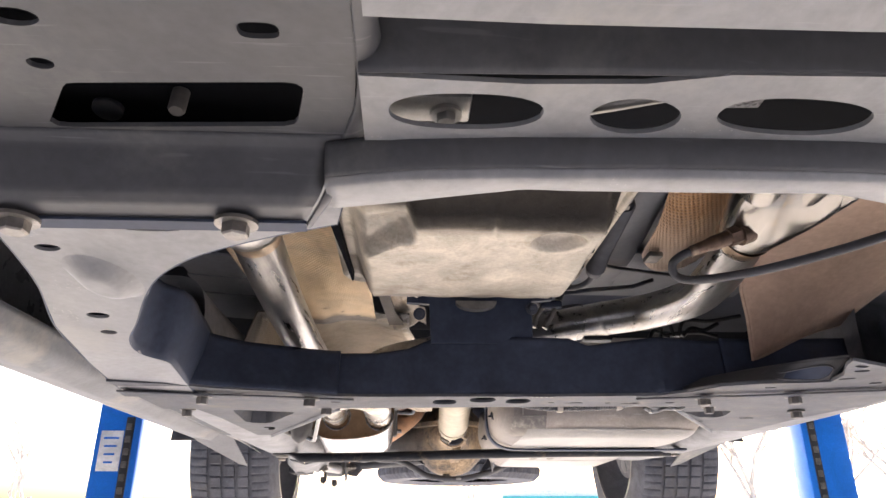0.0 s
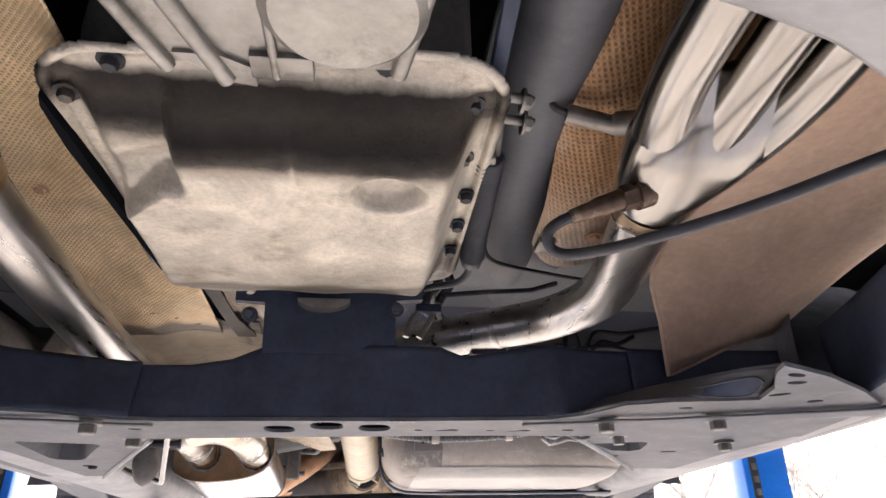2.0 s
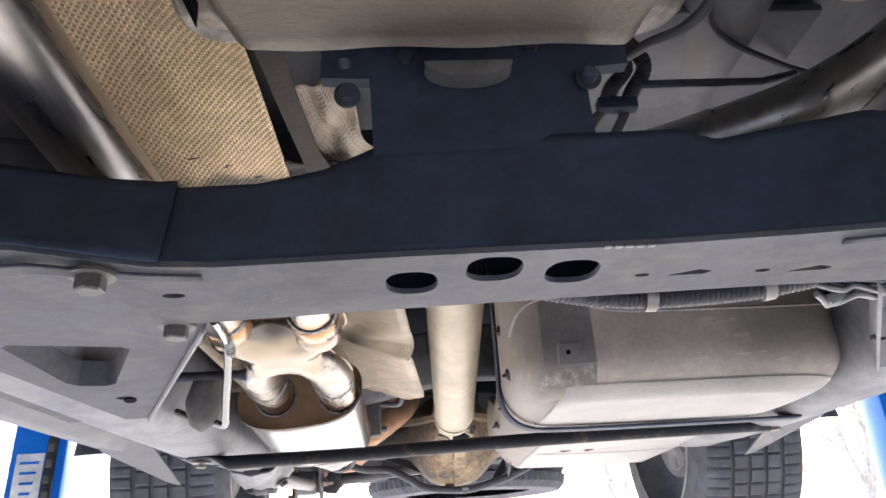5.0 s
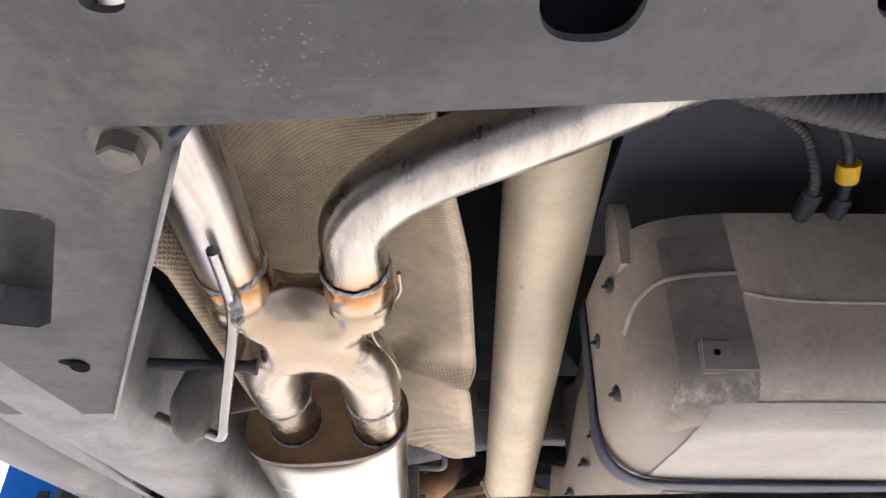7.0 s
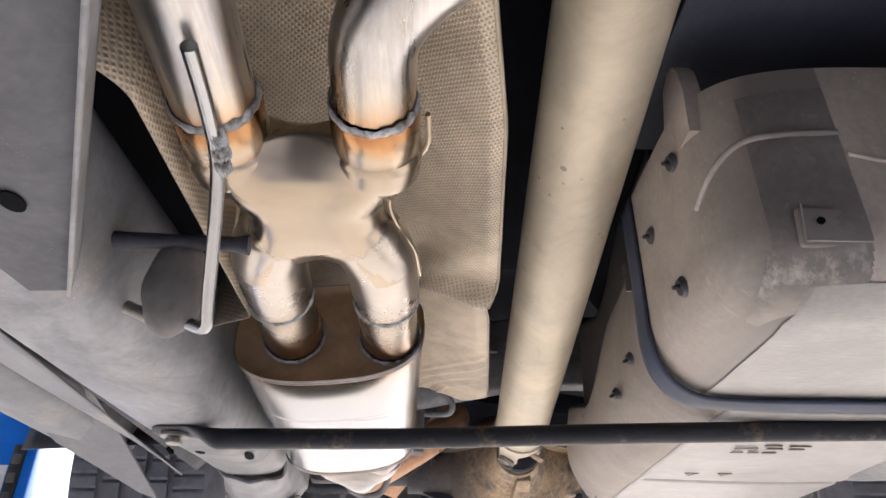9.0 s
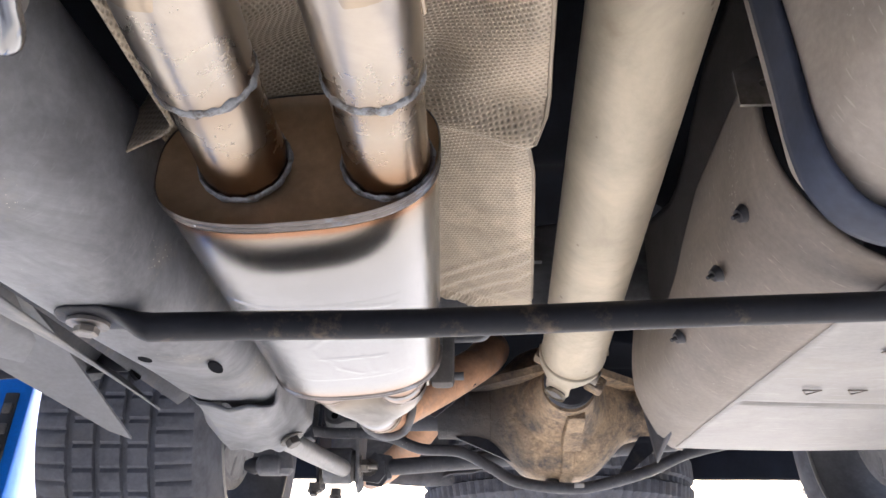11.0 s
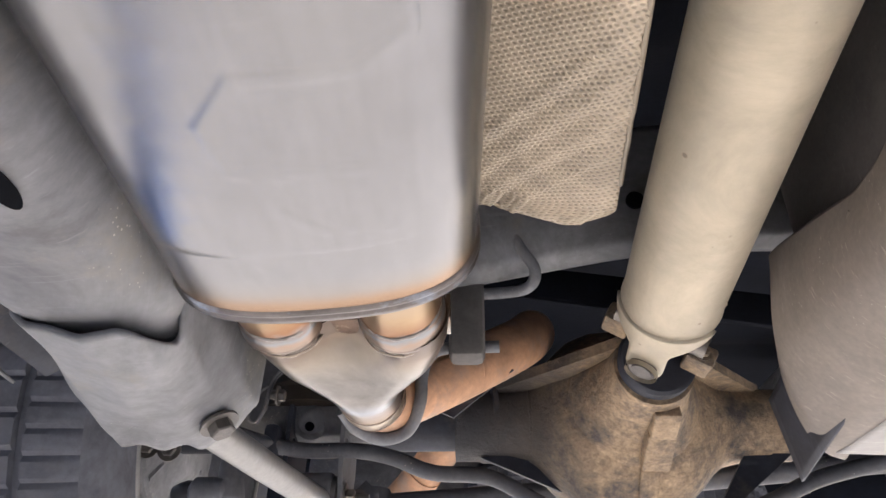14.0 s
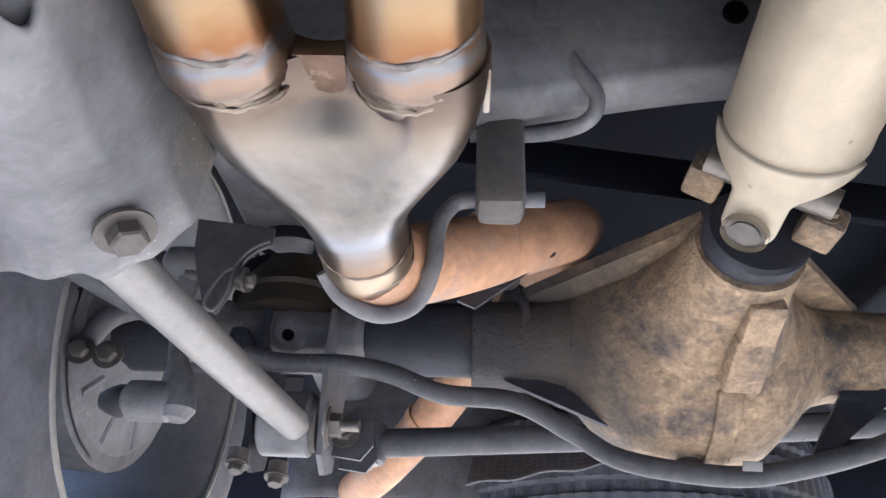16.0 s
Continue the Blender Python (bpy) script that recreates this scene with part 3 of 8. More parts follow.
def sheet(name, f, nu, nv, material, parent=None, label="", thick=0.0025, smooth=60, keep=None):
    """A formed sheet: f(u, v) gives its place for u, v from 0 to 1; keep(u, v) False cuts a piece away. Its UV is in metres."""
    bm = bmesh.new()
    uv = bm.loops.layers.uv.new("UVMap")
    g = [[bm.verts.new(f(i / nu, j / nv)) for j in range(nv + 1)] for i in range(nu + 1)]
    lu = [0.0]
    mid = nv // 2
    for i in range(nu):
        lu.append(lu[-1] + (g[i + 1][mid].co - g[i][mid].co).length)
    lv = [0.0]
    midu = nu // 2
    for j in range(nv):
        lv.append(lv[-1] + (g[midu][j + 1].co - g[midu][j].co).length)
    for i in range(nu):
        for j in range(nv):
            if keep and not keep((i + 0.5) / nu, (j + 0.5) / nv):
                continue
            fc = bm.faces.new((g[i][j], g[i + 1][j], g[i + 1][j + 1], g[i][j + 1]))
            for lp, (a, b) in zip(fc.loops, ((i, j), (i + 1, j), (i + 1, j + 1), (i, j + 1))):
                lp[uv].uv = (lu[a], lv[b])
    bmesh.ops.delete(bm, geom=[v for v in bm.verts if not v.link_faces], context="VERTS")
    me = bpy.data.meshes.new(name)
    bm.to_mesh(me)
    bm.free()
    me.materials.append(material)
    me.polygons.foreach_set("use_smooth", [True] * len(me.polygons))
    me.set_sharp_from_angle(angle=radians(smooth))
    ob = new(name, me)
    if parent is not None:
        ob.parent = parent
    if label:
        ob["label"] = label
    if thick:
        so = ob.modifiers.new("thickness", "SOLIDIFY")
        so.thickness, so.offset = thick, 0.0
    return ob


def sstep(a, b, x):
    t = min(1.0, max(0.0, (x - a) / (b - a)))
    return t * t * (3 - 2 * t)


def lerp_path(pts, u):
    """The place at u (0 to 1) along a polyline, by its points' count."""
    k = u * (len(pts) - 1)
    i = min(int(k), len(pts) - 2)
    w = k - i
    return tuple(a + (b - a) * w for a, b in zip(pts[i], pts[i + 1]))


def curve_at(pts):
    """A function of u from 0 to 1 along the soft curve through pts, even in length."""
    P = smooth_path(pts, 10)
    L = [0.0]
    for a, b in zip(P, P[1:]):
        L.append(L[-1] + (b - a).length)
    arr = np.array([tuple(p) for p in P])
    L = np.array(L) / L[-1]
    return lambda u: tuple(float(np.interp(u, L, arr[:, k])) for k in range(3))


def hexbolt(bm, c, axis, r=0.008, h=0.007, washer=True):
    """A flanged hex head: c is where it sits, axis the way it points."""
    d = Vector(axis).normalized()
    c = Vector(c)
    if washer:
        tube(bm, [c, c + d * 0.0025], r * 1.55, 20, curved=False)
    tube(bm, [c + d * 0.002, c + d * (h - 0.0012), c + d * h], [r, r, r * 0.86], 6, curved=False)


def weld_ring(bm, c, axis, r, bead=0.0035, seed=0):
    """An uneven weld bead round a pipe."""
    d = Vector(axis).normalized()
    ref = Vector((0, 0, 1)) if abs(d.z) < 0.9 else Vector((1, 0, 0))
    s = d.cross(ref).normalized()
    t = s.cross(d)
    rnd = random.Random(seed)
    n, m = 90, 8
    lumps = [rnd.uniform(0.35, 0.95) for i in range(n // 5)]
    rings = []
    for i in range(n):
        a = 2 * math.pi * i / n
        out = math.cos(a) * s + math.sin(a) * t
        w = bead * (0.45 + 0.6 * lumps[i // 5] * math.sin(math.pi * (i % 5 + 0.6) / 5.2) ** 0.7)
        off = d * (0.0004 * math.sin(i * 0.7 + seed) + 0.0006 * rnd.uniform(-1, 1))
        rings.append([bm.verts.new(Vector(c) + off + out * (r + 0.55 * w * math.cos(2 * math.pi * k / m)) + d * (1.15 * w * math.sin(2 * math.pi * k / m))) for k in range(m)])
    for i in range(n):
        a, b = rings[i], rings[(i + 1) % n]
        for k in range(m):
            bm.faces.new((a[k], a[(k + 1) % m], b[(k + 1) % m], b[k]))


def two_lobe(name, rows, cx, material, parent, label=""):
    """A pressed pipe junction: rows of y, z, half spacing, radius and how far the web between the two lobes is pinched."""
    def ring(sep, r, sag):
        out = []
        for k in range(13):
            a = -math.pi / 2 + math.pi * k / 12
            out.append((sep + r * math.cos(a), r * math.sin(a)))
        for k in range(1, 12):
            t = k / 12
            out.append((sep * (1 - 2 * t), r * (1 - sag * math.sin(math.pi * t) ** 1.3)))
        for k in range(13):
            a = math.pi / 2 + math.pi * k / 12
            out.append((-sep + r * math.cos(a), r * math.sin(a)))
        for k in range(1, 12):
            t = k / 12
            out.append((-sep * (1 - 2 * t), -r * (1 - sag * math.sin(math.pi * t) ** 1.3)))
        return out
    arr = np.array(rows, float)
    ys = np.linspace(arr[0, 0], arr[-1, 0], 60)
    bm = bmesh.new()
    rings = []
    for y in ys:
        z, sep, r, sag = (float(np.interp(y, arr[:, 0], arr[:, k])) for k in (1, 2, 3, 4))
        rings.append([bm.verts.new((cx + px, float(y), z + pz)) for px, pz in ring(sep, r, sag)])
    for _ in range(3):
        for i in range(1, len(rings) - 1):
            for k in range(len(rings[i])):
                rings[i][k].co = rings[i][k].co * 0.5 + (rings[i - 1][k].co + rings[i + 1][k].co) * 0.25
    for a, b in zip(rings, rings[1:]):
        n = len(a)
        for k in range(n):
            bm.faces.new((a[k], a[(k + 1) % n], b[(k + 1) % n], b[k]))
    bm.faces.new(rings[0])
    bm.faces.new(rings[-1])
    return part(name, bm, material, parent, label, smooth=70)


# ---- ground ----
bm = bmesh.new()
bmesh.ops.create_grid(bm, x_segments=2, y_segments=2, size=600)
tagged(finish("ground", bm, M_GROUND, smooth=0), "pale dusty concrete yard in daylight", "ground", kind="structure")

# Unseen workshop shell, added to darken and tint the light on forward faces.
bm = bmesh.new()
box(bm, (0, -3.6, 2.4), (12.3, 0.3, 4.8))
for x in (-6, 6):
    box(bm, (x, -1.125, 2.4), (0.3, 4.65, 4.8))
tagged(finish("workshop_wall", bm, M_WALL, smooth=0), "unseen plain blue-grey workshop walls behind the camera, added to cut light from the front", "wall", kind="structure")
bm = bmesh.new()
box(bm, (0, -1.28, 4.93), (12.6, 5.0, 0.25))
tagged(finish("ceiling", bm, M_WALL, smooth=0), "unseen plain blue-grey workshop roof behind the camera, added to cut light from the front", "ceiling", kind="structure")
bm = bmesh.new()
box(bm, (0, -1.125, 0.004), (11.7, 4.65, 0.008))
tagged(finish("floor", bm, M_BAY, smooth=0), "unseen blue-grey workshop floor, added to tone the bounced light", "floor", kind="structure")

# ---- vehicle body above the frame ----
body = thing("vehicle_body", "silver sport utility vehicle body raised on a lift", "vehicle")
CX = 0.13
bm = bmesh.new()
prof = [(-1.25, 2.05), (-1.3, 2.5), (-1.2, 2.75), (-0.1, 2.95), (0.55, 3.4), (3.3, 3.42), (3.62, 2.9), (3.65, 2.1), (3.35, 2.08)]
prof += [(2.66 + 0.44 * math.cos(a), 2.02 + 0.44 * math.sin(a)) for a in np.linspace(0.15, math.pi - 0.05, 12)]
prof += [(2.18, 2.02), (0.28, 2.02)]
prof += [(-0.21 + 0.44 * math.cos(a), 2.02 + 0.44 * math.sin(a)) for a in np.linspace(0.05, math.pi - 0.1, 12)]
for side in (-1, 1):
    x0, x1 = CX + side * 0.90, CX + side * 0.945
    a = [bm.verts.new((x0, y, z)) for y, z in prof]
    b = [bm.verts.new((x1, y, z)) for y, z in prof]
    bm.faces.new(a)
    bm.faces.new(b)
    for i in range(len(prof)):
        j = (i + 1) % len(prof)
        bm.faces.new((a[i], a[j], b[j], b[i]))
part("body_side", bm, M_BODY, body, smooth=0)
bm = bmesh.new()
top = [(-1.25, 2.05), (-1.3, 2.5), (-1.2, 2.75), (-0.1, 2.95), (0.55, 3.4), (3.3, 3.42), (3.62, 2.9), (3.65, 2.1)]
a = [bm.verts.new((CX - 0.90, y, z)) for y, z in top]
b = [bm.verts.new((CX + 0.90, y, z)) for y, z in top]
for i in range(len(top) - 1):
    bm.faces.new((a[i], a[i + 1], b[i + 1], b[i]))
part("body_shell", bm, M_BODY, body, smooth=0)


def floor_z(x, y):
    tunnel = sstep(0.26, 0.16, abs(x - 0.04)) * 0.12 * sstep(2.5, 2.2, y)
    rib = 0.012 * sstep(0.015, 0.008, abs((y + 0.1) % 0.34 - 0.17)) * sstep(0.3, 0.36, abs(x - 0.05))
    kick = 0.16 * sstep(2.15, 2.4, y)
    return 2.17 + tunnel + rib + kick


sheet("floor_pan", lambda u, v: (CX - 0.89 + 1.78 * u, -1.2 + 4.8 * v, floor_z(CX - 0.89 + 1.78 * u, -1.2 + 4.8 * v)), 90, 140, M_UNDER, body, thick=0.004)
bm = bmesh.new()
box(bm, (CX, -0.75, 1.98), (1.6, 1.0, 0.02), 0.006)
part("front_splash_shield", bm, M_UNDER, body)


for x0, x1 in ((-0.76, -0.235), (0.555, 1.02)):
    bm = bmesh.new()
    box(bm, ((x0 + x1) / 2, 3.57, 2.12), (x1 - x0, 0.03, 0.24), 0.01)
    part("rear_valance", bm, M_UNDER, body, "black rear bumper valance")


def rocker(side):
    pts = [(0.72, 1.95), (0.735, 1.915), (0.77, 1.90), (0.83, 1.91), (0.90, 1.96), (0.93, 2.06)]
    ob = sheet("sill_panel", lambda u, v: (CX + side * lerp_path(pts, u)[0], 0.28 + 1.92 * v, lerp_path(pts, u)[1] + 0.02 * v), 20, 30, M_ROCKER, body, "dusty grey plastic sill panel", 0.004)
    return ob


rocker(-1)
rocker(1)

# ---- chassis frame ----


chassis = thing("chassis_frame", "dusty grey steel ladder frame of the raised vehicle", "chassis frame")


def rail(side):
    ob = chassis
    cx = [(-0.40, 0.86, 1.932), (-0.40, 1.0, 1.93), (-0.385, 1.4, 1.928), (-0.365, 1.75, 1.925), (-0.355, 1.92, 1.930), (-0.357, 2.05, 1.938), (-0.362, 2.16, 1.975), (-0.37, 2.29, 2.08), (-0.37, 2.5, 2.2), (-0.37, 3.2, 2.2)]
    f = curve_at(cx)
    w, h = 0.062, 0.078
    sec = ellipse(0, 0, w, h, n=36, power=3.2)

    def g(u, v):
        p = f(v)
        q = sec[int(round(u * 36)) % 36]
        x = p[0] + q[0]
        return (x if side < 0 else 2 * CX - x, p[1], p[2] + q[1])
    sheet("frame_rail", g, 36, 70, M_RAIL, ob, "dusty dark grey boxed rail", thick=0)
    return ob


rail_l = rail(-1)
rail_r = rail(1)

# ---- front crossmember ----
fx = thing("front_crossmember", "grey pressed steel front crossmember with three oval holes", "crossmember")
bm = bmesh.new()
outl = [(-0.082, 0.207), (0.0, 0.21), (0.06, 0.207), (0.1, 0.198), (0.2, 0.195), (0.29, 0.19), (0.29, 0.262), (0.15, 0.262), (0.03, 0.2635), (-0.06, 0.266), (-0.082, 0.267)]
plate(bm, outl, [ellipse(-0.027, 0.236, 0.041, 0.0165, -0.02, power=2.4), ellipse(0.064, 0.2365, 0.025, 0.0165, 0.12), ellipse(0.150, 0.233, 0.043, 0.017, 0.06, power=2.3)], 1.882, 0.003)
part("oval_strip", bm, M_ARM, fx)
# Same steel as the strip; the darker coat paints this wall's shade.
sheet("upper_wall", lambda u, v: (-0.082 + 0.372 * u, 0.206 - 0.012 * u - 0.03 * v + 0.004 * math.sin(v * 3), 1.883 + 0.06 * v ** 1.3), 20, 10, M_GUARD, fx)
lipf = [(-0.13, 0.285), (-0.06, 0.268), (0.0, 0.263), (0.1, 0.259), (0.2, 0.2585), (0.25, 0.262), (0.30, 0.285)]
lipr = [(-0.13, 0.342), (-0.065, 0.326), (-0.025, 0.313), (0.0, 0.305), (0.011, 0.300), (0.04, 0.302), (0.11, 0.3015), (0.2, 0.298), (0.22, 0.303), (0.26, 0.315), (0.32, 0.345)]


def lip_edges(u):
    x = -0.105 + 0.425 * u
    return x, float(np.interp(x, [p[0] for p in lipf], [p[1] for p in lipf])), float(np.interp(x, [p[0] for p in lipr], [p[1] for p in lipr]))


def lip_wall(u, v):
    x, yf, yr = lip_edges(u)
    return (x, yf - 0.002 + 0.006 * v * v, 1.886 - 0.0195 * v ** 0.8)


def lip(u, v):
    x, yf, yr = lip_edges(u)
    if v < 0.25:
        a = v / 0.25
        return (x, yf + 0.004 + 0.004 * a, 1.8665 - 0.004 * math.sin(a * math.pi / 2))
    a = (v - 0.25) / 0.75
    return (x, yf + 0.008 + (yr - yf - 0.008) * a, 1.8625 - 0.0015 * math.sin(a * 2) + 0.012 * a ** 2)


# Wall faces away from the yard; its shade is painted with a darker coat.
sheet("rear_wall", lip_wall, 60, 8, M_GUARD, fx, "upright wall of the channel with its shade in the colour")
sheet("rear_lip", lip, 60, 20, M_ARM, fx)
bm = bmesh.new()
plate(bm, [(-0.076, 0.0), (0.6, 0.0), (0.6, 0.14), (0.3, 0.146), (0.0, 0.15), (-0.076, 0.149)], [], 1.868, 0.02)
part("front_flange", bm, M_ARM, fx)
bm = bmesh.new()
hexbolt(bm, (-0.045, 0.115, 1.868), (0, 0, -1), 0.007)
part("bolt", bm, M_BOLT, fx)
# Black sheet above the ovals paints the shade inside the channel.
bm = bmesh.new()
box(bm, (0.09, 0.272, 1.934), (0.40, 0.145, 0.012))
part("cavity_shade_sheet", bm, M_VOID, fx)
bm = bmesh.new()
box(bm, (-0.048, 0.262, 1.903), (0.052, 0.026, 0.006), 0.002)
hexbolt(bm, (-0.036, 0.264, 1.900), (0, 0, -1), 0.006, 0.007)
part("inner_tab", bm, M_ALU, fx, "pale bracket with a bolt behind the hole")
bm = bmesh.new()
tube(bm, [(0.03, 0.270, 1.907), (0.11, 0.240, 1.907)], 0.006, 10, curved=False)
part("inner_strut", bm, M_ALU, fx, "pale rod behind the hole")
sheet("inner_foil", lambda u, v: (0.126 + 0.024 * u, 0.240 + 0.022 * v + 0.003 * u, 1.908 + 0.003 * u), 6, 6, M_GREYFOIL, fx, "scrap of embossed foil behind the hole")

# ---- steering guard plate ----
gp = thing("guard_plate", "dark grey bent steel guard plate bolted under the crossmember", "guard plate")
bm = bmesh.new()


def gpz(x, y):
    return 1.888


slot = [(-0.226, 0.228), (-0.120, 0.2226), (-0.1145, 0.2236), (-0.1118, 0.227), (-0.1120, 0.231), (-0.1185, 0.257), (-0.1210, 0.2615), (-0.127, 0.264), (-0.248, 0.2705), (-0.2535, 0.2695), (-0.256, 0.265), (-0.234, 0.232), (-0.231, 0.229)]
plate(bm, [(-0.50, -0.05), (-0.084, -0.05), (-0.083, 0.10), (-0.083, 0.20), (-0.086, 0.24), (-0.095, 0.2735), (-0.50, 0.2765)],
      [slot, ellipse(-0.126, 0.184, 0.0095, 0.0055, 0, power=3), ellipse(-0.232, 0.18, 0.011, 0.006), ellipse(-0.236, 0.213, 0.0065, 0.0045, 0)], gpz, 0.003)
part("plate_face", bm, M_GUARD, gp)
yz = [(0.272, 1.8885), (0.282, 1.884), (0.288, 1.872), (0.293, 1.8605), (0.300, 1.8565), (0.312, 1.8555), (0.330, 1.8555)]
sheet("plate_step", lambda u, v: (-0.50 + (0.405 - 0.027 * v) * u, *lerp_path(yz, v)), 30, 24, M_GUARD, gp)
edge = [(-0.084, -0.05, 1.888), (-0.083, 0.10, 1.888), (-0.083, 0.20, 1.888), (-0.086, 0.24, 1.888), (-0.095, 0.272, 1.888), (-0.100, 0.284, 1.879), (-0.108, 0.297, 1.860), (-0.122, 0.330, 1.8555)]
ef = curve_at(edge)


def side_wall(u, v):
    p = ef(u)
    w = 0.0075 + 0.006 * sstep(0.45, 0.75, u) - 0.010 * sstep(0.8, 1.0, u)
    return (p[0] + w * math.sin(v * 1.45), p[1] + 0.003 * v, p[2] + w * 1.1 * (1 - math.cos(v * 1.45)))


sheet("plate_side", side_wall, 60, 12, M_GUARD, gp)
bm = bmesh.new()
tube(bm, [(-0.193, 0.280, 1.922), (-0.193, 0.277, 1.906), (-0.193, 0.2765, 1.904)], [0.0052, 0.0052, 0.004], 14, curved=False)
part("stud", bm, M_BOLTD, gp, "bare stud seen through the slot")
bm = bmesh.new()
tube(bm, [(-0.242, 0.297, 1.921), (-0.242, 0.296, 1.916), (-0.242, 0.2958, 1.915)], [0.009, 0.009, 0.007], 20, curved=False)
part("plug", bm, M_HOSE, gp, "black plug seen through the slot")
bm = bmesh.new()
plate(bm, [(-0.50, 0.316), (-0.119, 0.316), (-0.1205, 0.329), (-0.50, 0.331)], [], 1.8515, 0.002)
part("bolt_flange", bm, M_BLACK, gp, "black rear flange")
for x in (-0.291, -0.161):
    bm = bmesh.new()
    hexbolt(bm, (x, 0.315, 1.8515), (0, 0, -1), 0.0085, 0.010)
    part("bolt", bm, M_BOLT, gp, "hex bolt with a round flange")
# Black block above the slot; its colour gives the shade behind the plate.
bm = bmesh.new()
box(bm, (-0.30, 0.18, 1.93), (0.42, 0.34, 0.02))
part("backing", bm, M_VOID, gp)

# ---- front arms of the frame ----


def arm(side):
    ob = new("frame_arm")
    ob.parent = chassis
    ob["label"] = "grey pressed steel arm curving out to the rail"

    def X(x):
        return x if side < 0 else 2 * 0.04 - x
    az = lambda x, y: 1.885 - 0.0976 * (y - 0.44)
    out = [(-0.36, 0.30), (-0.37, 0.434), (-0.383, 0.52), (-0.412, 0.62), (-0.425, 0.74), (-0.43, 0.88), (-0.34, 0.88), (-0.336, 0.80), (-0.333, 0.735), (-0.352, 0.71), (-0.358, 0.685), (-0.350, 0.65),
           (-0.329, 0.609), (-0.30, 0.545), (-0.273, 0.499), (-0.24, 0.465), (-0.208, 0.444), (-0.16, 0.42), (-0.11, 0.40), (-0.09, 0.31)]
    if side > 0:
        out = [(-0.50, 0.28), (-0.52, 0.40), (-0.56, 0.52), (-0.575, 0.62), (-0.58, 0.74), (-0.58, 0.80), (-0.52, 0.80), (-0.515, 0.74), (-0.505, 0.68), (-0.49, 0.60), (-0.47, 0.53), (-0.44, 0.46), (-0.40, 0.41), (-0.34, 0.37), (-0.28, 0.345), (-0.235, 0.325), (-0.20, 0.30), (-0.2, 0.27)]
    holes = [] if side > 0 else [ellipse(-0.342, 0.446, 0.010, 0.006), ellipse(-0.358, 0.588, 0.011, 0.0075), ellipse(-0.365, 0.634, 0.0085, 0.006), ellipse(-0.25, 0.412, 0.022, 0.004)]
    bm = bmesh.new()
    plate(bm, [(X(x), y) for x, y in out], [[(X(x), y) for x, y in h] for h in holes], az, 0.003)
    part("arm_face", bm, M_ARM if side < 0 else M_FRAME, ob)
    inner = [(x, y, az(x, y)) for x, y in out[6:-1]]
    f = curve_at(inner)

    def wall(u, v):
        p = f(u)
        q = f(min(1, u + 0.02))
        d = Vector((q[0] - p[0], q[1] - p[1], 0))
        d = d.normalized() if d.length > 1e-6 else Vector((0, -1, 0))
        nrm = Vector((d.y, -d.x, 0))
        k = 0.012 * math.sin(v * 1.5)
        return (X(p[0] - nrm.x * k), p[1] - nrm.y * k, p[2] + 0.085 * v)
    # The arm's upright walls are coloured black to paint their shade.
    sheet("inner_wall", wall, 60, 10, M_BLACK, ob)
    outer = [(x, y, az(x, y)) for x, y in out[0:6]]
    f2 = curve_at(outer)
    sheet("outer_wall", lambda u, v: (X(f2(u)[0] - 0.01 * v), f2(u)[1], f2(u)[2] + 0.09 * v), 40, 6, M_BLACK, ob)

    def boss(u, v):
        a = 2 * math.pi * u
        r = v
        x, y = -0.318 + 0.03 * r * math.cos(a), 0.50 + 0.048 * r * math.sin(a)
        return (X(x + 0.15 * (y - 0.5)), y, az(x, y) - 0.012 * (1 - sstep(0.35, 1.0, r)) + 0.0008)
    if side < 0:
        sheet("pressed_boss", boss, 32, 10, M_ARM, ob, thick=0)
    return ob


arm_l = arm(-1)
arm_r = arm(1)

# ---- gearbox, pan ----
gb = thing("gearbox", "ribbed cast aluminium gearbox housing", "gearbox")
bm = bmesh.new()
box(bm, (0.02, 0.715, 2.13), (0.30, 0.36, 0.20), 0.03)
part("housing", bm, M_ALU, gb)
bm = bmesh.new()
plate(bm, [(-0.125, 0.30), (-0.062, 0.470), (-0.046, 0.512), (0.110, 0.507), (0.118, 0.465), (0.16, 0.30)], [], 2.007, 0.15, 0.006)
part("bell_housing", bm, M_ALU, gb)
for (xa, ya), (xb, yb), w in (((-0.104, 0.36), (-0.045, 0.514), 0.0055), ((-0.058, 0.39), (-0.008, 0.524), 0.0065), ((0.021, 0.36), (0.0255, 0.518), 0.0035), ((0.128, 0.40), (0.108, 0.508), 0.006)):
    bm = bmesh.new()
    tube(bm, [(xa, ya, 2.008), (xb, yb, 2.004)], w, 10, curved=False)
    part("rib", bm, M_ALU, gb)
bm = bmesh.new()
plate(bm, [(-0.040, 0.500), (-0.010, 0.500), (0.012, 0.512), (0.011, 0.530), (-0.008, 0.526)], [], 2.004, 0.014, 0.002)
part("wedge_foot", bm, M_ALU, gb)
bm = bmesh.new()
box(bm, (0.030, 0.508, 2.009), (0.042, 0.023, 0.014), 0.0015)
part("end_block", bm, M_ALU, gb)
bm = bmesh.new()
tube(bm, [(0.072, 0.450, 2.03), (0.072, 0.450, 2.002), (0.072, 0.450, 1.996)], [0.054, 0.052, 0.045], 36, curved=False)
part("cover_boss", bm, M_ALU, gb)

pan = thing("transmission_pan", "grimy bare aluminium transmission pan with an oily dark front wall", "oil pan")


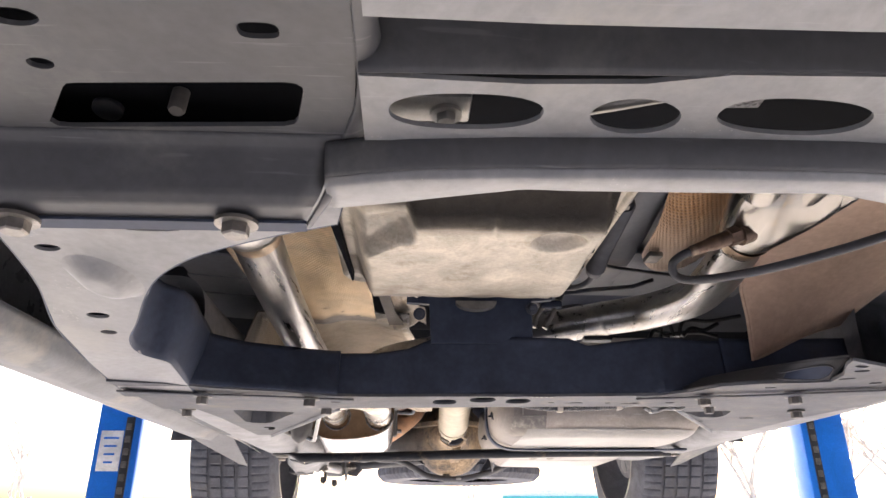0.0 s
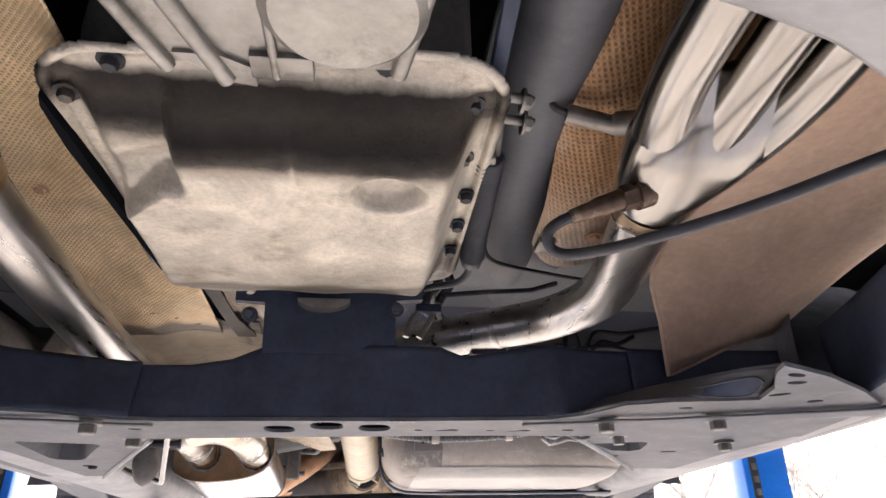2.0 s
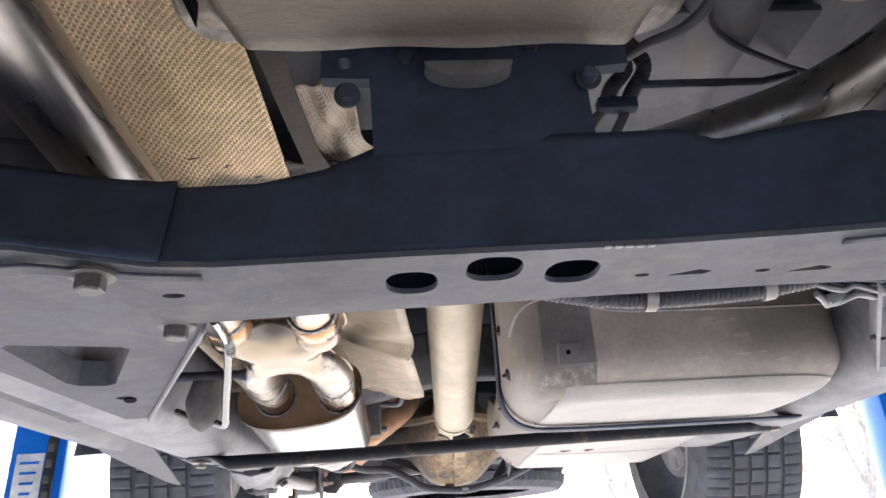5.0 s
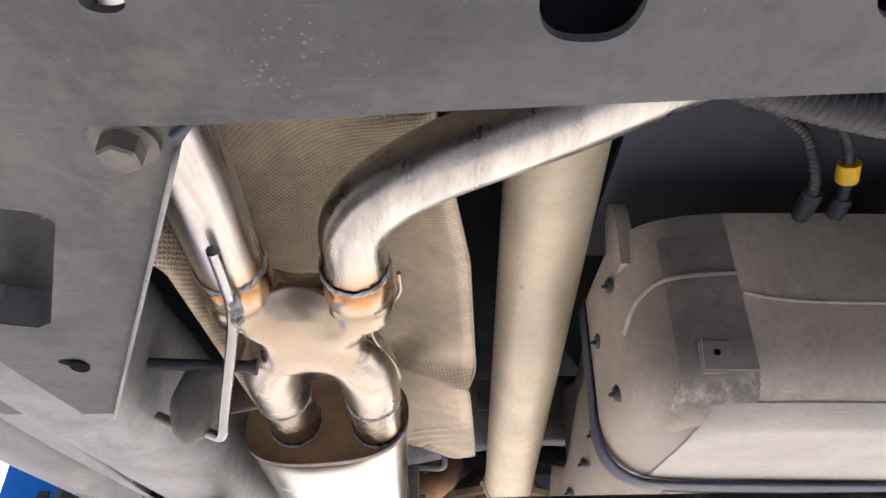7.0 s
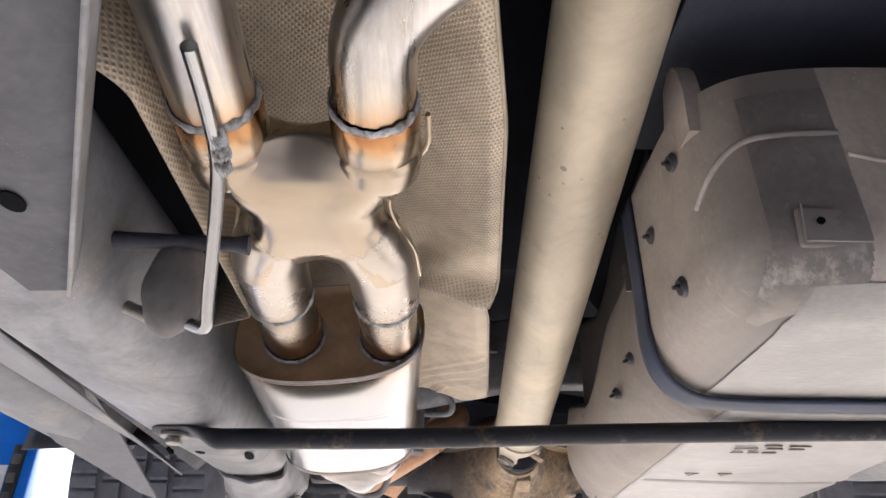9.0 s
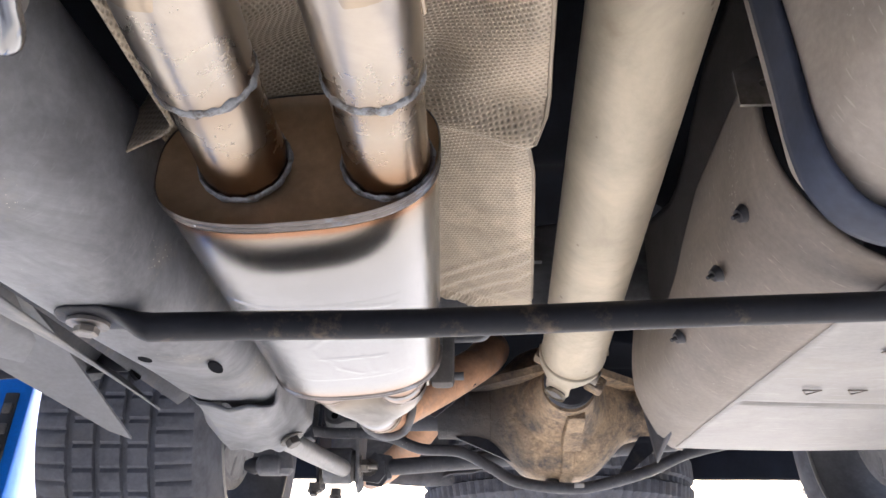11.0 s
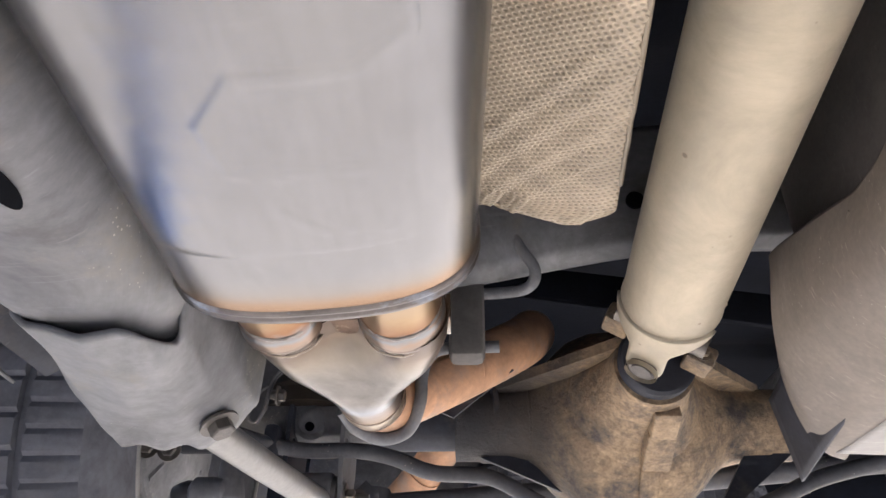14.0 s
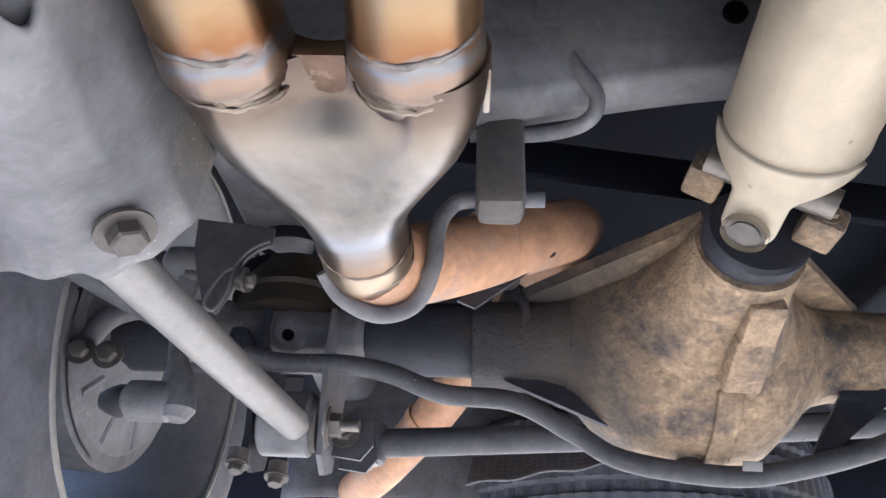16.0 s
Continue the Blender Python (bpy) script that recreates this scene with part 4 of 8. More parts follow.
def pan_z(x, y):
    d = 1.0
    d *= sstep(-0.128, -0.100, x) * sstep(0.178, 0.146, x)
    d *= sstep(0.530, 0.576, y)
    rear = sstep(0.785, 0.875, y)
    z = 2.022 - 0.058 * d
    z += 0.024 * rear * d + 0.034 * sstep(0.868, 0.885, y) * d
    side = 0.612 + 1.05 * max(0.0, -0.066 - x)
    notch = sstep(-0.046, -0.060, x) * sstep(side + 0.008, side - 0.004, y) * d
    z += 0.027 * notch + 0.004 * notch * math.sin((y - 0.55) * 110 + x * 60) * sstep(0.57, 0.59, y)
    z -= 0.0045 * sstep(0.006, 0.0, abs(y - side - 0.004)) * sstep(-0.050, -0.060, x) * d
    r = math.hypot((x - 0.106) / 1.15, y - 0.602)
    z += 0.014 * sstep(0.0268, 0.0215, r) - 0.002 * sstep(0.006, 0.0, abs(r - 0.029))
    z += 0.0035 * sstep(0.006, 0.0, abs(x - 0.034)) * sstep(0.60, 0.575, y) * d
    z += 0.0012 * math.sin(x * 60 + 2) * math.sin(y * 45) * d
    return z


px0, px1, py0, py1 = -0.15, 0.195, 0.50, 0.90


def flange_in(x, y):
    """How far inside the flange's outline a place lies; the front corners are wider than the rear ones."""
    r = 0.055 if y < 0.7 else 0.03
    yf = 0.502 + 0.013 * sstep(0.02, -0.09, x)
    dx = max(abs(x - 0.0225) - (0.1725 - r), 0)
    dy = max(yf + r - y, y - (0.90 - r), 0)
    return r - math.hypot(dx, dy)


def pan_pt(u, v):
    x, y = px0 + (px1 - px0) * u, py0 + (py1 - py0) * v
    rim = flange_in(x, y)
    return (x, y, pan_z(x, y) - 0.004 * sstep(0.0045, 0.0, abs(rim - 0.004)) + 0.002 * sstep(0.003, 0.0, abs(rim - 0.010)))


def in_flange(u, v):
    x, y = px0 + (px1 - px0) * u, py0 + (py1 - py0) * v
    return flange_in(x, y) > 0


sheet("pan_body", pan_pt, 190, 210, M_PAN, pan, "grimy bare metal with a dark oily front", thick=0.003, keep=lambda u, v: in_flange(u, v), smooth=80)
def pocket(u, v):
    """The bare floor of the pressed pocket in the pan's front corner."""
    x = -0.120 + 0.061 * u
    side = 0.609 + 1.05 * max(0.0, -0.066 - x)
    y = 0.572 + (side - 0.572) * v
    return (x, y, pan_z(x, y) - 0.0012 + 0.0020 * sstep(0.08, 0.0, min(u, 1 - u, v, 1 - v)))


sheet("pocket_floor", pocket, 30, 24, M_PANBARE, pan, "bare rippled floor of the pan's pocket", thick=0, smooth=80)
for x, y in ((-0.131, 0.567), (-0.089, 0.529), (0.10, 0.515), (0.167, 0.553), (0.170, 0.626), (0.182, 0.69), (0.182, 0.75), (0.182, 0.81)):
    bm = bmesh.new()
    hexbolt(bm, (x, y, 2.02), (0, 0, -1), 0.0062, 0.009)
    part("pan_bolt", bm, M_TUBE, pan)

# ---- heat shields beside the gearbox ----
sh = thing("heat_shield", "gold embossed foil heat shield beside the gearbox", "heat shield")


def shl(u, v):
    x = -0.315 + 0.185 * u + 0.018 * v
    y = 0.30 + 0.835 * v - 0.02 * u
    z = 2.030 + (0.042 - 0.036 * sstep(0.72, 1.0, v)) * math.sin(math.pi * (u * 0.92 + 0.05)) ** 0.7 - 0.016 * v + 0.004 * math.sin(v * 9 + u * 6) + 0.0022 * math.sin(v * 30 - u * 12) * sstep(0.25, 0.5, u) * sstep(0.75, 0.55, u)
    return (x, y, z)


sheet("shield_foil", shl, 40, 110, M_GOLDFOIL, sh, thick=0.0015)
bm = bmesh.new()
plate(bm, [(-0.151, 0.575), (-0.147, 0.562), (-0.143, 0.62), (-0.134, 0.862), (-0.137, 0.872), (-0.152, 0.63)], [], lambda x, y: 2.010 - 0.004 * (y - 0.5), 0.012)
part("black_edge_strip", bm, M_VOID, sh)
for x, y in ((-0.247, 0.791), (-0.265, 0.50)):
    bm = bmesh.new()
    hexbolt(bm, (x, y, 2.064), (0, 0, -1), 0.006, 0.006)
    part("bolt", bm, M_RUST, sh)

shr = thing("heat_shield", "rust-toned embossed foil heat shield by the exhaust header", "heat shield")


def shrf(u, v):
    x = 0.240 + 0.042 * sstep(0, 1, v) + (0.098 + 0.025 * v) * u
    y = 0.30 + 0.585 * v + 0.010 * u - 0.05 * v ** 3 * abs(2 * u - 1) ** 3
    z = 2.125 - 0.09 * v + 0.03 * (u - 0.3) ** 2 * 2 + 0.003 * math.sin(v * 21)
    return (x, y, z)


sheet("shield_foil", shrf, 30, 70, M_RUSTFOIL, shr, thick=0.0015)
bm = bmesh.new()
hexbolt(bm, (0.350, 0.815, 2.045), (0, 0, -1), 0.007, 0.006)
part("bolt", bm, M_RUST, shr)
bm = bmesh.new()
box(bm, (0.293, 0.822, 2.034), (0.020, 0.030, 0.008), 0.002)
part("clip", bm, M_BOLT, shr, "bare spring clip on the foil edge")
sk = thing("fibre_liner", "brown flexible liner sheet beside the exhaust header", "liner")


lin_in = curve_at([(0.455, 0.28, 2.035), (0.435, 0.50, 2.030), (0.409, 0.72, 2.010), (0.406, 0.80, 1.994), (0.427, 0.842, 1.953), (0.444, 0.879, 1.903)])
lin_out = curve_at([(0.70, 0.28, 2.04), (0.672, 0.52, 2.03), (0.650, 0.70, 2.015), (0.630, 0.82, 1.990), (0.598, 0.898, 1.961)])


def skf(u, v):
    a, b = lin_in(v), lin_out(v)
    return (a[0] + (b[0] - a[0]) * u, a[1] + (b[1] - a[1]) * u, a[2] + (b[2] - a[2]) * u + 0.012 * math.sin(3.1 * u) * (1 - v) + 0.003 * math.sin(v * 11 + u * 5))


sheet("liner_sheet", skf, 30, 40, M_SKIRT, sk, thick=0.003)
bm = bmesh.new()
tube(bm, [skf(0.0, i / 30) for i in range(31)] + [skf(i / 20, 1.0) for i in range(1, 21)], 0.0026, 8, curved=False)
part("rolled_hem", bm, M_SKIRT, sk)
# ---- floor panels seen past the gearbox ----
for c, s in (((0.40, 0.84, 2.115), (0.42, 0.78, 0.01)), ((-0.045, 1.0, 2.075), (0.19, 0.18, 0.01)), ((0.24, 1.03, 2.10), (0.26, 0.14, 0.01))):
    bm = bmesh.new()
    box(bm, c, s, 0.003)
    part("painted_floor_panel", bm, M_GREY, body)
bm = bmesh.new()
box(bm, (-0.40, 0.72, 2.09), (0.22, 0.62, 0.01), 0.003)
part("side_floor_panel", bm, M_DUSK, body)
for y0, y1, x0, x1 in ((0.86, 0.955, -0.40, -0.290), (0.962, 1.045, -0.405, -0.285), (1.052, 1.20, -0.41, -0.295)):
    bm = bmesh.new()
    plate(bm, [(x0, y0), (x1, y0 + 0.02), (x1, y1 + 0.02), (x0, y1)], [], lambda x, y: 2.045 + 0.25 * (x + 0.29) ** 2, 0.004)
    part("inner_sill_panel", bm, M_GREY, body, "grey inner sill panel")
bm = bmesh.new()
box(bm, (0.47, 1.36, 2.135), (0.66, 0.42, 0.01), 0.003)
part("rear_floor_panel", bm, M_DUSK, body)
bm = bmesh.new()
tube(bm, [(0.240, 0.40, 2.115), (0.252, 0.70, 2.11), (0.285, 0.96, 2.12), (0.32, 1.2, 2.15)], 0.042, 24)
part("floor_channel", bm, M_GREY, body)

# ---- exhaust, front ----
R = 0.0282
ex = thing("exhaust_pipe", "shiny stainless exhaust pipe running back on the driver side", "exhaust pipe", "exhaust pipes")
bm = bmesh.new()
lp = [(-0.228, 0.640, 1.985), (-0.231, 0.70, 1.982), (-0.229, 0.85, 1.968), (-0.224, 1.03, 1.956), (-0.221, 1.17, 1.956), (-0.2265, 1.302, 1.956)]
tube(bm, lp, R, 40, cap=False)
part("pipe", bm, M_STEEL, ex)
bm = bmesh.new()
tube(bm, [(-0.2285, 0.650, 1.985), (-0.229, 0.632, 1.986), (-0.231, 0.605, 1.990), (-0.236, 0.54, 1.998), (-0.247, 0.42, 2.02), (-0.264, 0.28, 2.06)], [0.0290, 0.0315, 0.040, 0.045, 0.045, 0.045], 40, cap=False)
part("collector", bm, M_STEEL, ex)
bm = bmesh.new()
tube(bm, [(-0.2285, 0.648, 1.985), (-0.229, 0.636, 1.986), (-0.2295, 0.622, 1.9875)], [0.0302, 0.0325, 0.0362], 40, cap=False, curved=False)
part("heat_tinted_band", bm, M_TINT, ex, "golden heat-tinted band at the weld")

ex2 = thing("exhaust_pipe", "shiny stainless header and pipe crossing over behind the gearbox", "exhaust pipe", "exhaust pipes")
bm = bmesh.new()
rp = [(0.342, 0.655, 1.999), (0.354, 0.715, 1.996), (0.366, 0.795, 1.993), (0.366, 0.875, 1.992), (0.333, 0.965, 1.998), (0.256, 1.022, 1.998), (0.144, 1.067, 1.9855), (0.038, 1.126, 1.974), (-0.068, 1.193, 1.971), (-0.1130, 1.243, 1.965), (-0.1200, 1.302, 1.957)]
tube(bm, rp, R, 40, cap=False)
part("pipe", bm, M_STEEL, ex2)
bm = bmesh.new()
p0, p1 = Vector((0.2755, 1.010, 1.9985)), Vector((0.268, 1.0145, 1.998))
tube(bm, [p0, p0 + (p1 - p0) * 0.2, p0 + (p1 - p0) * 0.8, p1], [0.0282, 0.0288, 0.0288, 0.0282], 40, cap=False, curved=False)
part("lap_seam", bm, M_STEEL, ex2)
for runner in ([(0.338, 0.628, 2.003), (0.325, 0.58, 2.011), (0.314, 0.52, 2.018), (0.311, 0.45, 2.022), (0.311, 0.25, 2.03)],
               [(0.350, 0.628, 2.004), (0.358, 0.58, 2.009), (0.363, 0.52, 2.015), (0.363, 0.45, 2.02), (0.36, 0.25, 2.03)],
               [(0.361, 0.628, 2.005), (0.392, 0.58, 2.012), (0.411, 0.52, 2.018), (0.415, 0.45, 2.022), (0.42, 0.25, 2.03)],
               [(0.354, 0.628, 2.015), (0.362, 0.58, 2.035), (0.365, 0.50, 2.058), (0.365, 0.42, 2.066), (0.365, 0.25, 2.07)]):
    bm = bmesh.new()
    tube(bm, [(0.3425, 0.660, 2.000)] + runner, [0.0288, 0.0275, 0.0245, 0.0222, 0.0218, 0.0218], 36, cap=False)
    part("header_tube", bm, M_HEADER, ex2)
CONE = np.array([(0.670, 0.342, 1.999, 0.0290, 0.0290), (0.655, 0.3425, 1.9995, 0.0310, 0.0300), (0.640, 0.344, 2.001, 0.0365, 0.0315), (0.620, 0.347, 2.004, 0.0450, 0.0330), (0.600, 0.351, 2.008, 0.0520, 0.0335), (0.580, 0.355, 2.012, 0.0570, 0.0325), (0.560, 0.359, 2.016, 0.0590, 0.0300), (0.535, 0.362, 2.020, 0.0560, 0.0240), (0.500, 0.363, 2.026, 0.0480, 0.0060)])


def cone(u, v):
    y = 0.670 - 0.170 * v
    cx, cz, hw, hh = (float(np.interp(-y, -CONE[:, 0], CONE[:, k])) for k in (1, 2, 3, 4))
    a = 2 * math.pi * u
    p = 2 / (2.0 + 0.9 * sstep(0.2, 0.7, v))
    return (cx + hw * math.copysign(abs(math.cos(a)) ** p, math.cos(a)), y, cz + hh * math.copysign(abs(math.sin(a)) ** p, math.sin(a)))


sheet("collector_cone", cone, 72, 36, M_HEADER, ex2, thick=0, smooth=80)
bm = bmesh.new()
tube(bm, [(0.342, 0.668, 1.999), (0.3422, 0.660, 1.9993), (0.3426, 0.651, 2.0)], [0.0295, 0.0312, 0.0325], 40, cap=False, curved=False)
part("heat_tinted_band", bm, M_TINT, ex2, "golden heat-tinted band at the weld")
bm = bmesh.new()
weld_ring(bm, (0.3135, 0.6165, 1.989), (1, 0, 0.35), 0.0125, 0.0042, 81)
part("bung_weld", bm, M_WELD, ex2, "bright weld beads round the sensor bung")

o2 = thing("oxygen_sensor", "oxygen sensor screwed into the header with a black cable", "sensor")
bm = bmesh.new()
tube(bm, [(0.325, 0.612, 1.985), (0.312, 0.612, 1.980)], 0.0135, 20, curved=False)
part("bung", bm, M_SENSOR, o2)
bm = bmesh.new()
tube(bm, [(0.314, 0.612, 1.981), (0.300, 0.613, 1.976)], 0.011, 6, curved=False)
part("hex_nut", bm, M_SENSOR, o2)
bm = bmesh.new()
tube(bm, [(0.302, 0.613, 1.977), (0.282, 0.617, 1.970), (0.276, 0.618, 1.968), (0.258, 0.622, 1.962)], [0.0085, 0.0085, 0.007, 0.006], 16, curved=False)
part("sensor_body", bm, M_SENSOR, o2)
bm = bmesh.new()
tube(bm, [(0.260, 0.622, 1.963), (0.248, 0.626, 1.958), (0.240, 0.632, 1.950), (0.246, 0.638, 1.938), (0.265, 0.625, 1.930), (0.31, 0.58, 1.925), (0.37, 0.53, 1.930), (0.43, 0.48, 1.94), (0.52, 0.42, 1.955)], 0.0048, 10)
part("cable", bm, M_HOSE, o2)
o3 = thing("oxygen_sensor", "second sensor on the header beside the heat shield", "sensor")
bm = bmesh.new()
tube(bm, [(0.322, 0.598, 2.045), (0.306, 0.612, 2.052), (0.30, 0.614, 2.053), (0.262, 0.614, 2.062)], [0.011, 0.011, 0.0085, 0.0085], 14, curved=False)
part("sensor_body", bm, M_BOLT, o3)
bm = bmesh.new()
tube(bm, [(0.262, 0.614, 2.062), (0.250, 0.612, 2.068), (0.246, 0.60, 2.08), (0.246, 0.55, 2.085), (0.24, 0.45, 2.09)], 0.0035, 8)
part("cable", bm, M_HOSE, o3)

# shift cable by the pan
sc = thing("shift_cable", "black corrugated cable with bracket beside the pan", "cable")
bm = bmesh.new()
f = curve_at([(0.196, 0.640, 2.030), (0.200, 0.70, 2.028), (0.205, 0.78, 2.024), (0.209, 0.825, 2.018)])
tube(bm, [f(i / 56) for i in range(57)], [0.0122 + 0.0022 * (i % 2) for i in range(57)], 16, curved=False)
part("corrugated_sleeve", bm, M_HOSE, sc)
bm = bmesh.new()
tube(bm, [f(1.0), (0.2095, 0.836, 2.016), (0.2095, 0.842, 2.015)], [0.0125, 0.012, 0.008], 16, curved=False)
part("sleeve_end", bm, M_HOSE, sc)
bm = bmesh.new()
box(bm, (0.193, 0.602, 2.034), (0.017, 0.085, 0.010), 0.003, Matrix.Rotation(-0.12, 4, "Z"))
part("bracket", bm, M_BOLTD, sc, "dark stamped cable bracket")
bm = bmesh.new()
box(bm, (0.1955, 0.640, 2.026), (0.011, 0.022, 0.012), 0.002, Matrix.Rotation(-0.12, 4, "Z"))
part("clip", bm, M_BOLT, sc, "bare spring clip on the cable")
bm = bmesh.new()
box(bm, (0.182, 0.50, 2.040), (0.012, 0.18, 0.012), 0.003, Matrix.Rotation(-0.06, 4, "Z"))
part("support_arm", bm, M_BLACK, sc)
for bx, by in ((0.206, 0.558), (0.213, 0.586)):
    bm = bmesh.new()
    tube(bm, [(0.188, by - 0.003, 2.030), (bx + 0.010, by, 2.028)], 0.0042, 10, curved=False)
    hexbolt(bm, (bx, by, 2.028), (1, 0.05, -0.1), 0.0065, 0.008)
    part("bolt", bm, M_BOLT, sc)
bm = bmesh.new()
tube(bm, [(0.2095, 0.84, 2.015), (0.207, 0.862, 2.010), (0.196, 0.882, 2.008), (0.180, 0.90, 2.012), (0.166, 0.93, 2.02)], 0.0042, 10)
tube(bm, [(0.225, 0.85, 2.05), (0.262, 0.95, 2.07), (0.36, 1.02, 2.085), (0.46, 1.06, 2.09)], 0.0028, 8)
part("cable_end", bm, M_HOSE, sc)

# ---- transmission crossmember ----
tx = thing("transmission_crossmember", "grey steel crossmember with oval holes under the gearbox", "crossmember")
ZB = 1.847
bm = bmesh.new()
out = [(-0.43, 0.80), (-0.36, 0.815), (-0.30, 0.845), (-0.22, 0.865), (-0.16, 0.895), (-0.12, 0.900), (0.0, 0.894), (0.15, 0.890), (0.24, 0.882), (0.30, 0.875), (0.330, 0.850), (0.357, 0.804), (0.40, 0.786), (0.45, 0.779), (0.484, 0.772), (0.474, 0.728), (0.445, 0.676), (0.438, 0.652), (0.50, 0.684), (0.57, 0.735), (0.63, 0.79),
       (0.65, 0.968), (0.36, 0.971), (0.27, 0.972), (0.1, 0.983), (-0.05, 0.995), (-0.14, 1.004), (-0.43, 1.018)]
holes = [ellipse(0.0, 0.940, 0.0175, 0.0200, 0, power=2.6), ellipse(0.054, 0.9205, 0.0185, 0.0205, 0, power=2.6), ellipse(0.107, 0.930, 0.0180, 0.0200, 0, power=2.6),
         ellipse(-0.159, 0.946, 0.0075, 0.0045, 0), [(0.176, 0.944), (0.196, 0.934), (0.206, 0.938), (0.202, 0.943)], [(0.262, 0.945), (0.282, 0.935), (0.292, 0.939), (0.288, 0.944)],
         ellipse(0.158, 0.941, 0.005, 0.003), ellipse(0.243, 0.941, 0.005, 0.003), ellipse(0.335, 0.935, 0.0075, 0.004),
         ellipse(0.466, 0.680, 0.010, 0.005, 0.4), ellipse(0.482, 0.705, 0.009, 0.006), ellipse(0.492, 0.750, 0.010, 0.005, -0.5), ellipse(0.545, 0.775, 0.008, 0.006), ellipse(0.425, 0.812, 0.008, 0.004)]
plate(bm, out, holes, ZB, 0.004)
part("lower_plate", bm, M_FRAME, tx, "dusty grey bottom with holes")
ear_low = curve_at([(0.326, 0.855, ZB + 0.003), (0.357, 0.806, ZB + 0.003), (0.40, 0.788, ZB + 0.003), (0.45, 0.781, ZB + 0.003), (0.487, 0.774, ZB + 0.003)])
ear_top = curve_at([(0.345, 0.910, 1.871), (0.396, 0.830, 1.872), (0.440, 0.777, 1.872), (0.463, 0.749, 1.872), (0.490, 0.732, 1.872)])


def ear_wall(u, v):
    a, b = Vector(ear_low(u)), Vector(ear_top(u))
    return tuple(a + (b - a) * v)


def ear_recess(u, v):
    """The pressed slot in the ear's wall, tapered to a point."""
    k = 0.46 + 0.50 * u
    h = 0.05 + 0.26 * sstep(0.0, 0.8, u) * sstep(1.06, 0.9, u)
    return tuple(Vector(ear_wall(k, 0.42 + h * (2 * v - 1))) + Vector((-0.0012, -0.0012, -0.0022)))


sheet("ear_wall", ear_wall, 50, 10, M_GUARD, tx, "dark grey wall of the end ear", thick=0.003)
# Flat dark sheet on the wall; it paints the shade inside the slot.
sheet("ear_slot", ear_recess, 30, 6, M_BLACK, tx, "tapered slot with its shade as a dark sheet", thick=0)
bm = bmesh.new()
tube(bm, [ear_recess(i / 20, 0) for i in range(21)] + [ear_recess(1 - i / 20, 1) for i in range(21)] + [ear_recess(0, 0)], 0.0011, 6, curved=False)
part("slot_rim", bm, M_FRAME, tx)
bm = bmesh.new()
tube(bm, [ear_wall(i / 30, 1.0) for i in range(31)], 0.0016, 6, curved=False)
part("ear_rim", bm, M_FRAME, tx)


def hole_wall(name, loop, z, h, draft=0.9):
    """The turned-in edge of a hole in a pressed plate."""
    b2 = bmesh.new()
    cx, cy = sum(p[0] for p in loop) / len(loop), sum(p[1] for p in loop) / len(loop)
    lo = [b2.verts.new((x, y, z)) for x, y in loop]
    hi = [b2.verts.new((cx + (x - cx) * draft, cy + (y - cy) * draft, z + h)) for x, y in loop]
    n = len(loop)
    for q in range(n):
        b2.faces.new((lo[q], lo[(q + 1) % n], hi[(q + 1) % n], hi[q]))
    part(name, b2, M_FRAME, tx)


hl_ = [(-0.335, 1.062), (-0.328, 1.056), (-0.244, 1.075), (-0.240, 1.083), (-0.298, 1.20), (-0.31, 1.208), (-0.335, 1.202), (-0.342, 1.19)]
bm = bmesh.new()
plate(bm, [(-0.43, 1.010), (-0.14, 0.998), (-0.16, 1.024), (-0.33, 1.385), (-0.43, 1.39)], [hl_, ellipse(-0.315, 1.268, 0.010, 0.007), ellipse(-0.39, 1.10, 0.008, 0.006)], ZB + 0.005, 0.004)
part("gusset_plate", bm, M_FRAME, tx)
hole_wall("hole_edge", hl_, ZB + 0.006, 0.022, 0.86)
hr_ = [(0.405, 1.055), (0.47, 1.04), (0.48, 1.047), (0.49, 1.10), (0.48, 1.115), (0.45, 1.11)]
bm = bmesh.new()
plate(bm, [(0.355, 0.965), (0.65, 0.962), (0.66, 1.0), (0.66, 1.30), (0.55, 1.29), (0.36, 0.99)], [hr_, ellipse(0.47, 1.16, 0.009, 0.006), ellipse(0.54, 1.12, 0.012, 0.005)], ZB + 0.005, 0.004)
part("gusset_plate", bm, M_FRAME, tx)
hole_wall("hole_edge", hr_, ZB + 0.006, 0.022, 0.8)
# pressed flange of the frame arm lapping the bar
lapl = [(-0.43, 0.835, 1.842), (-0.36, 0.850, 1.842), (-0.29, 0.868, 1.843), (-0.235, 0.876, 1.843), (-0.215, 0.874, 1.842), (-0.17, 0.897, 1.844), (-0.13, 0.908, 1.845)]
fl_ = curve_at(lapl)
sheet("lap_flange", lambda u, v: (fl_(u)[0], fl_(u)[1] + (0.028 * (1 - u) + 0.004) * v, fl_(u)[2] - 0.001 * v), 50, 6, M_FRAME, tx, "overlapping pressed flange with a wavy edge", thick=0.002)
lapr = [(0.64, 0.775, 1.842), (0.56, 0.800, 1.842), (0.47, 0.825, 1.842), (0.40, 0.845, 1.842), (0.36, 0.850, 1.842), (0.33, 0.872, 1.844), (0.27, 0.888, 1.845)]
fr_ = curve_at(lapr)
sheet("lap_flange", lambda u, v: (fr_(u)[0], fr_(u)[1] + (0.03 * (1 - u) + 0.004) * v, fr_(u)[2] - 0.001 * v), 50, 6, M_FRAME, tx, "overlapping pressed flange with a wavy edge", thick=0.002)
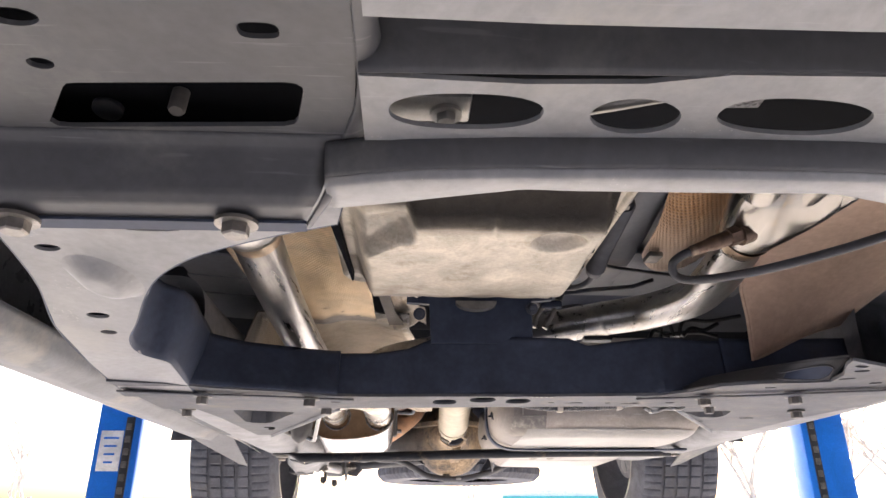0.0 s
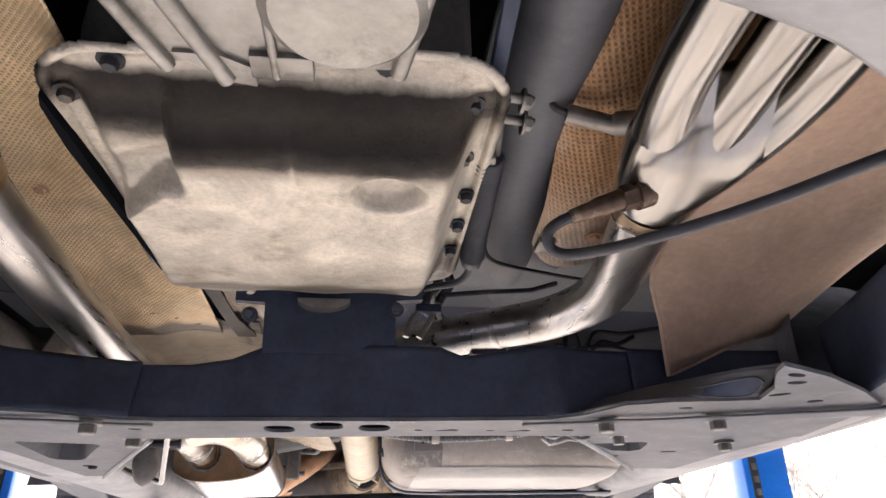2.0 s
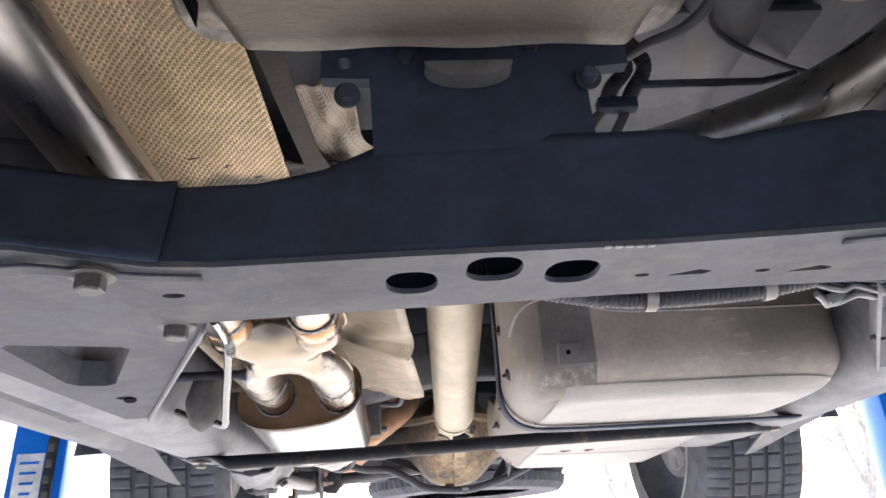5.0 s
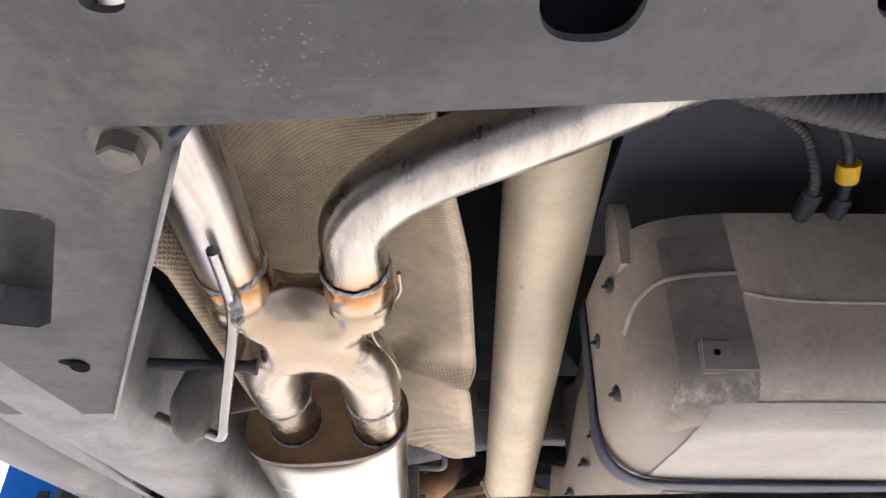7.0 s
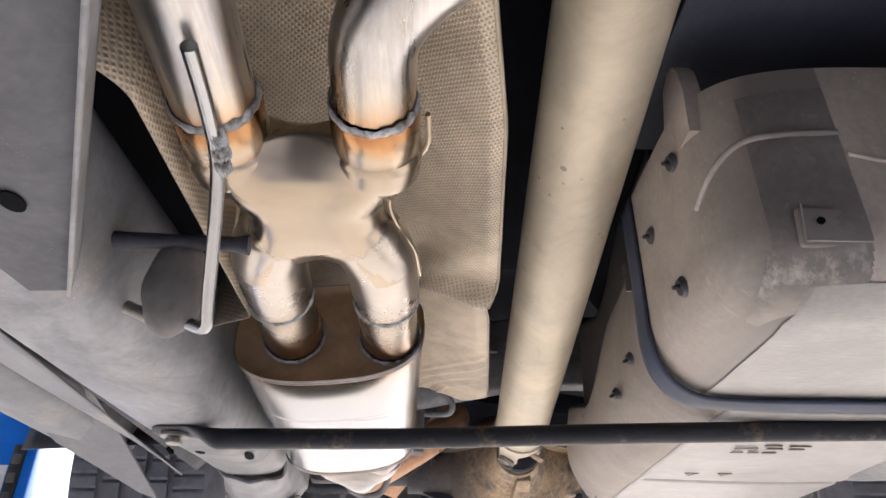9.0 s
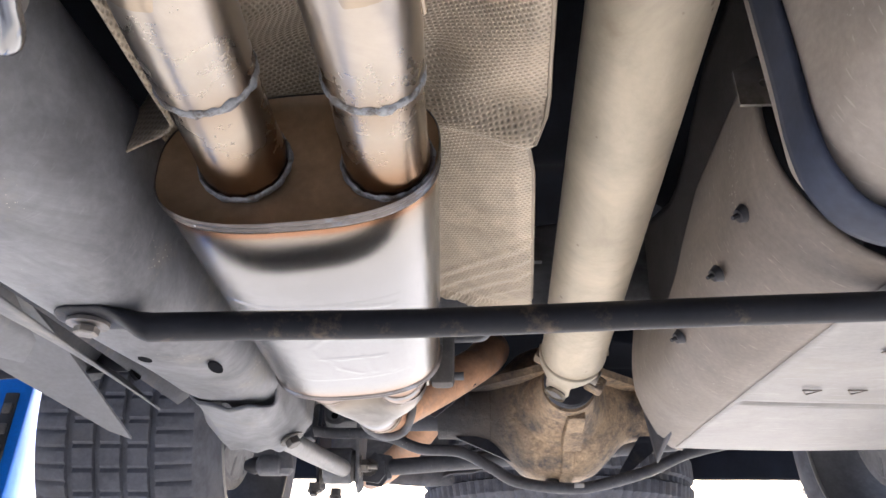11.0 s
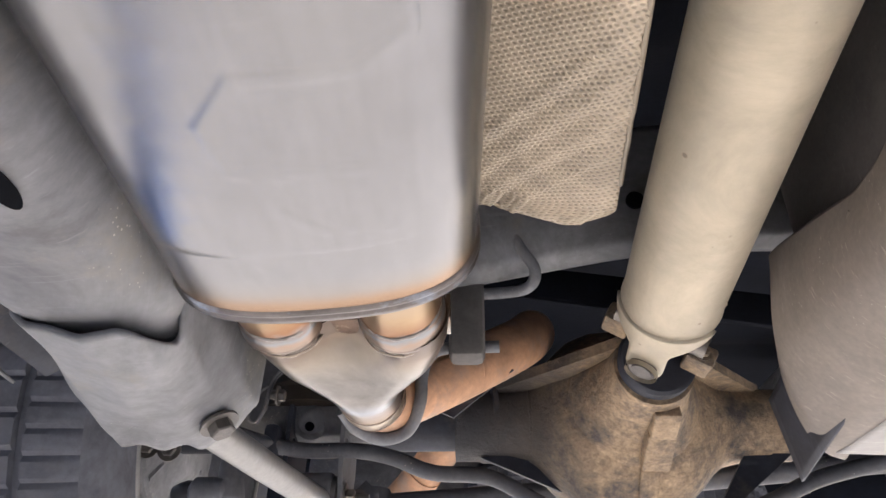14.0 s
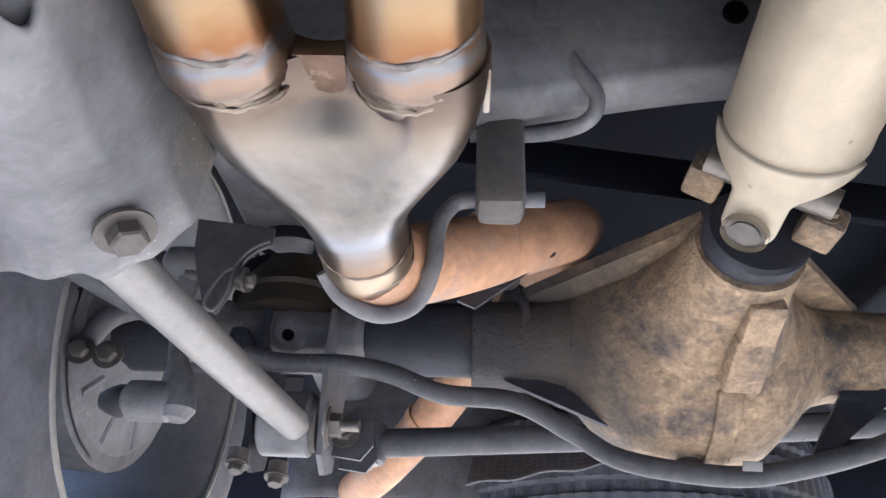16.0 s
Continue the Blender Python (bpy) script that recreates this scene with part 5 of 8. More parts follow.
front = [(-0.42, 0.815, 1.92), (-0.34, 0.845, 1.922), (-0.28, 0.885, 1.916), (-0.20, 0.912, 1.914), (-0.165, 0.915, 1.912), (-0.10, 0.912, 1.912), (-0.055, 0.906, 1.918), (-0.02, 0.902, 1.932), (0.06, 0.898, 1.936), (0.135, 0.895, 1.934), (0.18, 0.89, 1.932), (0.205, 0.885, 1.920), (0.24, 0.88, 1.924), (0.30, 0.870, 1.930), (0.36, 0.880, 1.928), (0.46, 0.892, 1.930), (0.60, 0.90, 1.935)]


def tface(u, v):
    x, y, z = lerp_path(front, u)
    yb = float(np.interp(x, [p[0] for p in out[:10]], [p[1] for p in out[:10]])) if x < 0.30 else y - 0.008
    return (x, yb + (y - yb) * v + 0.003, ZB + 0.003 + (z - ZB - 0.003) * v)


# Walls are blacker than the bottom plate: their shade is in the colour.
sheet("front_wall", tface, 120, 12, M_BLACK, tx, "front wall coloured black with its shade", thick=0.003)
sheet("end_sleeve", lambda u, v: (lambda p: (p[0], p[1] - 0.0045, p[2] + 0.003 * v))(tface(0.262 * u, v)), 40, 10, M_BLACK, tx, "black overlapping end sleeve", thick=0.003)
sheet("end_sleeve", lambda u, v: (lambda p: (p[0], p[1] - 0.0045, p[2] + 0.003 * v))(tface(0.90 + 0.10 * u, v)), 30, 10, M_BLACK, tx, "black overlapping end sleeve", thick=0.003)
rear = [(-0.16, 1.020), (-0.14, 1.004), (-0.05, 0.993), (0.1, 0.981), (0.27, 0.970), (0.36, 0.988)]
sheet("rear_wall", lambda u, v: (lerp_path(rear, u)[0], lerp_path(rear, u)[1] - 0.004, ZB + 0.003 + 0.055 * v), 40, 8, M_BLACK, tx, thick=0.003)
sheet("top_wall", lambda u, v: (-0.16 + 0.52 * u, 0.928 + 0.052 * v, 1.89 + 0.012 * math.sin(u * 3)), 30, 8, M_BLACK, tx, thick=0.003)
gl = [(-0.16, 1.024, ZB), (-0.33, 1.385, ZB)]
sheet("gusset_lip", lambda u, v: (gl[0][0] + (gl[1][0] - gl[0][0]) * u - 0.002 * v, gl[0][1] + (gl[1][1] - gl[0][1]) * u, ZB + 0.035 * v), 20, 5, M_RAIL, tx)
gr = [(0.36, 0.99), (0.55, 1.29)]
sheet("gusset_lip", lambda u, v: (gr[0][0] + (gr[1][0] - gr[0][0]) * u + 0.002 * v, gr[0][1] + (gr[1][1] - gr[0][1]) * u, ZB + 0.035 * v), 20, 5, M_RAIL, tx)
for x, y, z, r in ((-0.190, 0.895, ZB - 0.003, 0.0088), (-0.18, 1.018, ZB + 0.004, 0.0092), (0.358, 0.868, ZB - 0.003, 0.0085), (-0.33, 0.872, ZB - 0.004, 0.008), (0.475, 0.845, ZB - 0.004, 0.0085), (0.58, 1.03, ZB + 0.004, 0.0085), (0.415, 0.985, ZB + 0.004, 0.0075), (-0.40, 1.04, ZB + 0.004, 0.008)):
    bm = bmesh.new()
    hexbolt(bm, (x, y, z), (0, 0, -1), r, 0.012)
    part("bolt", bm, M_BOLTD, tx)
for k in range(5):
    bm = bmesh.new()
    box(bm, (0.1210 + 0.0068 * k, 0.8900, 1.8466), (0.0045, 0.0035, 0.0012), 0.0004)
    part("stamped_bar", bm, M_ARM, tx)
mt = thing("gearbox_mount", "black bracket carrying the gearbox on the crossmember", "mount")
bm = bmesh.new()
plate(bm, [(-0.022, 1.925), (0.128, 1.925), (0.128, 1.990), (0.160, 1.993), (0.160, 2.018), (0.125, 2.022), (0.09, 2.03), (0.02, 2.03), (-0.02, 2.022), (-0.058, 2.012), (-0.058, 1.986), (-0.024, 1.984)], [ellipse(-0.042, 1.998, 0.006, 0.005)], 0, 0.01)
bmesh.ops.transform(bm, matrix=Matrix(((1, 0, 0, 0), (0, 0, 1, 0.898), (0, 1, 0, 0), (0, 0, 0, 1))), verts=bm.verts)
part("bracket_face", bm, M_BLACK, mt)
bm = bmesh.new()
box(bm, (0.053, 0.945, 1.965), (0.14, 0.08, 0.09), 0.01)
part("mount_block", bm, M_BLACK, mt)
bm = bmesh.new()
stop = [(0.044 + 0.030 * math.cos(a), 1.984 + 0.013 * math.sin(a)) for a in np.linspace(math.pi, 2 * math.pi, 18)]
plate(bm, stop, [], 0, 0.014)
bmesh.ops.transform(bm, matrix=Matrix(((1, 0, 0, 0), (0, 0, 1, 0.880), (0, 1, 0, 0), (0, 0, 0, 1))), verts=bm.verts)
part("stop_lug", bm, M_ALU, mt, "pale rounded lug on the bracket")

for c in ((-0.0390, 0.8940, 1.9670), (0.1280, 0.8940, 1.9770), (0.0020, 0.9000, 2.0010), (0.0910, 0.9000, 2.0090)):
    bm = bmesh.new()
    hexbolt(bm, c, (0, -1, -0.2), 0.0058, 0.008)
    part("bolt", bm, M_AXLE, mt)
bm = bmesh.new()
box(bm, (0.053, 0.91, 2.035), (0.19, 0.012, 0.03), 0.004)
part("upper_flange", bm, M_BLACK, mt)

# cooler lines beside the mount
cl = thing("cooler_line", "pale metal lines in black ribbed sleeves beside the gearbox mount", "pipe")
for a in ([(0.1660, 0.9550, 2.0640), (0.1800, 0.9650, 2.0560), (0.1870, 0.9700, 2.0440), (0.1740, 0.9750, 2.0290), (0.1660, 0.9750, 2.0110), (0.1510, 0.9750, 1.9910), (0.1450, 0.9750, 1.9710)], [(0.1840, 0.9550, 2.0640), (0.1990, 0.9650, 2.0550), (0.2030, 0.9700, 2.0430), (0.1910, 0.9750, 2.0250), (0.1830, 0.9750, 2.0070), (0.1740, 0.9750, 1.9900), (0.1620, 0.9750, 1.9700)]):
    f = curve_at(a)
    bm = bmesh.new()
    tube(bm, [f(0.55 * i / 40) for i in range(41)], [0.0058 + 0.0012 * (i % 2) for i in range(41)], 12, curved=False)
    part("ribbed_sleeve", bm, M_HOSE, cl)
    bm = bmesh.new()
    tube(bm, [f(0.52 + 0.48 * i / 20) for i in range(21)], 0.0042, 10, curved=False)
    part("metal_line", bm, M_ALU, cl)
bm = bmesh.new()
box(bm, (0.1740, 0.9700, 2.0080), (0.034, 0.012, 0.012), 0.003)
part("line_clamp", bm, M_BLACK, cl)
bm = bmesh.new()
tube(bm, [(0.1960, 0.9700, 2.0280), (0.2510, 0.9850, 2.0400), (0.3210, 1.0000, 2.0510), (0.3610, 1.0100, 2.0670)], 0.0035, 8, curved=False)
part("thin_rod", bm, M_AXLE, cl)

# corrugated hose behind the crossmember
hz = thing("corrugated_hose", "black corrugated wiring hose clipped behind the crossmember", "hose")
f = curve_at([(0.02, 0.975, 1.872), (0.09, 0.998, 1.864), (0.17, 1.008, 1.855), (0.26, 1.006, 1.857), (0.315, 0.998, 1.863)])
bm = bmesh.new()
tube(bm, [f(i / 150) for i in range(151)], [0.0088 + 0.0016 * (i % 2) for i in range(151)], 14, curved=False)
part("sleeve", bm, M_HOSE, hz)
for u in (0.55, 0.86):
    p, q = Vector(f(u)), Vector(f(u + 0.03))
    bm = bmesh.new()
    tube(bm, [p, q], 0.0122, 16, curved=False)
    box(bm, (p.x, p.y - 0.015, p.z + 0.006), (0.008, 0.040, 0.006), 0.001)
    part("clamp", bm, M_BOLT, hz)
wl = thing("wiring_loom", "tangled black wires and a connector at the crossmember end", "wiring")
for k in range(5):
    rnd = random.Random(k + 3)
    bm = bmesh.new()
    tube(bm, [(0.31, 1.0, 1.862)] + [(0.33 + 0.018 * i + rnd.uniform(-0.006, 0.006), 1.0 + rnd.uniform(-0.02, 0.03), 1.868 + rnd.uniform(-0.014, 0.018)) for i in range(4)] + [(0.42, 1.06 + 0.02 * k, 1.92)], 0.0022, 6)
    part("wire", bm, M_HOSE, wl)
bm = bmesh.new()
box(bm, (0.345, 1.02, 1.852), (0.026, 0.012, 0.010), 0.002, Matrix.Rotation(-0.35, 4, "Y"))
part("connector", bm, M_ROD, wl, "pale grey plug")
for k, pts in enumerate(([(0.318, 1.004, 1.858), (0.334, 0.998, 1.850), (0.352, 1.006, 1.856), (0.374, 1.002, 1.848), (0.392, 1.010, 1.858)], [(0.322, 1.012, 1.852), (0.338, 1.02, 1.846), (0.356, 1.012, 1.850), (0.380, 1.022, 1.852), (0.398, 1.012, 1.866)])):
    bm = bmesh.new()
    tube(bm, pts, 0.0026, 8)
    part("wire", bm, M_ROD, wl, "pale dusty wire")

for pts in ([(0.3690, 1.0300, 1.9630), (0.3750, 1.0300, 1.9980), (0.3860, 1.0300, 2.0020), (0.3930, 1.0300, 1.9730)], [(0.4000, 1.0300, 1.9730), (0.4160, 1.0300, 2.0010), (0.4580, 1.0300, 2.0010), (0.5140, 1.0300, 2.0110)], [(0.4080, 1.0300, 1.9740), (0.4250, 1.0300, 1.9880), (0.4470, 1.0300, 1.9850), (0.4730, 1.0300, 1.9970)], [(0.3780, 1.0300, 1.9750), (0.4090, 1.0300, 1.9800), (0.4390, 1.0300, 1.9810), (0.4680, 1.0300, 1.9740)], [(0.3480, 1.0300, 1.9660), (0.3610, 1.0300, 1.9820), (0.3850, 1.0300, 1.9700)]):
    bm = bmesh.new()
    tube(bm, pts, 0.0034, 8)
    part("wire", bm, M_HOSE, wl)
bm = bmesh.new()
box(bm, (0.2610, 1.0300, 1.9710), (0.05, 0.02, 0.016), 0.004)
part("connector", bm, M_HOSE, wl, "black plug")

bm = bmesh.new()
box(bm, (0.2610, 1.0300, 1.9890), (0.055, 0.022, 0.03), 0.005)
part("connector", bm, M_HOSE, wl, "black plug")

# ---- X pipe ----
xp = thing("x_pipe", "stainless exhaust crossover joining two pipes, heat tinted", "exhaust crossover")
for s in (-1, 1):
    c = -0.1735
    bm = bmesh.new()
    tube(bm, [(c + s * 0.0535, 1.302, 1.957), (c + s * 0.0535, 1.308, 1.957), (c + s * 0.0535, 1.326, 1.956), (c + s * 0.0535, 1.341, 1.955), (c + s * 0.053, 1.345, 1.954)], [0.0288, 0.0314, 0.0318, 0.0322, 0.030], 32, cap=False, curved=False)
    part("inlet_collar", bm, M_COLLAR, xp, "orange heat-tinted collar")
    bm = bmesh.new()
    weld_ring(bm, (c + s * 0.0535, 1.302, 1.957), (0, 1, 0), 0.0296, 0.0046, 3 + s)
    part("weld", bm, M_WELD, xp)
    bm = bmesh.new()
    tube(bm, [(c + s * 0.051, 1.553, 1.931), (c + s * 0.051, 1.608, 1.928), (c + s * 0.0515, 1.644, 1.927)], [0.0300, 0.0300, 0.0315], 32, cap=False, curved=False)
    part("outlet_neck", bm, M_XNECK, xp)
    bm = bmesh.new()
    weld_ring(bm, (c + s * 0.051, 1.553, 1.931), (0, 1, 0), 0.0308, 0.0040, 13 + s)
    part("weld", bm, M_WELD, xp)
two_lobe("crossing_body", [(1.331, 1.955, 0.0535, 0.0290, 0.90), (1.340, 1.954, 0.0530, 0.0325, 0.55), (1.356, 1.9525, 0.049, 0.034, 0.22), (1.374, 1.949, 0.036, 0.033, 0.12), (1.395, 1.946, 0.026, 0.031, 0.06), (1.415, 1.943, 0.026, 0.031, 0.06), (1.440, 1.940, 0.034, 0.032, 0.15), (1.460, 1.938, 0.042, 0.033, 0.45), (1.478, 1.936, 0.048, 0.033, 0.93)], -0.1735, M_XBODY, xp)
for s in (-1, 1):
    c = -0.1735
    bm = bmesh.new()
    tube(bm, [(c + s * 0.020, 1.412, 1.943), (c + s * 0.034, 1.440, 1.940), (c + s * 0.043, 1.462, 1.938), (c + s * 0.049, 1.485, 1.936), (c + s * 0.051, 1.525, 1.934), (c + s * 0.051, 1.556, 1.931)], [0.022, 0.0318, 0.0325, 0.0326, 0.0322, 0.031], 32, cap=False)
    part("outlet_branch", bm, M_XNECK, xp)
    bm = bmesh.new()
    tube(bm, [(c + s * 0.0535, 1.338, 1.9555), (c + s * 0.053, 1.347, 1.954), (c + s * 0.051, 1.362, 1.952), (c + s * 0.046, 1.380, 1.950)], [0.0305, 0.0338, 0.0340, 0.026], 32, cap=False)
    part("inlet_branch", bm, M_XBODY, xp)
for s in (-1, 1):
    c = -0.1735
    bm = bmesh.new()
    tube(bm, [(c + s * 0.090, 1.315, 1.957), (c + s * 0.089, 1.345, 1.953), (c + s * 0.070, 1.375, 1.948), (c + s * 0.060, 1.405, 1.944), (c + s * 0.066, 1.435, 1.940), (c + s * 0.079, 1.47, 1.937), (c + s * 0.084, 1.51, 1.934)], 0.0022, 8)
    part("seam_flange", bm, M_XBODY, xp)

for s in (-1, 1):
    bm = bmesh.new()
    weld_ring(bm, (-0.1735 + s * 0.0515, 1.6400, 1.927), (0, 1, 0), 0.0325, 0.0042, 53 + s)
    part("base_weld", bm, M_WELD, xp)

# ---- muffler ----
mf = thing("muffler", "oval brushed stainless muffler with a brown heat-tinted front plate", "muffler")
MC = (-0.186, 1.929)
SEC = [(x, z + 0.08 * x) for x, z in ellipse(0, 0, 0.100, 0.055, n=56, power=2.7)]


def muf(y0, y1, s0, s1, x0=0.0, x1=0.0):
    def g(u, v):
        q = SEC[int(round(u * 56)) % 56]
        s = s0 + (s1 - s0) * v
        return (MC[0] + x0 + (x1 - x0) * v + q[0] * s, y0 + (y1 - y0) * v, MC[1] + q[1] * s - 0.012 * (y0 + (y1 - y0) * v - 1.63) / 0.4)
    return g


sheet("shell", muf(1.648, 2.032, 1.0, 1.0, 0, -0.012), 56, 24, M_SHELL, mf, thick=0)
sheet("front_rim", lambda u, v: (lambda q, s: (MC[0] + q[0] * s, 1.635 + 0.013 * v, MC[1] + q[1] * s))(SEC[int(round(u * 56)) % 56], 1.0 + 0.020 * math.sin(math.pi * v) ** 0.5 - 0.02 * sstep(0.25, 0.0, abs(v - 0.5))), 56, 16, M_RIM, mf, thick=0)
sheet("front_plate", lambda u, v: (lambda q, s: (MC[0] + q[0] * s, 1.637 + 0.012 * (1 - s) ** 0.5, MC[1] + q[1] * s))(SEC[int(round(u * 56)) % 56], max(0.001, v)), 56, 12, M_BROWN, mf, "brown recessed end plate", thick=0)
sheet("rear_rim", lambda u, v: (lambda q, s: (MC[0] - 0.012 + q[0] * s, 2.030 + 0.016 * v, MC[1] - 0.012 + q[1] * s))(SEC[int(round(u * 56)) % 56], 1.0 + 0.03 * math.sin(math.pi * v) ** 0.5 - 0.018 * sstep(0.2, 0.0, abs(v - 0.45))), 56, 16, M_RIM, mf, thick=0)
sheet("rear_plate", lambda u, v: (lambda q, s: (MC[0] - 0.012 + q[0] * s, 2.046 - 0.008 * (1 - s) ** 0.5, MC[1] - 0.012 + q[1] * s))(SEC[int(round(u * 56)) % 56], max(0.001, v)), 56, 12, M_BROWN, mf, thick=0)
MARKS = [[(-0.165, 1.78), (-0.13, 1.79), (-0.125, 1.83), (-0.15, 1.845), (-0.20, 1.845), (-0.22, 1.87), (-0.215, 1.90), (-0.19, 1.905)], [(-0.205, 1.90), (-0.15, 1.905), (-0.145, 1.955)], [(-0.17, 1.90), (-0.165, 1.95)], [(-0.205, 1.90), (-0.20, 1.93), (-0.18, 1.95)]]
SEGS = [(np.array(a), np.array(b), 0.006, 1.0) for m in MARKS for a, b in zip(m, m[1:])]
SEGS += [(np.array((-0.246, 1.775 + 0.0235 * k)), np.array((-0.226, 1.780 + 0.0235 * k)), 0.0085, 0.22) for k in range(9)]


def stamp(x, y):
    """How far the stamped mark stands out of the shell at a place."""
    best = 0.0
    for a, b, w, hh in SEGS:
        if abs(y - (a[1] + b[1]) / 2) > 0.05 or abs(x - (a[0] + b[0]) / 2) > 0.06:
            continue
        d0 = b - a
        t = min(1.0, max(0.0, float(((x - a[0]) * d0[0] + (y - a[1]) * d0[1]) / (d0 @ d0))))
        best = max(best, hh * sstep(w, w - 0.0055, math.hypot(x - a[0] - t * d0[0], y - a[1] - t * d0[1])))
    return best


def stamped(u, v):
    y = 1.762 + 0.215 * v
    o = -0.090 + 0.165 * u
    c0 = MC[0] - 0.012 * (y - 1.634) / 0.392
    z = MC[1] - 0.055 * max(0.0, 1 - abs(o / 0.1) ** 2.7) ** (1 / 2.7) + 0.08 * o - 0.012 * (y - 1.63) / 0.4
    tuck = 0.0009 * max(sstep(0.06, 0.0, min(u, 1 - u)), sstep(0.06, 0.0, min(v, 1 - v)))
    return (c0 + o, y, z - 0.0003 + tuck - 0.00042 * stamp(c0 + o, y))


sheet("stamped_panel", stamped, 150, 190, M_SHELL, mf, "faint stamped emblem and lettering bars", thick=0, smooth=80)

# ---- Y collector and tailpipe ----
yc = thing("y_collector", "stainless two-into-one collector behind the muffler, rainbow heat tint", "exhaust collector")
YX = -0.2045
for s in (-1, 1):
    bm = bmesh.new()
    tube(bm, [(YX + s * 0.048, 2.035, 1.914), (YX + s * 0.048, 2.095, 1.915), (YX + s * 0.048, 2.120, 1.915)], [0.0318, 0.0318, 0.0326], 32, cap=False, curved=False)
    part("inlet_neck", bm, M_RAINBOW, yc, "golden heat-tinted neck")
    bm = bmesh.new()
    weld_ring(bm, (YX + s * 0.048, 2.117, 1.915), (0.12 * s, 1, 0), 0.0326, 0.0022, 23 + s)
    part("weld", bm, M_DARKWELD, yc)
two_lobe("merge_body", [(2.134, 1.915, 0.048, 0.0340, 0.88), (2.158, 1.915, 0.047, 0.0340, 0.82), (2.176, 1.914, 0.0435, 0.0335, 0.30), (2.196, 1.912, 0.037, 0.0330, 0.08), (2.216, 1.910, 0.024, 0.0325, 0.02), (2.236, 1.907, 0.010, 0.0322, 0.0), (2.252, 1.905, 0.002, 0.0325, 0.0), (2.260, 1.905, 0.001, 0.0325, 0.0)], YX + 0.003, M_YBODY, yc)
for s in (-1, 1):
    bm = bmesh.new()
    tube(bm, [(YX + s * 0.048, 2.122, 1.915), (YX + s * 0.048, 2.138, 1.915), (YX + s * 0.047, 2.165, 1.915)], [0.0328, 0.0350, 0.026], 32, cap=False)
    part("branch", bm, M_RAINBOW, yc)
    bm = bmesh.new()
    tube(bm, [(YX + s * 0.048, 2.115, 1.915), (YX + s * 0.048, 2.122, 1.915), (YX + s * 0.048, 2.134, 1.915), (YX + s * 0.048, 2.144, 1.915)], [0.0322, 0.0340, 0.0348, 0.0332], 32, cap=False, curved=False)
    part("weld_band", bm, M_RAINBOW, yc)
bm = bmesh.new()
tube(bm, [(YX + 0.003, 2.236, 1.906), (YX + 0.003, 2.290, 1.909), (YX + 0.002, 2.318, 1.914), (YX + 0.002, 2.336, 1.918)], [0.0312, 0.0322, 0.0335, 0.0332], 32, cap=False, curved=False)
part("outlet", bm, M_YBODY, yc)
for yw, zw, seed in ((2.294, 1.910, 31), (2.322, 1.915, 32)):
    bm = bmesh.new()
    weld_ring(bm, (YX + 0.003, yw, zw), (-0.04, 1, 0.17), 0.0326, 0.0024, seed)
    part("weld", bm, M_RAINBOW, yc)
for s in (-1, 1):
    bm = bmesh.new()
    weld_ring(bm, (YX + s * 0.048, 2.145, 1.915), (0.15 * s, 1, 0), 0.0338, 0.0018, 41 + s)
    part("rough_weld", bm, M_RAINBOW, yc, "lumpy darkened weld")
bm = bmesh.new()
box(bm, (YX + 0.084, 2.165, 1.928), (0.004, 0.032, 0.022), 0.001)
part("tab", bm, M_YBODY, yc)

bm = bmesh.new()
plate(bm, [(YX - 0.012, 2.150), (YX - 0.013, 2.133), (YX + 0.013, 2.133), (YX + 0.012, 2.150), (YX + 0.006, 2.166), (YX - 0.006, 2.166)], [], 1.9075, 0.005, 0.002)
part("bridge_piece", bm, M_SENSOR, yc, "bronze-tinted bridge between the necks")

tp = thing("tailpipe", "rust-brown tailpipe rising over the rear axle", "exhaust pipe")
bm = bmesh.new()
tube(bm, [(YX + 0.002, 2.330, 1.917), (YX + 0.020, 2.362, 1.928), (-0.14, 2.405, 1.964), (-0.08, 2.445, 2.01), (-0.03, 2.50, 2.06), (-0.012, 2.56, 2.10), (-0.03, 2.68, 2.125), (-0.09, 2.82, 2.09), (-0.19, 2.95, 2.0), (-0.27, 3.06, 1.95), (-0.33, 3.2, 1.95)], 0.0335, 24, cap=False)
part("pipe", bm, M_RUST, tp)
bm = bmesh.new()
tube(bm, [(-0.112, 2.422, 1.988), (-0.108, 2.426, 1.991)], 0.0352, 24, curved=False)
part("clamp_ring", bm, M_RUST, tp)
bm = bmesh.new()
tube(bm, [(-0.186, 2.944, 2.004), (-0.194, 2.955, 1.997)], 0.0362, 24, curved=False)
part("clamp_ring", bm, M_RUST, tp)
psh = thing("tailpipe_shield", "dark plate under the tailpipe bend", "heat shield")
bm = bmesh.new()
plate(bm, [(-0.1380, 1.9410), (-0.0630, 2.0040), (-0.0480, 1.9940), (-0.1220, 1.9340)], [], 0, 0.004)
bmesh.ops.transform(bm, matrix=Matrix(((1, 0, 0, 0), (0, 0, 1, 2.44), (0, 1, 0, 0), (0, 0, 0, 1))), verts=bm.verts)
part("shield_plate", bm, M_AXLE, psh)
ho = thing("exhaust_hanger", "grey steel hanger rod through a rubber isolator block", "hanger")
bm = bmesh.new()
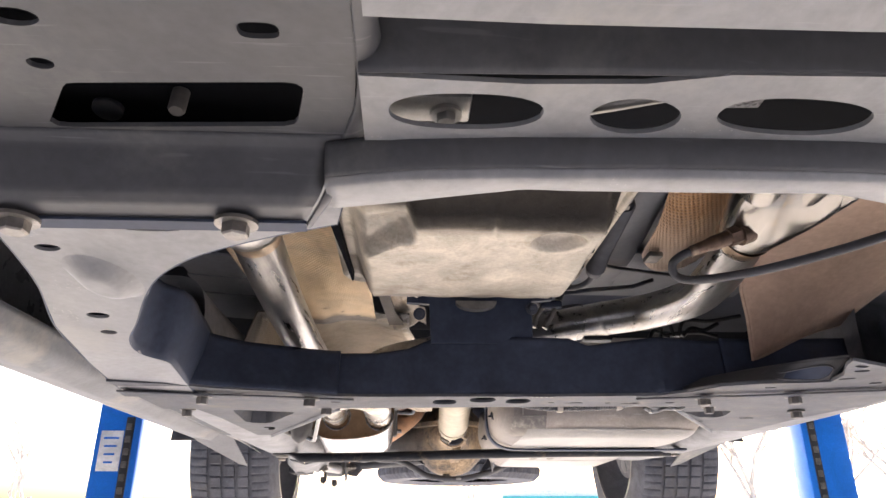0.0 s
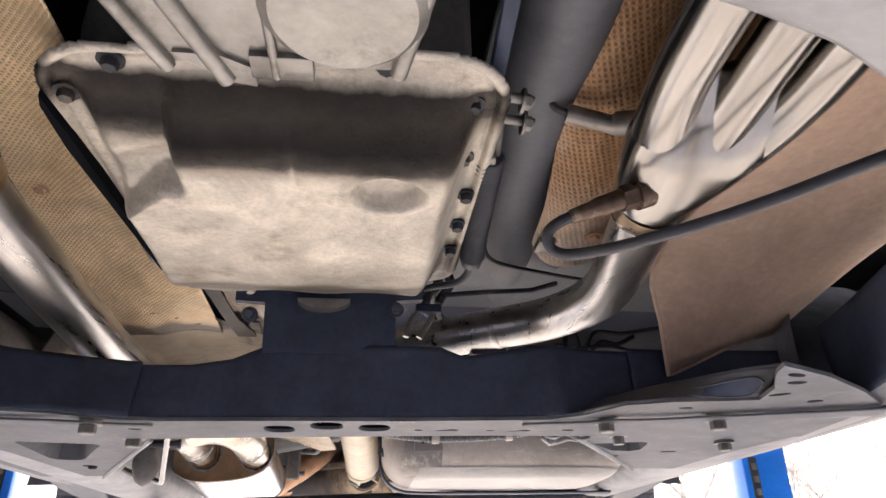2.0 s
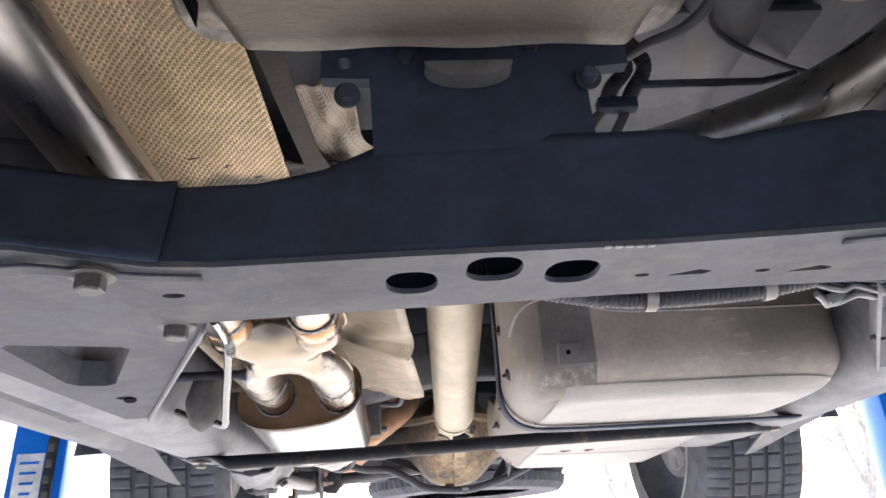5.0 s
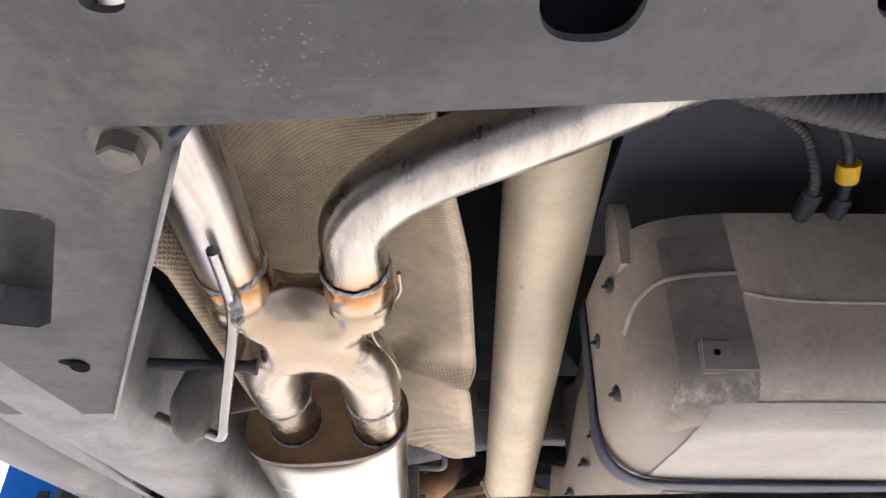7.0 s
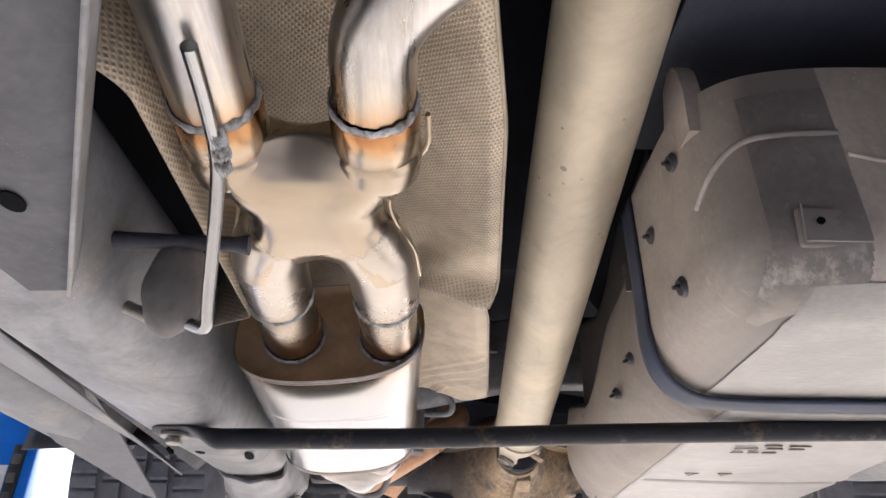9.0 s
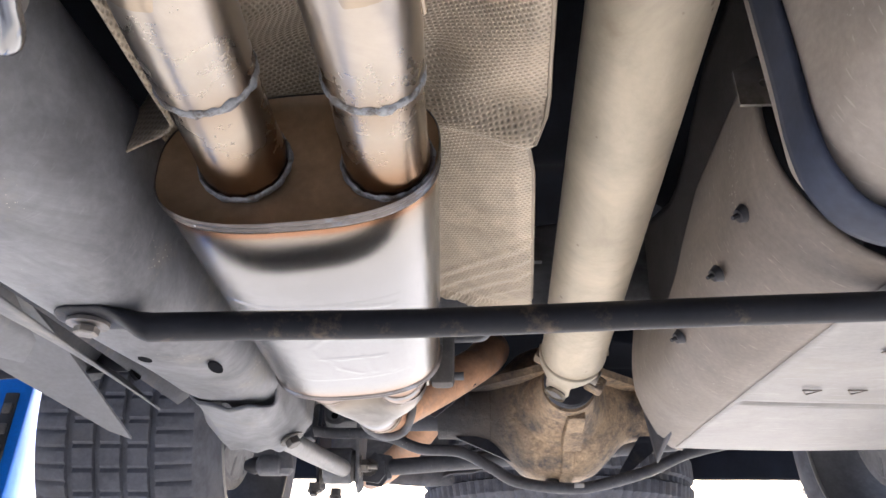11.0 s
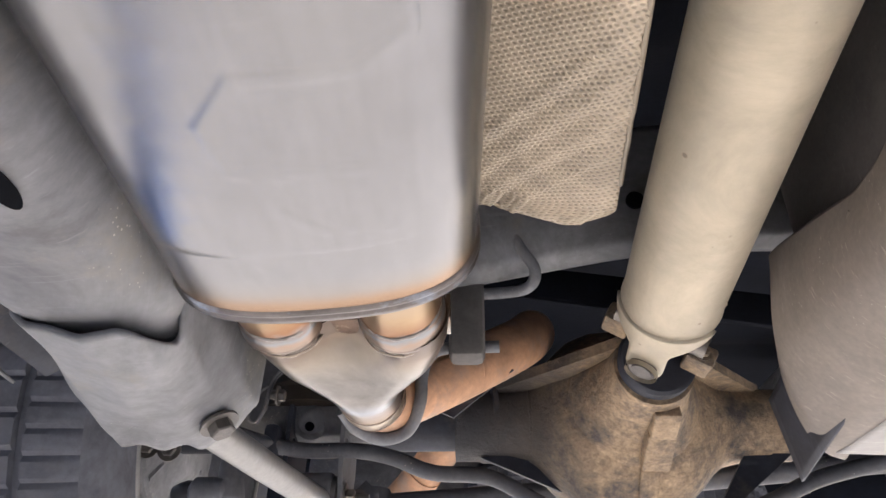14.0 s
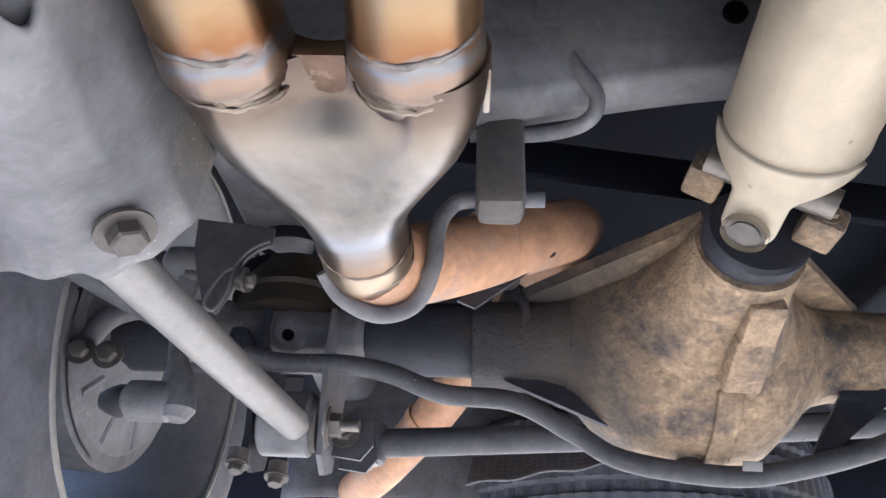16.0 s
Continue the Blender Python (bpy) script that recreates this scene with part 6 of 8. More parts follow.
tube(bm, [(-0.235, 2.335, 1.905), (-0.222, 2.352, 1.892), (-0.195, 2.362, 1.884), (-0.168, 2.358, 1.892), (-0.155, 2.34, 1.915), (-0.153, 2.335, 1.945), (-0.145, 2.338, 1.967), (-0.128, 2.338, 1.976), (-0.07, 2.338, 1.978)], 0.0068, 12)
part("lower_rod", bm, M_RAIL, ho)
bm = bmesh.new()
box(bm, (-0.105, 2.335, 2.010), (0.039, 0.036, 0.102), 0.009)
part("rubber_block", bm, M_ISO, ho, "worn brown-black rubber block")
bm = bmesh.new()
tube(bm, [(-0.13, 2.335, 2.042), (-0.07, 2.330, 2.040), (-0.037, 2.31, 2.036), (-0.030, 2.296, 2.05), (-0.045, 2.29, 2.075), (-0.052, 2.288, 2.10)], 0.0065, 12)
part("upper_rod", bm, M_RAIL, ho)

# hanger beside the X pipe
hl = thing("exhaust_hanger", "bent steel hanger rod welded to the pipe with a rubber isolator", "hanger")
bm = bmesh.new()
tube(bm, [(-0.213, 1.222, 1.921), (-0.2165, 1.27, 1.920), (-0.2215, 1.315, 1.917), (-0.229, 1.352, 1.901), (-0.240, 1.395, 1.878), (-0.2475, 1.425, 1.858), (-0.2495, 1.436, 1.851), (-0.2545, 1.442, 1.849), (-0.266, 1.443, 1.853)], 0.0050, 14)
part("rod", bm, M_SATIN, hl)
for k, (x, y, z) in enumerate(((-0.2165, 1.298, 1.919), (-0.2175, 1.310, 1.9165), (-0.2185, 1.321, 1.914))):
    bm = bmesh.new()
    weld_ring(bm, (x, y, z), (0.1, 1, -0.2), 0.0030, 0.0075, 7 + k)
    part("weld", bm, M_WELD, hl)


def isolator(u, v):
    a = 2 * math.pi * u
    s = max(0.0, math.sin(math.pi * v)) ** 0.28 + 0.0005
    rib = 1 + 0.035 * math.cos(6 * a)
    lx, lz = 0.0235 * s * math.cos(a) * rib, 0.0385 * s * math.sin(a) * (1 + 0.02 * math.cos(8 * a))
    p = Matrix.Rotation(0.30, 3, "X") @ Vector((lx + 0.1 * lz, -0.021 + 0.042 * v, lz))
    return (-0.279 + p.x, 1.436 + p.y, 1.880 + p.z)


sheet("rubber_block", isolator, 64, 24, M_ISO, hl, "ribbed grey rubber isolator", thick=0, smooth=70)
bm = bmesh.new()
tube(bm, [(-0.36, 1.408, 1.908), (-0.312, 1.412, 1.909), (-0.232, 1.418, 1.910), (-0.222, 1.419, 1.910)], [0.0068, 0.0062, 0.0060, 0.0085], 14, curved=False)
part("upper_pin", bm, M_AXLE, hl, "dark pin from the rail")
bm = bmesh.new()
tube(bm, [(-0.322, 1.455, 1.872), (-0.292, 1.452, 1.858)], 0.0055, 14, curved=False)
part("lower_pin", bm, M_BOLT, hl, "bare stub of the lower pin")

# ---- tunnel heat shield above muffler ----
ts = thing("tunnel_heat_shield", "dusty embossed foil heat shield over the muffler and pipes", "heat shield")


def tsf(u, v):
    y = 1.06 + 1.105 * v
    xr = float(np.interp(y, [1.06, 1.17, 1.40, 1.62, 1.70, 1.735, 1.80, 2.177], [-0.055, -0.055, -0.018, -0.002, 0.004, -0.012, 0.0, 0.030]))
    xr -= 0.03 * sstep(0.975, 1.0, v) ** 2
    xl = -0.34 + 0.075 * sstep(1.16, 1.28, y) * sstep(1.66, 1.60, y)
    x = xl + (xr - xl) * u
    fold = 0.020 * sstep(0.03, 0.0, abs(y - 1.725)) * sstep(0.55, 1.0, u)
    z = 2.02 + (0.035 - 0.022 * sstep(1.26, 1.08, y)) * math.sin(math.pi * min(1, u * 1.05)) - fold + 0.0012 * math.sin(v * 40 + u * 9) * sstep(0.6, 0.9, v)
    for k in range(7):
        off = x - (-0.1260) - (-0.7424) * (y - 2.1210) - 0.016 * k
        z += 0.0026 * sstep(0.004, 0.0, abs(off)) * sstep(1.80, 1.86, y) * (1 if k % 2 else -1)
    z += 0.006 * sstep(0.03, 0.0, math.hypot(x + 0.089, y - 1.66)) + 0.003 * math.sin(x * 60 + y * 35) * sstep(0.12, 0.04, abs(y - 1.68))
    z += 0.004 * math.sin(x * 95 + y * 40) * math.sin(y * 120 + x * 30) * sstep(1.26, 1.14, y)
    z -= 0.004 * sstep(1.16, 1.09, y)
    if u < 0.1:
        z -= (0.1 - u) * 0.9
    return (x, y, z)


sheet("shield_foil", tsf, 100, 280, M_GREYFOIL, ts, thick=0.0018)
bm = bmesh.new()
f = lambda v: tsf(1.0, v)
tube(bm, [f(i / 60) for i in range(58)], 0.0022, 6, curved=False)
part("rolled_edge", bm, M_GREYFOIL, ts)

bm = bmesh.new()
plate(bm, [(-0.106, 0.88), (-0.086, 0.88), (-0.083, 0.96), (-0.076, 1.02), (-0.064, 1.09), (-0.063, 1.112), (-0.089, 1.112), (-0.092, 1.04), (-0.100, 0.97)], [], lambda x, y: 2.011 - 0.006 * sstep(0.06, 0.0, abs(y - 1.03)), 0.002)
part("edge_strap", bm, M_SCORCH, ts, "scorched metal strap")


def torn(u, v):
    """A crumpled foil flap beside the strap."""
    x = -0.088 + (0.046 + 0.014 * sstep(0.3, 0.7, v)) * u + 0.006 * v
    y = 0.955 + 0.205 * v + 0.012 * math.sin(u * 5)
    z = 2.022 + 0.010 * math.sin(math.pi * u) * (1 - 0.6 * v) + 0.004 * math.sin(v * 17 + u * 4) + 0.003 * math.sin(u * 13 - v * 9)
    return (x, y, z)


sheet("foil_flap", torn, 36, 60, M_FLAP, ts, "crumpled dusty foil flap", thick=0.0015)

# ---- driveshaft ----
ds = thing("driveshaft", "cream dusty aluminium driveshaft tube with a yoke", "driveshaft")
bm = bmesh.new()
A, B = Vector((0.0475, 0.93, 2.125)), Vector((0.1030, 2.258, 2.001))
d = (B - A).normalized()
tube(bm, [A, B, B + d * 0.012, B + d * 0.024, B + d * 0.03], [0.0495, 0.0495, 0.0508, 0.0490, 0.042], 48, curved=False)
part("shaft_tube", bm, M_SHAFT, ds)
sdn = d.cross(Vector((0, 0, 1))).normalized()
ear = Vector((-0.51, 0.0, -0.86))
ear = (ear - d * ear.dot(d)).normalized()
for s in (-1, 1):
    b0 = B + d * 0.012

    def ear_sheet(u, v, s=s, b0=b0):
        hw = (0.85 * (1 - sstep(0.0, 0.42, v)) + 0.40) * (1.0 if v < 0.78 else math.sqrt(max(0.0, 1 - ((v - 0.78) / 0.22) ** 2)) + 0.001)
        a = (2 * u - 1) * hw
        r = 0.0490 - 0.002 * v
        return tuple(b0 + d * 0.082 * v + r * (ear * s * math.cos(a) + d.cross(ear).normalized() * math.sin(a)))
    sheet("yoke_ear", ear_sheet, 16, 24, M_SHAFT, ds, thick=0.010)
    bm = bmesh.new()
    cc = b0 + d * 0.064 + ear * s * 0.049
    tube(bm, [cc, cc + ear * s * 0.0075], 0.0150, 20, curved=False)
    tube(bm, [cc + ear * s * 0.007, cc + ear * s * 0.0092], 0.011, 20, curved=False)
    part("bearing_cap", bm, M_BOLTD, ds, "dark bearing cap behind a snap ring")
    bm = bmesh.new()
    tube(bm, [cc + ear * s * 0.006, cc + ear * s * 0.0105], [0.0175, 0.0175], 24, cap=False, curved=False)
    tube(bm, [cc + ear * s * 0.006, cc + ear * s * 0.0105], [0.0155, 0.0155], 24, cap=False, curved=False)
    part("cap_ring", bm, M_SHAFT, ds)
bm = bmesh.new()
b1 = B + d * 0.072
oth = d.cross(ear).normalized()
tube(bm, [b1 - oth * 0.05, b1 + oth * 0.05], 0.0125, 16, curved=False)
tube(bm, [b1 - ear * 0.04, b1 + ear * 0.04], 0.0125, 16, curved=False)
part("joint_cross", bm, M_BOLT, ds)

# ---- rear axle ----
ax = thing("rear_axle", "rusty cast iron differential with dark axle tubes", "axle")
DX = 0.1125
bm = bmesh.new()
rr = [(-0.235, 0.050), (-0.20, 0.050), (-0.197, 0.052), (-0.16, 0.053), (-0.135, 0.059), (-0.12, 0.070), (-0.10, 0.092), (-0.07, 0.119), (-0.04, 0.131), (0.0, 0.135)]
rr = rr + [(-x, r) for x, r in reversed(rr[:-1])]
tube(bm, [(DX + x, 2.625, 1.985) for x, r in rr], [r for x, r in rr], 48, curved=False)
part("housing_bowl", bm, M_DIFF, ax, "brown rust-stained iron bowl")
bm = bmesh.new()
tube(bm, [(DX - 0.002, 2.395, 1.978), (DX - 0.002, 2.42, 1.978), (DX - 0.001, 2.45, 1.978), (DX, 2.49, 1.980), (DX, 2.54, 1.983)], [0.046, 0.049, 0.053, 0.070, 0.096], 36, curved=False)
part("pinion_nose", bm, M_DIFF, ax)
bm = bmesh.new()
tube(bm, [(DX - 0.003, 2.372, 1.979), (DX - 0.003, 2.376, 1.979), (DX - 0.002, 2.392, 1.979), (DX - 0.002, 2.398, 1.979), (DX - 0.002, 2.410, 1.979)], [0.040, 0.0435, 0.0425, 0.037, 0.037], 40, curved=False)
part("pinion_flange", bm, M_AXLE, ax, "dark round flange")
bm = bmesh.new()
for p, q, w in (((0.1225, 2.415, 1.936), (0.1235, 2.456, 1.922), 0.031), ((0.1235, 2.456, 1.924), (0.1225, 2.508, 1.899), 0.035)):
    p, q = Vector(p), Vector(q)
    m = (q - p).to_track_quat("Y", "Z").to_matrix().to_4x4()
    box(bm, (p + q) / 2, (w, (q - p).length + 0.003, 0.026), 0.0035, m)
part("rib", bm, M_DIFF, ax)


def seam(u, v):
    """A low cast band that runs on from the rib under the bowl."""
    a = math.radians(140 - 62 * v)
    return (0.1215 - 0.012 + 0.024 * u, 2.625 + 0.1365 * math.cos(a), 1.985 - 0.1365 * math.sin(a))


sheet("cast_band", seam, 6, 20, M_DIFF, ax, thick=0.003)
for x, r in ((-0.014, 0.0555), (-0.043, 0.0535)):
    bm = bmesh.new()
    tube(bm, [(x - 0.010, 2.627, 1.985), (x - 0.007, 2.627, 1.985), (x + 0.007, 2.626, 1.985), (x + 0.010, 2.626, 1.985)], [r - 0.004, r, r, r - 0.004], 40, curved=False)
    part("neck_ring", bm, M_BAR, ax, "grey pressed ring")
for s in (-1, 1):
    bm = bmesh.new()
    tube(bm, [(DX + s * 0.21, 2.645, 2.0), (DX + s * 0.66, 2.66, 2.0)], 0.044, 32, curved=False)
    part("axle_tube", bm, M_AXLE, ax)
    bm = bmesh.new()
    plate(bm, [(DX + s * 0.030, 2.415), (DX + s * 0.185, 2.585), (DX + s * 0.20, 2.60), (DX + s * 0.05, 2.60)], [], lambda x, y: 2.012 + 0.01 * abs(x - DX) / 0.2, 0.014)
    part("web_fin", bm, M_DIFF, ax)
for tri in ([(-0.0880, 1.9340), (0.0170, 1.9410), (0.0850, 1.8630), (0.0620, 1.8700)], [(0.2770, 1.9420), (0.3510, 1.9480), (0.2440, 1.8670), (0.2220, 1.8620)]):
    bm = bmesh.new()
    plate(bm, tri, [], 0, 0.008)
    bmesh.ops.transform(bm, matrix=Matrix(((1, 0, 0, 0), (0, 0, 1, 2.605), (0, 1, 0, 0), (0, 0, 0, 1))), verts=bm.verts)
    part("lower_web", bm, M_AXLE, ax, "dark web plate")
bm = bmesh.new()
tube(bm, [(DX - 0.133, 2.625, 1.985), (DX - 0.128, 2.625, 1.985)], 0.0625, 40, curved=False)
part("bell_ring", bm, M_DIFF, ax)
bm = bmesh.new()
hexbolt(bm, (-0.084, 2.575, 2.045), (0, -1, -0.3), 0.009, 0.010)
part("flange_bolt", bm, M_BOLTD, ax)
bm = bmesh.new()
tube(bm, [(0.099, 2.61, 1.858), (0.099, 2.607, 1.846)], [0.016, 0.014], 20, curved=False)
part("drain_plug", bm, M_BOLTD, ax)
bm = bmesh.new()
tube(bm, [(-0.085, 2.63, 2.0), (-0.078, 2.632, 2.0)], 0.062, 32, curved=False)
part("bolt_flange", bm, M_AXLE, ax)

for s in (-1, 1):
    bm = bmesh.new()
    cpt = Vector((0.107, 2.352, 1.992)) + Vector((0.86, 0, -0.51)) * s * 0.047
    box(bm, cpt, (0.03, 0.034, 0.024), 0.004, Matrix.Rotation(0.53, 4, "Y"))
    hexbolt(bm, cpt + Vector((0.0, -0.016, 0)), (0, -1, 0), 0.006, 0.007)
    part("bearing_strap", bm, M_DIFF, ax, "rusty bearing strap with a bolt")

# stabiliser bar
sb = thing("stabiliser_bar", "black bent stabiliser bar under the rear axle", "stabiliser bar")
bm = bmesh.new()
tube(bm, [(-0.50, 2.42, 1.96), (-0.42, 2.52, 1.945), (-0.345, 2.58, 1.938), (-0.26, 2.58, 1.936), (-0.207, 2.578, 1.926), (-0.152, 2.578, 1.906), (-0.078, 2.582, 1.9015), (-0.018, 2.588, 1.873), (0.032, 2.59, 1.8475), (0.13, 2.591, 1.8365), (0.20, 2.588, 1.846), (0.28, 2.58, 1.868), (0.36, 2.57, 1.90), (0.5, 2.55, 1.925), (0.70, 2.52, 1.945), (0.76, 2.42, 1.96)], 0.0105, 18)
part("bar", bm, M_BAR, sb)
bm = bmesh.new()
box(bm, (0.140, 2.5535, 1.8365), (0.018, 0.002, 0.009), 0.0005, Matrix.Rotation(0.5, 4, "X"))
part("paper_label", bm, M_ROD, sb)
for x, z in ((-0.372, 1.945), (0.632, 1.945)):
    bm = bmesh.new()
    box(bm, (x, 2.58, z), (0.022, 0.05, 0.046), 0.008)
    part("saddle", bm, M_AXLE, sb)
tb = thing("track_bar", "dark flat track bar across behind the axle", "track bar")
bm = bmesh.new()
tube(bm, [(-0.235, 2.72, 1.895), (0.05, 2.74, 1.92), (0.55, 2.76, 1.97)], 0.017, 16, curved=False)
part("bar", bm, M_BAR, tb)
bm = bmesh.new()
tube(bm, [(-0.246, 2.72, 1.872), (-0.246, 2.72, 1.876), (-0.246, 2.72, 1.914), (-0.246, 2.72, 1.918)], [0.022, 0.024, 0.024, 0.022], 24, curved=False)
part("end_sleeve", bm, M_BAR, tb)
bm = bmesh.new()
hexbolt(bm, (-0.246, 2.72, 1.872), (0, 0, -1), 0.010, 0.008)
part("end_bolt", bm, M_BOLT, tb)

# lower control arm, brackets
ca = thing("control_arm", "silver rear control arm tube with bushings", "control arm")
bm = bmesh.new()
tube(bm, [(-0.351, 2.205, 1.863), (-0.3255, 2.41, 1.866), (-0.302, 2.598, 1.872)], 0.0162, 24)
part("arm_tube", bm, M_ROD, ca)
bm = bmesh.new()
tube(bm, [(-0.343, 2.612, 1.880), (-0.340, 2.612, 1.880), (-0.292, 2.612, 1.880), (-0.289, 2.612, 1.880)], [0.031, 0.034, 0.034, 0.031], 28, curved=False)
part("bushing", bm, M_RAIL, ca)
bm = bmesh.new()
tube(bm, [(-0.290, 2.612, 1.880), (-0.283, 2.612, 1.880)], 0.029, 28, curved=False)
part("rubber_face", bm, M_ISO, ca, "dark rubber face of the bushing")
bm = bmesh.new()
tube(bm, [(-0.276, 2.612, 1.880), (-0.273, 2.612, 1.880)], 0.024, 28, curved=False)
part("washer", bm, M_ROD, ca, "broad pale washer")
bm = bmesh.new()
tube(bm, [(-0.36, 2.612, 1.880), (-0.240, 2.612, 1.880)], 0.0065, 12, curved=False)
hexbolt(bm, (-0.273, 2.612, 1.880), (1, 0, 0), 0.013, 0.014)
part("through_bolt", bm, M_BOLT, ca)
bk = thing("frame_bracket", "grey pressed steel bracket at the end of the frame rail", "bracket")


def bkf(u, v):
    p0 = [(-0.405, 1.915), (-0.398, 1.865), (-0.385, 1.855), (-0.35, 1.847), (-0.318, 1.853), (-0.306, 1.872), (-0.301, 1.915), (-0.295, 1.97)]
    p1 = [(-0.432, 1.92), (-0.428, 1.862), (-0.405, 1.841), (-0.368, 1.838), (-0.336, 1.839), (-0.312, 1.852), (-0.294, 1.876), (-0.293, 1.93)]
    a, b = lerp_path(p0, u), lerp_path(p1, u)
    w = sstep(0.0, 1.0, v)
    notch = 0.05 * sstep(0.52, 0.68, u) - 0.05 * sstep(0.68, 0.9, u)
    dent = 0.0014 * math.sin(u * 23 + v * 3) * math.sin(v * 11 + u * 5) + 0.002 * math.sin(u * 40) * sstep(0.93, 1.0, v)
    return (a[0] + (b[0] - a[0]) * w, 2.035 + 0.20 * v + notch * (1 - v) ** 2, a[1] + (b[1] - a[1]) * w + dent)


sheet("bracket_shell", bkf, 60, 30, M_RAIL, bk, thick=0.004)
bm = bmesh.new()
hexbolt(bm, (-0.3125, 2.203, 1.8485), (0.52, -0.05, -0.85), 0.0105, 0.012)
part("bolt", bm, M_BOLTD, bk)
bm = bmesh.new()
box(bm, (-0.350, 2.13, 1.91), (0.075, 0.17, 0.07), 0.012)
part("inner_plate", bm, M_RAIL, bk)
# Drain holes are black discs on the rail, their inner shade painted.
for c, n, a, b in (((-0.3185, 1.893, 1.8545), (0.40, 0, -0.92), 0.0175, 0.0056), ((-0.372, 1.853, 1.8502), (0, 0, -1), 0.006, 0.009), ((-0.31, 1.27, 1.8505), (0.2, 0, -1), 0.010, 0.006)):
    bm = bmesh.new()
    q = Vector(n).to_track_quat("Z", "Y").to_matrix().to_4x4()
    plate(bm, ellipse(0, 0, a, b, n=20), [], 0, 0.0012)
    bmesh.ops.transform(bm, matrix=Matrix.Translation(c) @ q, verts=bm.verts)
    part("rail_hole", bm, M_VOID, chassis, "black disc painting the shade of a rail drain hole")
sst = thing("sill_strip", "dusty grey inner sill panels with round holes beside the rail", "sill panel")
for side in (-1, 1):
    X = (lambda x: x) if side < 0 else (lambda x: 2 * CX - x)
    sheet("inner_band", lambda u, v: (X(-0.432 - 0.066 * v - 0.008 * math.sin(3 * v)), 1.2 + 1.09 * u - 0.05 * v * u, 1.972 - 0.066 * v), 30, 8, M_AXLE, sst, "dark inner sill flange", thick=0.003)
    sheet("lower_strip", lambda u, v: (X(-0.497 - 0.022 * u - 0.085 * v * (1 - 0.85 * u ** 3)), 1.2 + 1.03 * u - 0.12 * v * u, 1.912 - 0.017 * u + 0.02 * v), 30, 6, M_ROCKER, sst, "pale dusty strip", thick=0.003)
    # Black disc paints the shade of a round hole in the sill.
    bm = bmesh.new()
    tube(bm, [(X(-0.499), 2.087, 1.915), (X(-0.503), 2.087, 1.913)], 0.017, 20, curved=False)
    part("round_hole", bm, M_VOID, sst)
sp = thing("axle_bracket", "dark welded axle bracket with spring perch and bolts", "bracket")
for x in (-0.356, -0.280):
    bm = bmesh.new()
    plate(bm, [(2.575, 2.0), (2.575, 1.93), (2.60, 1.845), (2.63, 1.832), (2.67, 1.845), (2.69, 1.93), (2.69, 2.0)], [ellipse(2.60, 1.95, 0.010, 0.010)], 0, 0.006)
    bmesh.ops.transform(bm, matrix=Matrix(((0, 0, 1, x), (1, 0, 0, 0), (0, 1, 0, 0), (0, 0, 0, 1))), verts=bm.verts)
    part("bracket_plate", bm, M_AXLE if x < -0.3 else M_RAIL, sp)
sheet("spring_perch", lambda u, v: (-0.455 + 0.210 * u, *lerp_path([(2.70, 2.022), (2.63, 2.022), (2.604, 2.018), (2.594, 2.004), (2.594, 1.985), (2.604, 1.968), (2.64, 1.960)], v)), 20, 30, M_RAIL, sp, "dusty grey spring perch", thick=0.004)
bm = bmesh.new()
tube(bm, [(-0.328, 2.599, 1.983), (-0.328, 2.591, 1.9805), (-0.328, 2.590, 1.980)], [0.025, 0.017, 0.008], 24, curved=False)
part("perch_boss", bm, M_RAIL, sp)
# The perch's drain hole is a black stub, its shade only colour.
bm = bmesh.new()
tube(bm, [(-0.328, 2.5925, 1.9740), (-0.328, 2.5885, 1.9730)], 0.0065, 16, curved=False)
part("perch_hole", bm, M_VOID, sp, "dark drain hole")
for x, y, z, r in ((-0.357, 2.595, 1.846, 0.011), (-0.316, 2.60, 1.836, 0.010)):
    bm = bmesh.new()
    tube(bm, [(x, y, z), (x, y, z - 0.016)], r, 16, curved=False)
    hexbolt(bm, (x, y, z - 0.014), (0, -0.3, -1), 0.008, 0.010)
    part("bolt", bm, M_BOLTD, sp)
BUMP = [(-0.327, 2.016), (-0.340, 2.009), (-0.350, 1.998), (-0.355, 1.983), (-0.358, 1.957), (-0.366, 1.938)]
bm = bmesh.new()
plate(bm, [(-0.408, 2.045), (-0.327, 2.036)] + BUMP + [(-0.379, 1.943), (-0.391, 1.972), (-0.403, 2.005)], [], 0, 0.005)
bmesh.ops.transform(bm, matrix=Matrix(((1, 0, 0, 0), (0, 0, 1, 2.472), (0, 1, 0, 0), (0, 0, 0, 1))), verts=bm.verts)
part("hanging_bracket", bm, M_BAR, sp, "dark curved stop bracket")
bm = bmesh.new()
tube(bm, [(x, 2.466, z) for x, z in BUMP] + [(-0.374, 2.462, 1.940), (-0.374, 2.464, 1.955), (-0.366, 2.464, 1.975), (-0.357, 2.464, 1.983)], 0.0018, 8)
part("rolled_lip", bm, M_RAIL, sp, "pale rolled lip of the stop bracket")
bm = bmesh.new()
tube(bm, [(-0.352, 2.470, 1.975), (-0.338, 2.470, 1.972)], 0.006, 10, curved=False)
hexbolt(bm, (-0.345, 2.470, 1.973), (1, 0, 0), 0.008, 0.010)
part("stop_bolt", bm, M_BOLTD, sp)
bm = bmesh.new()
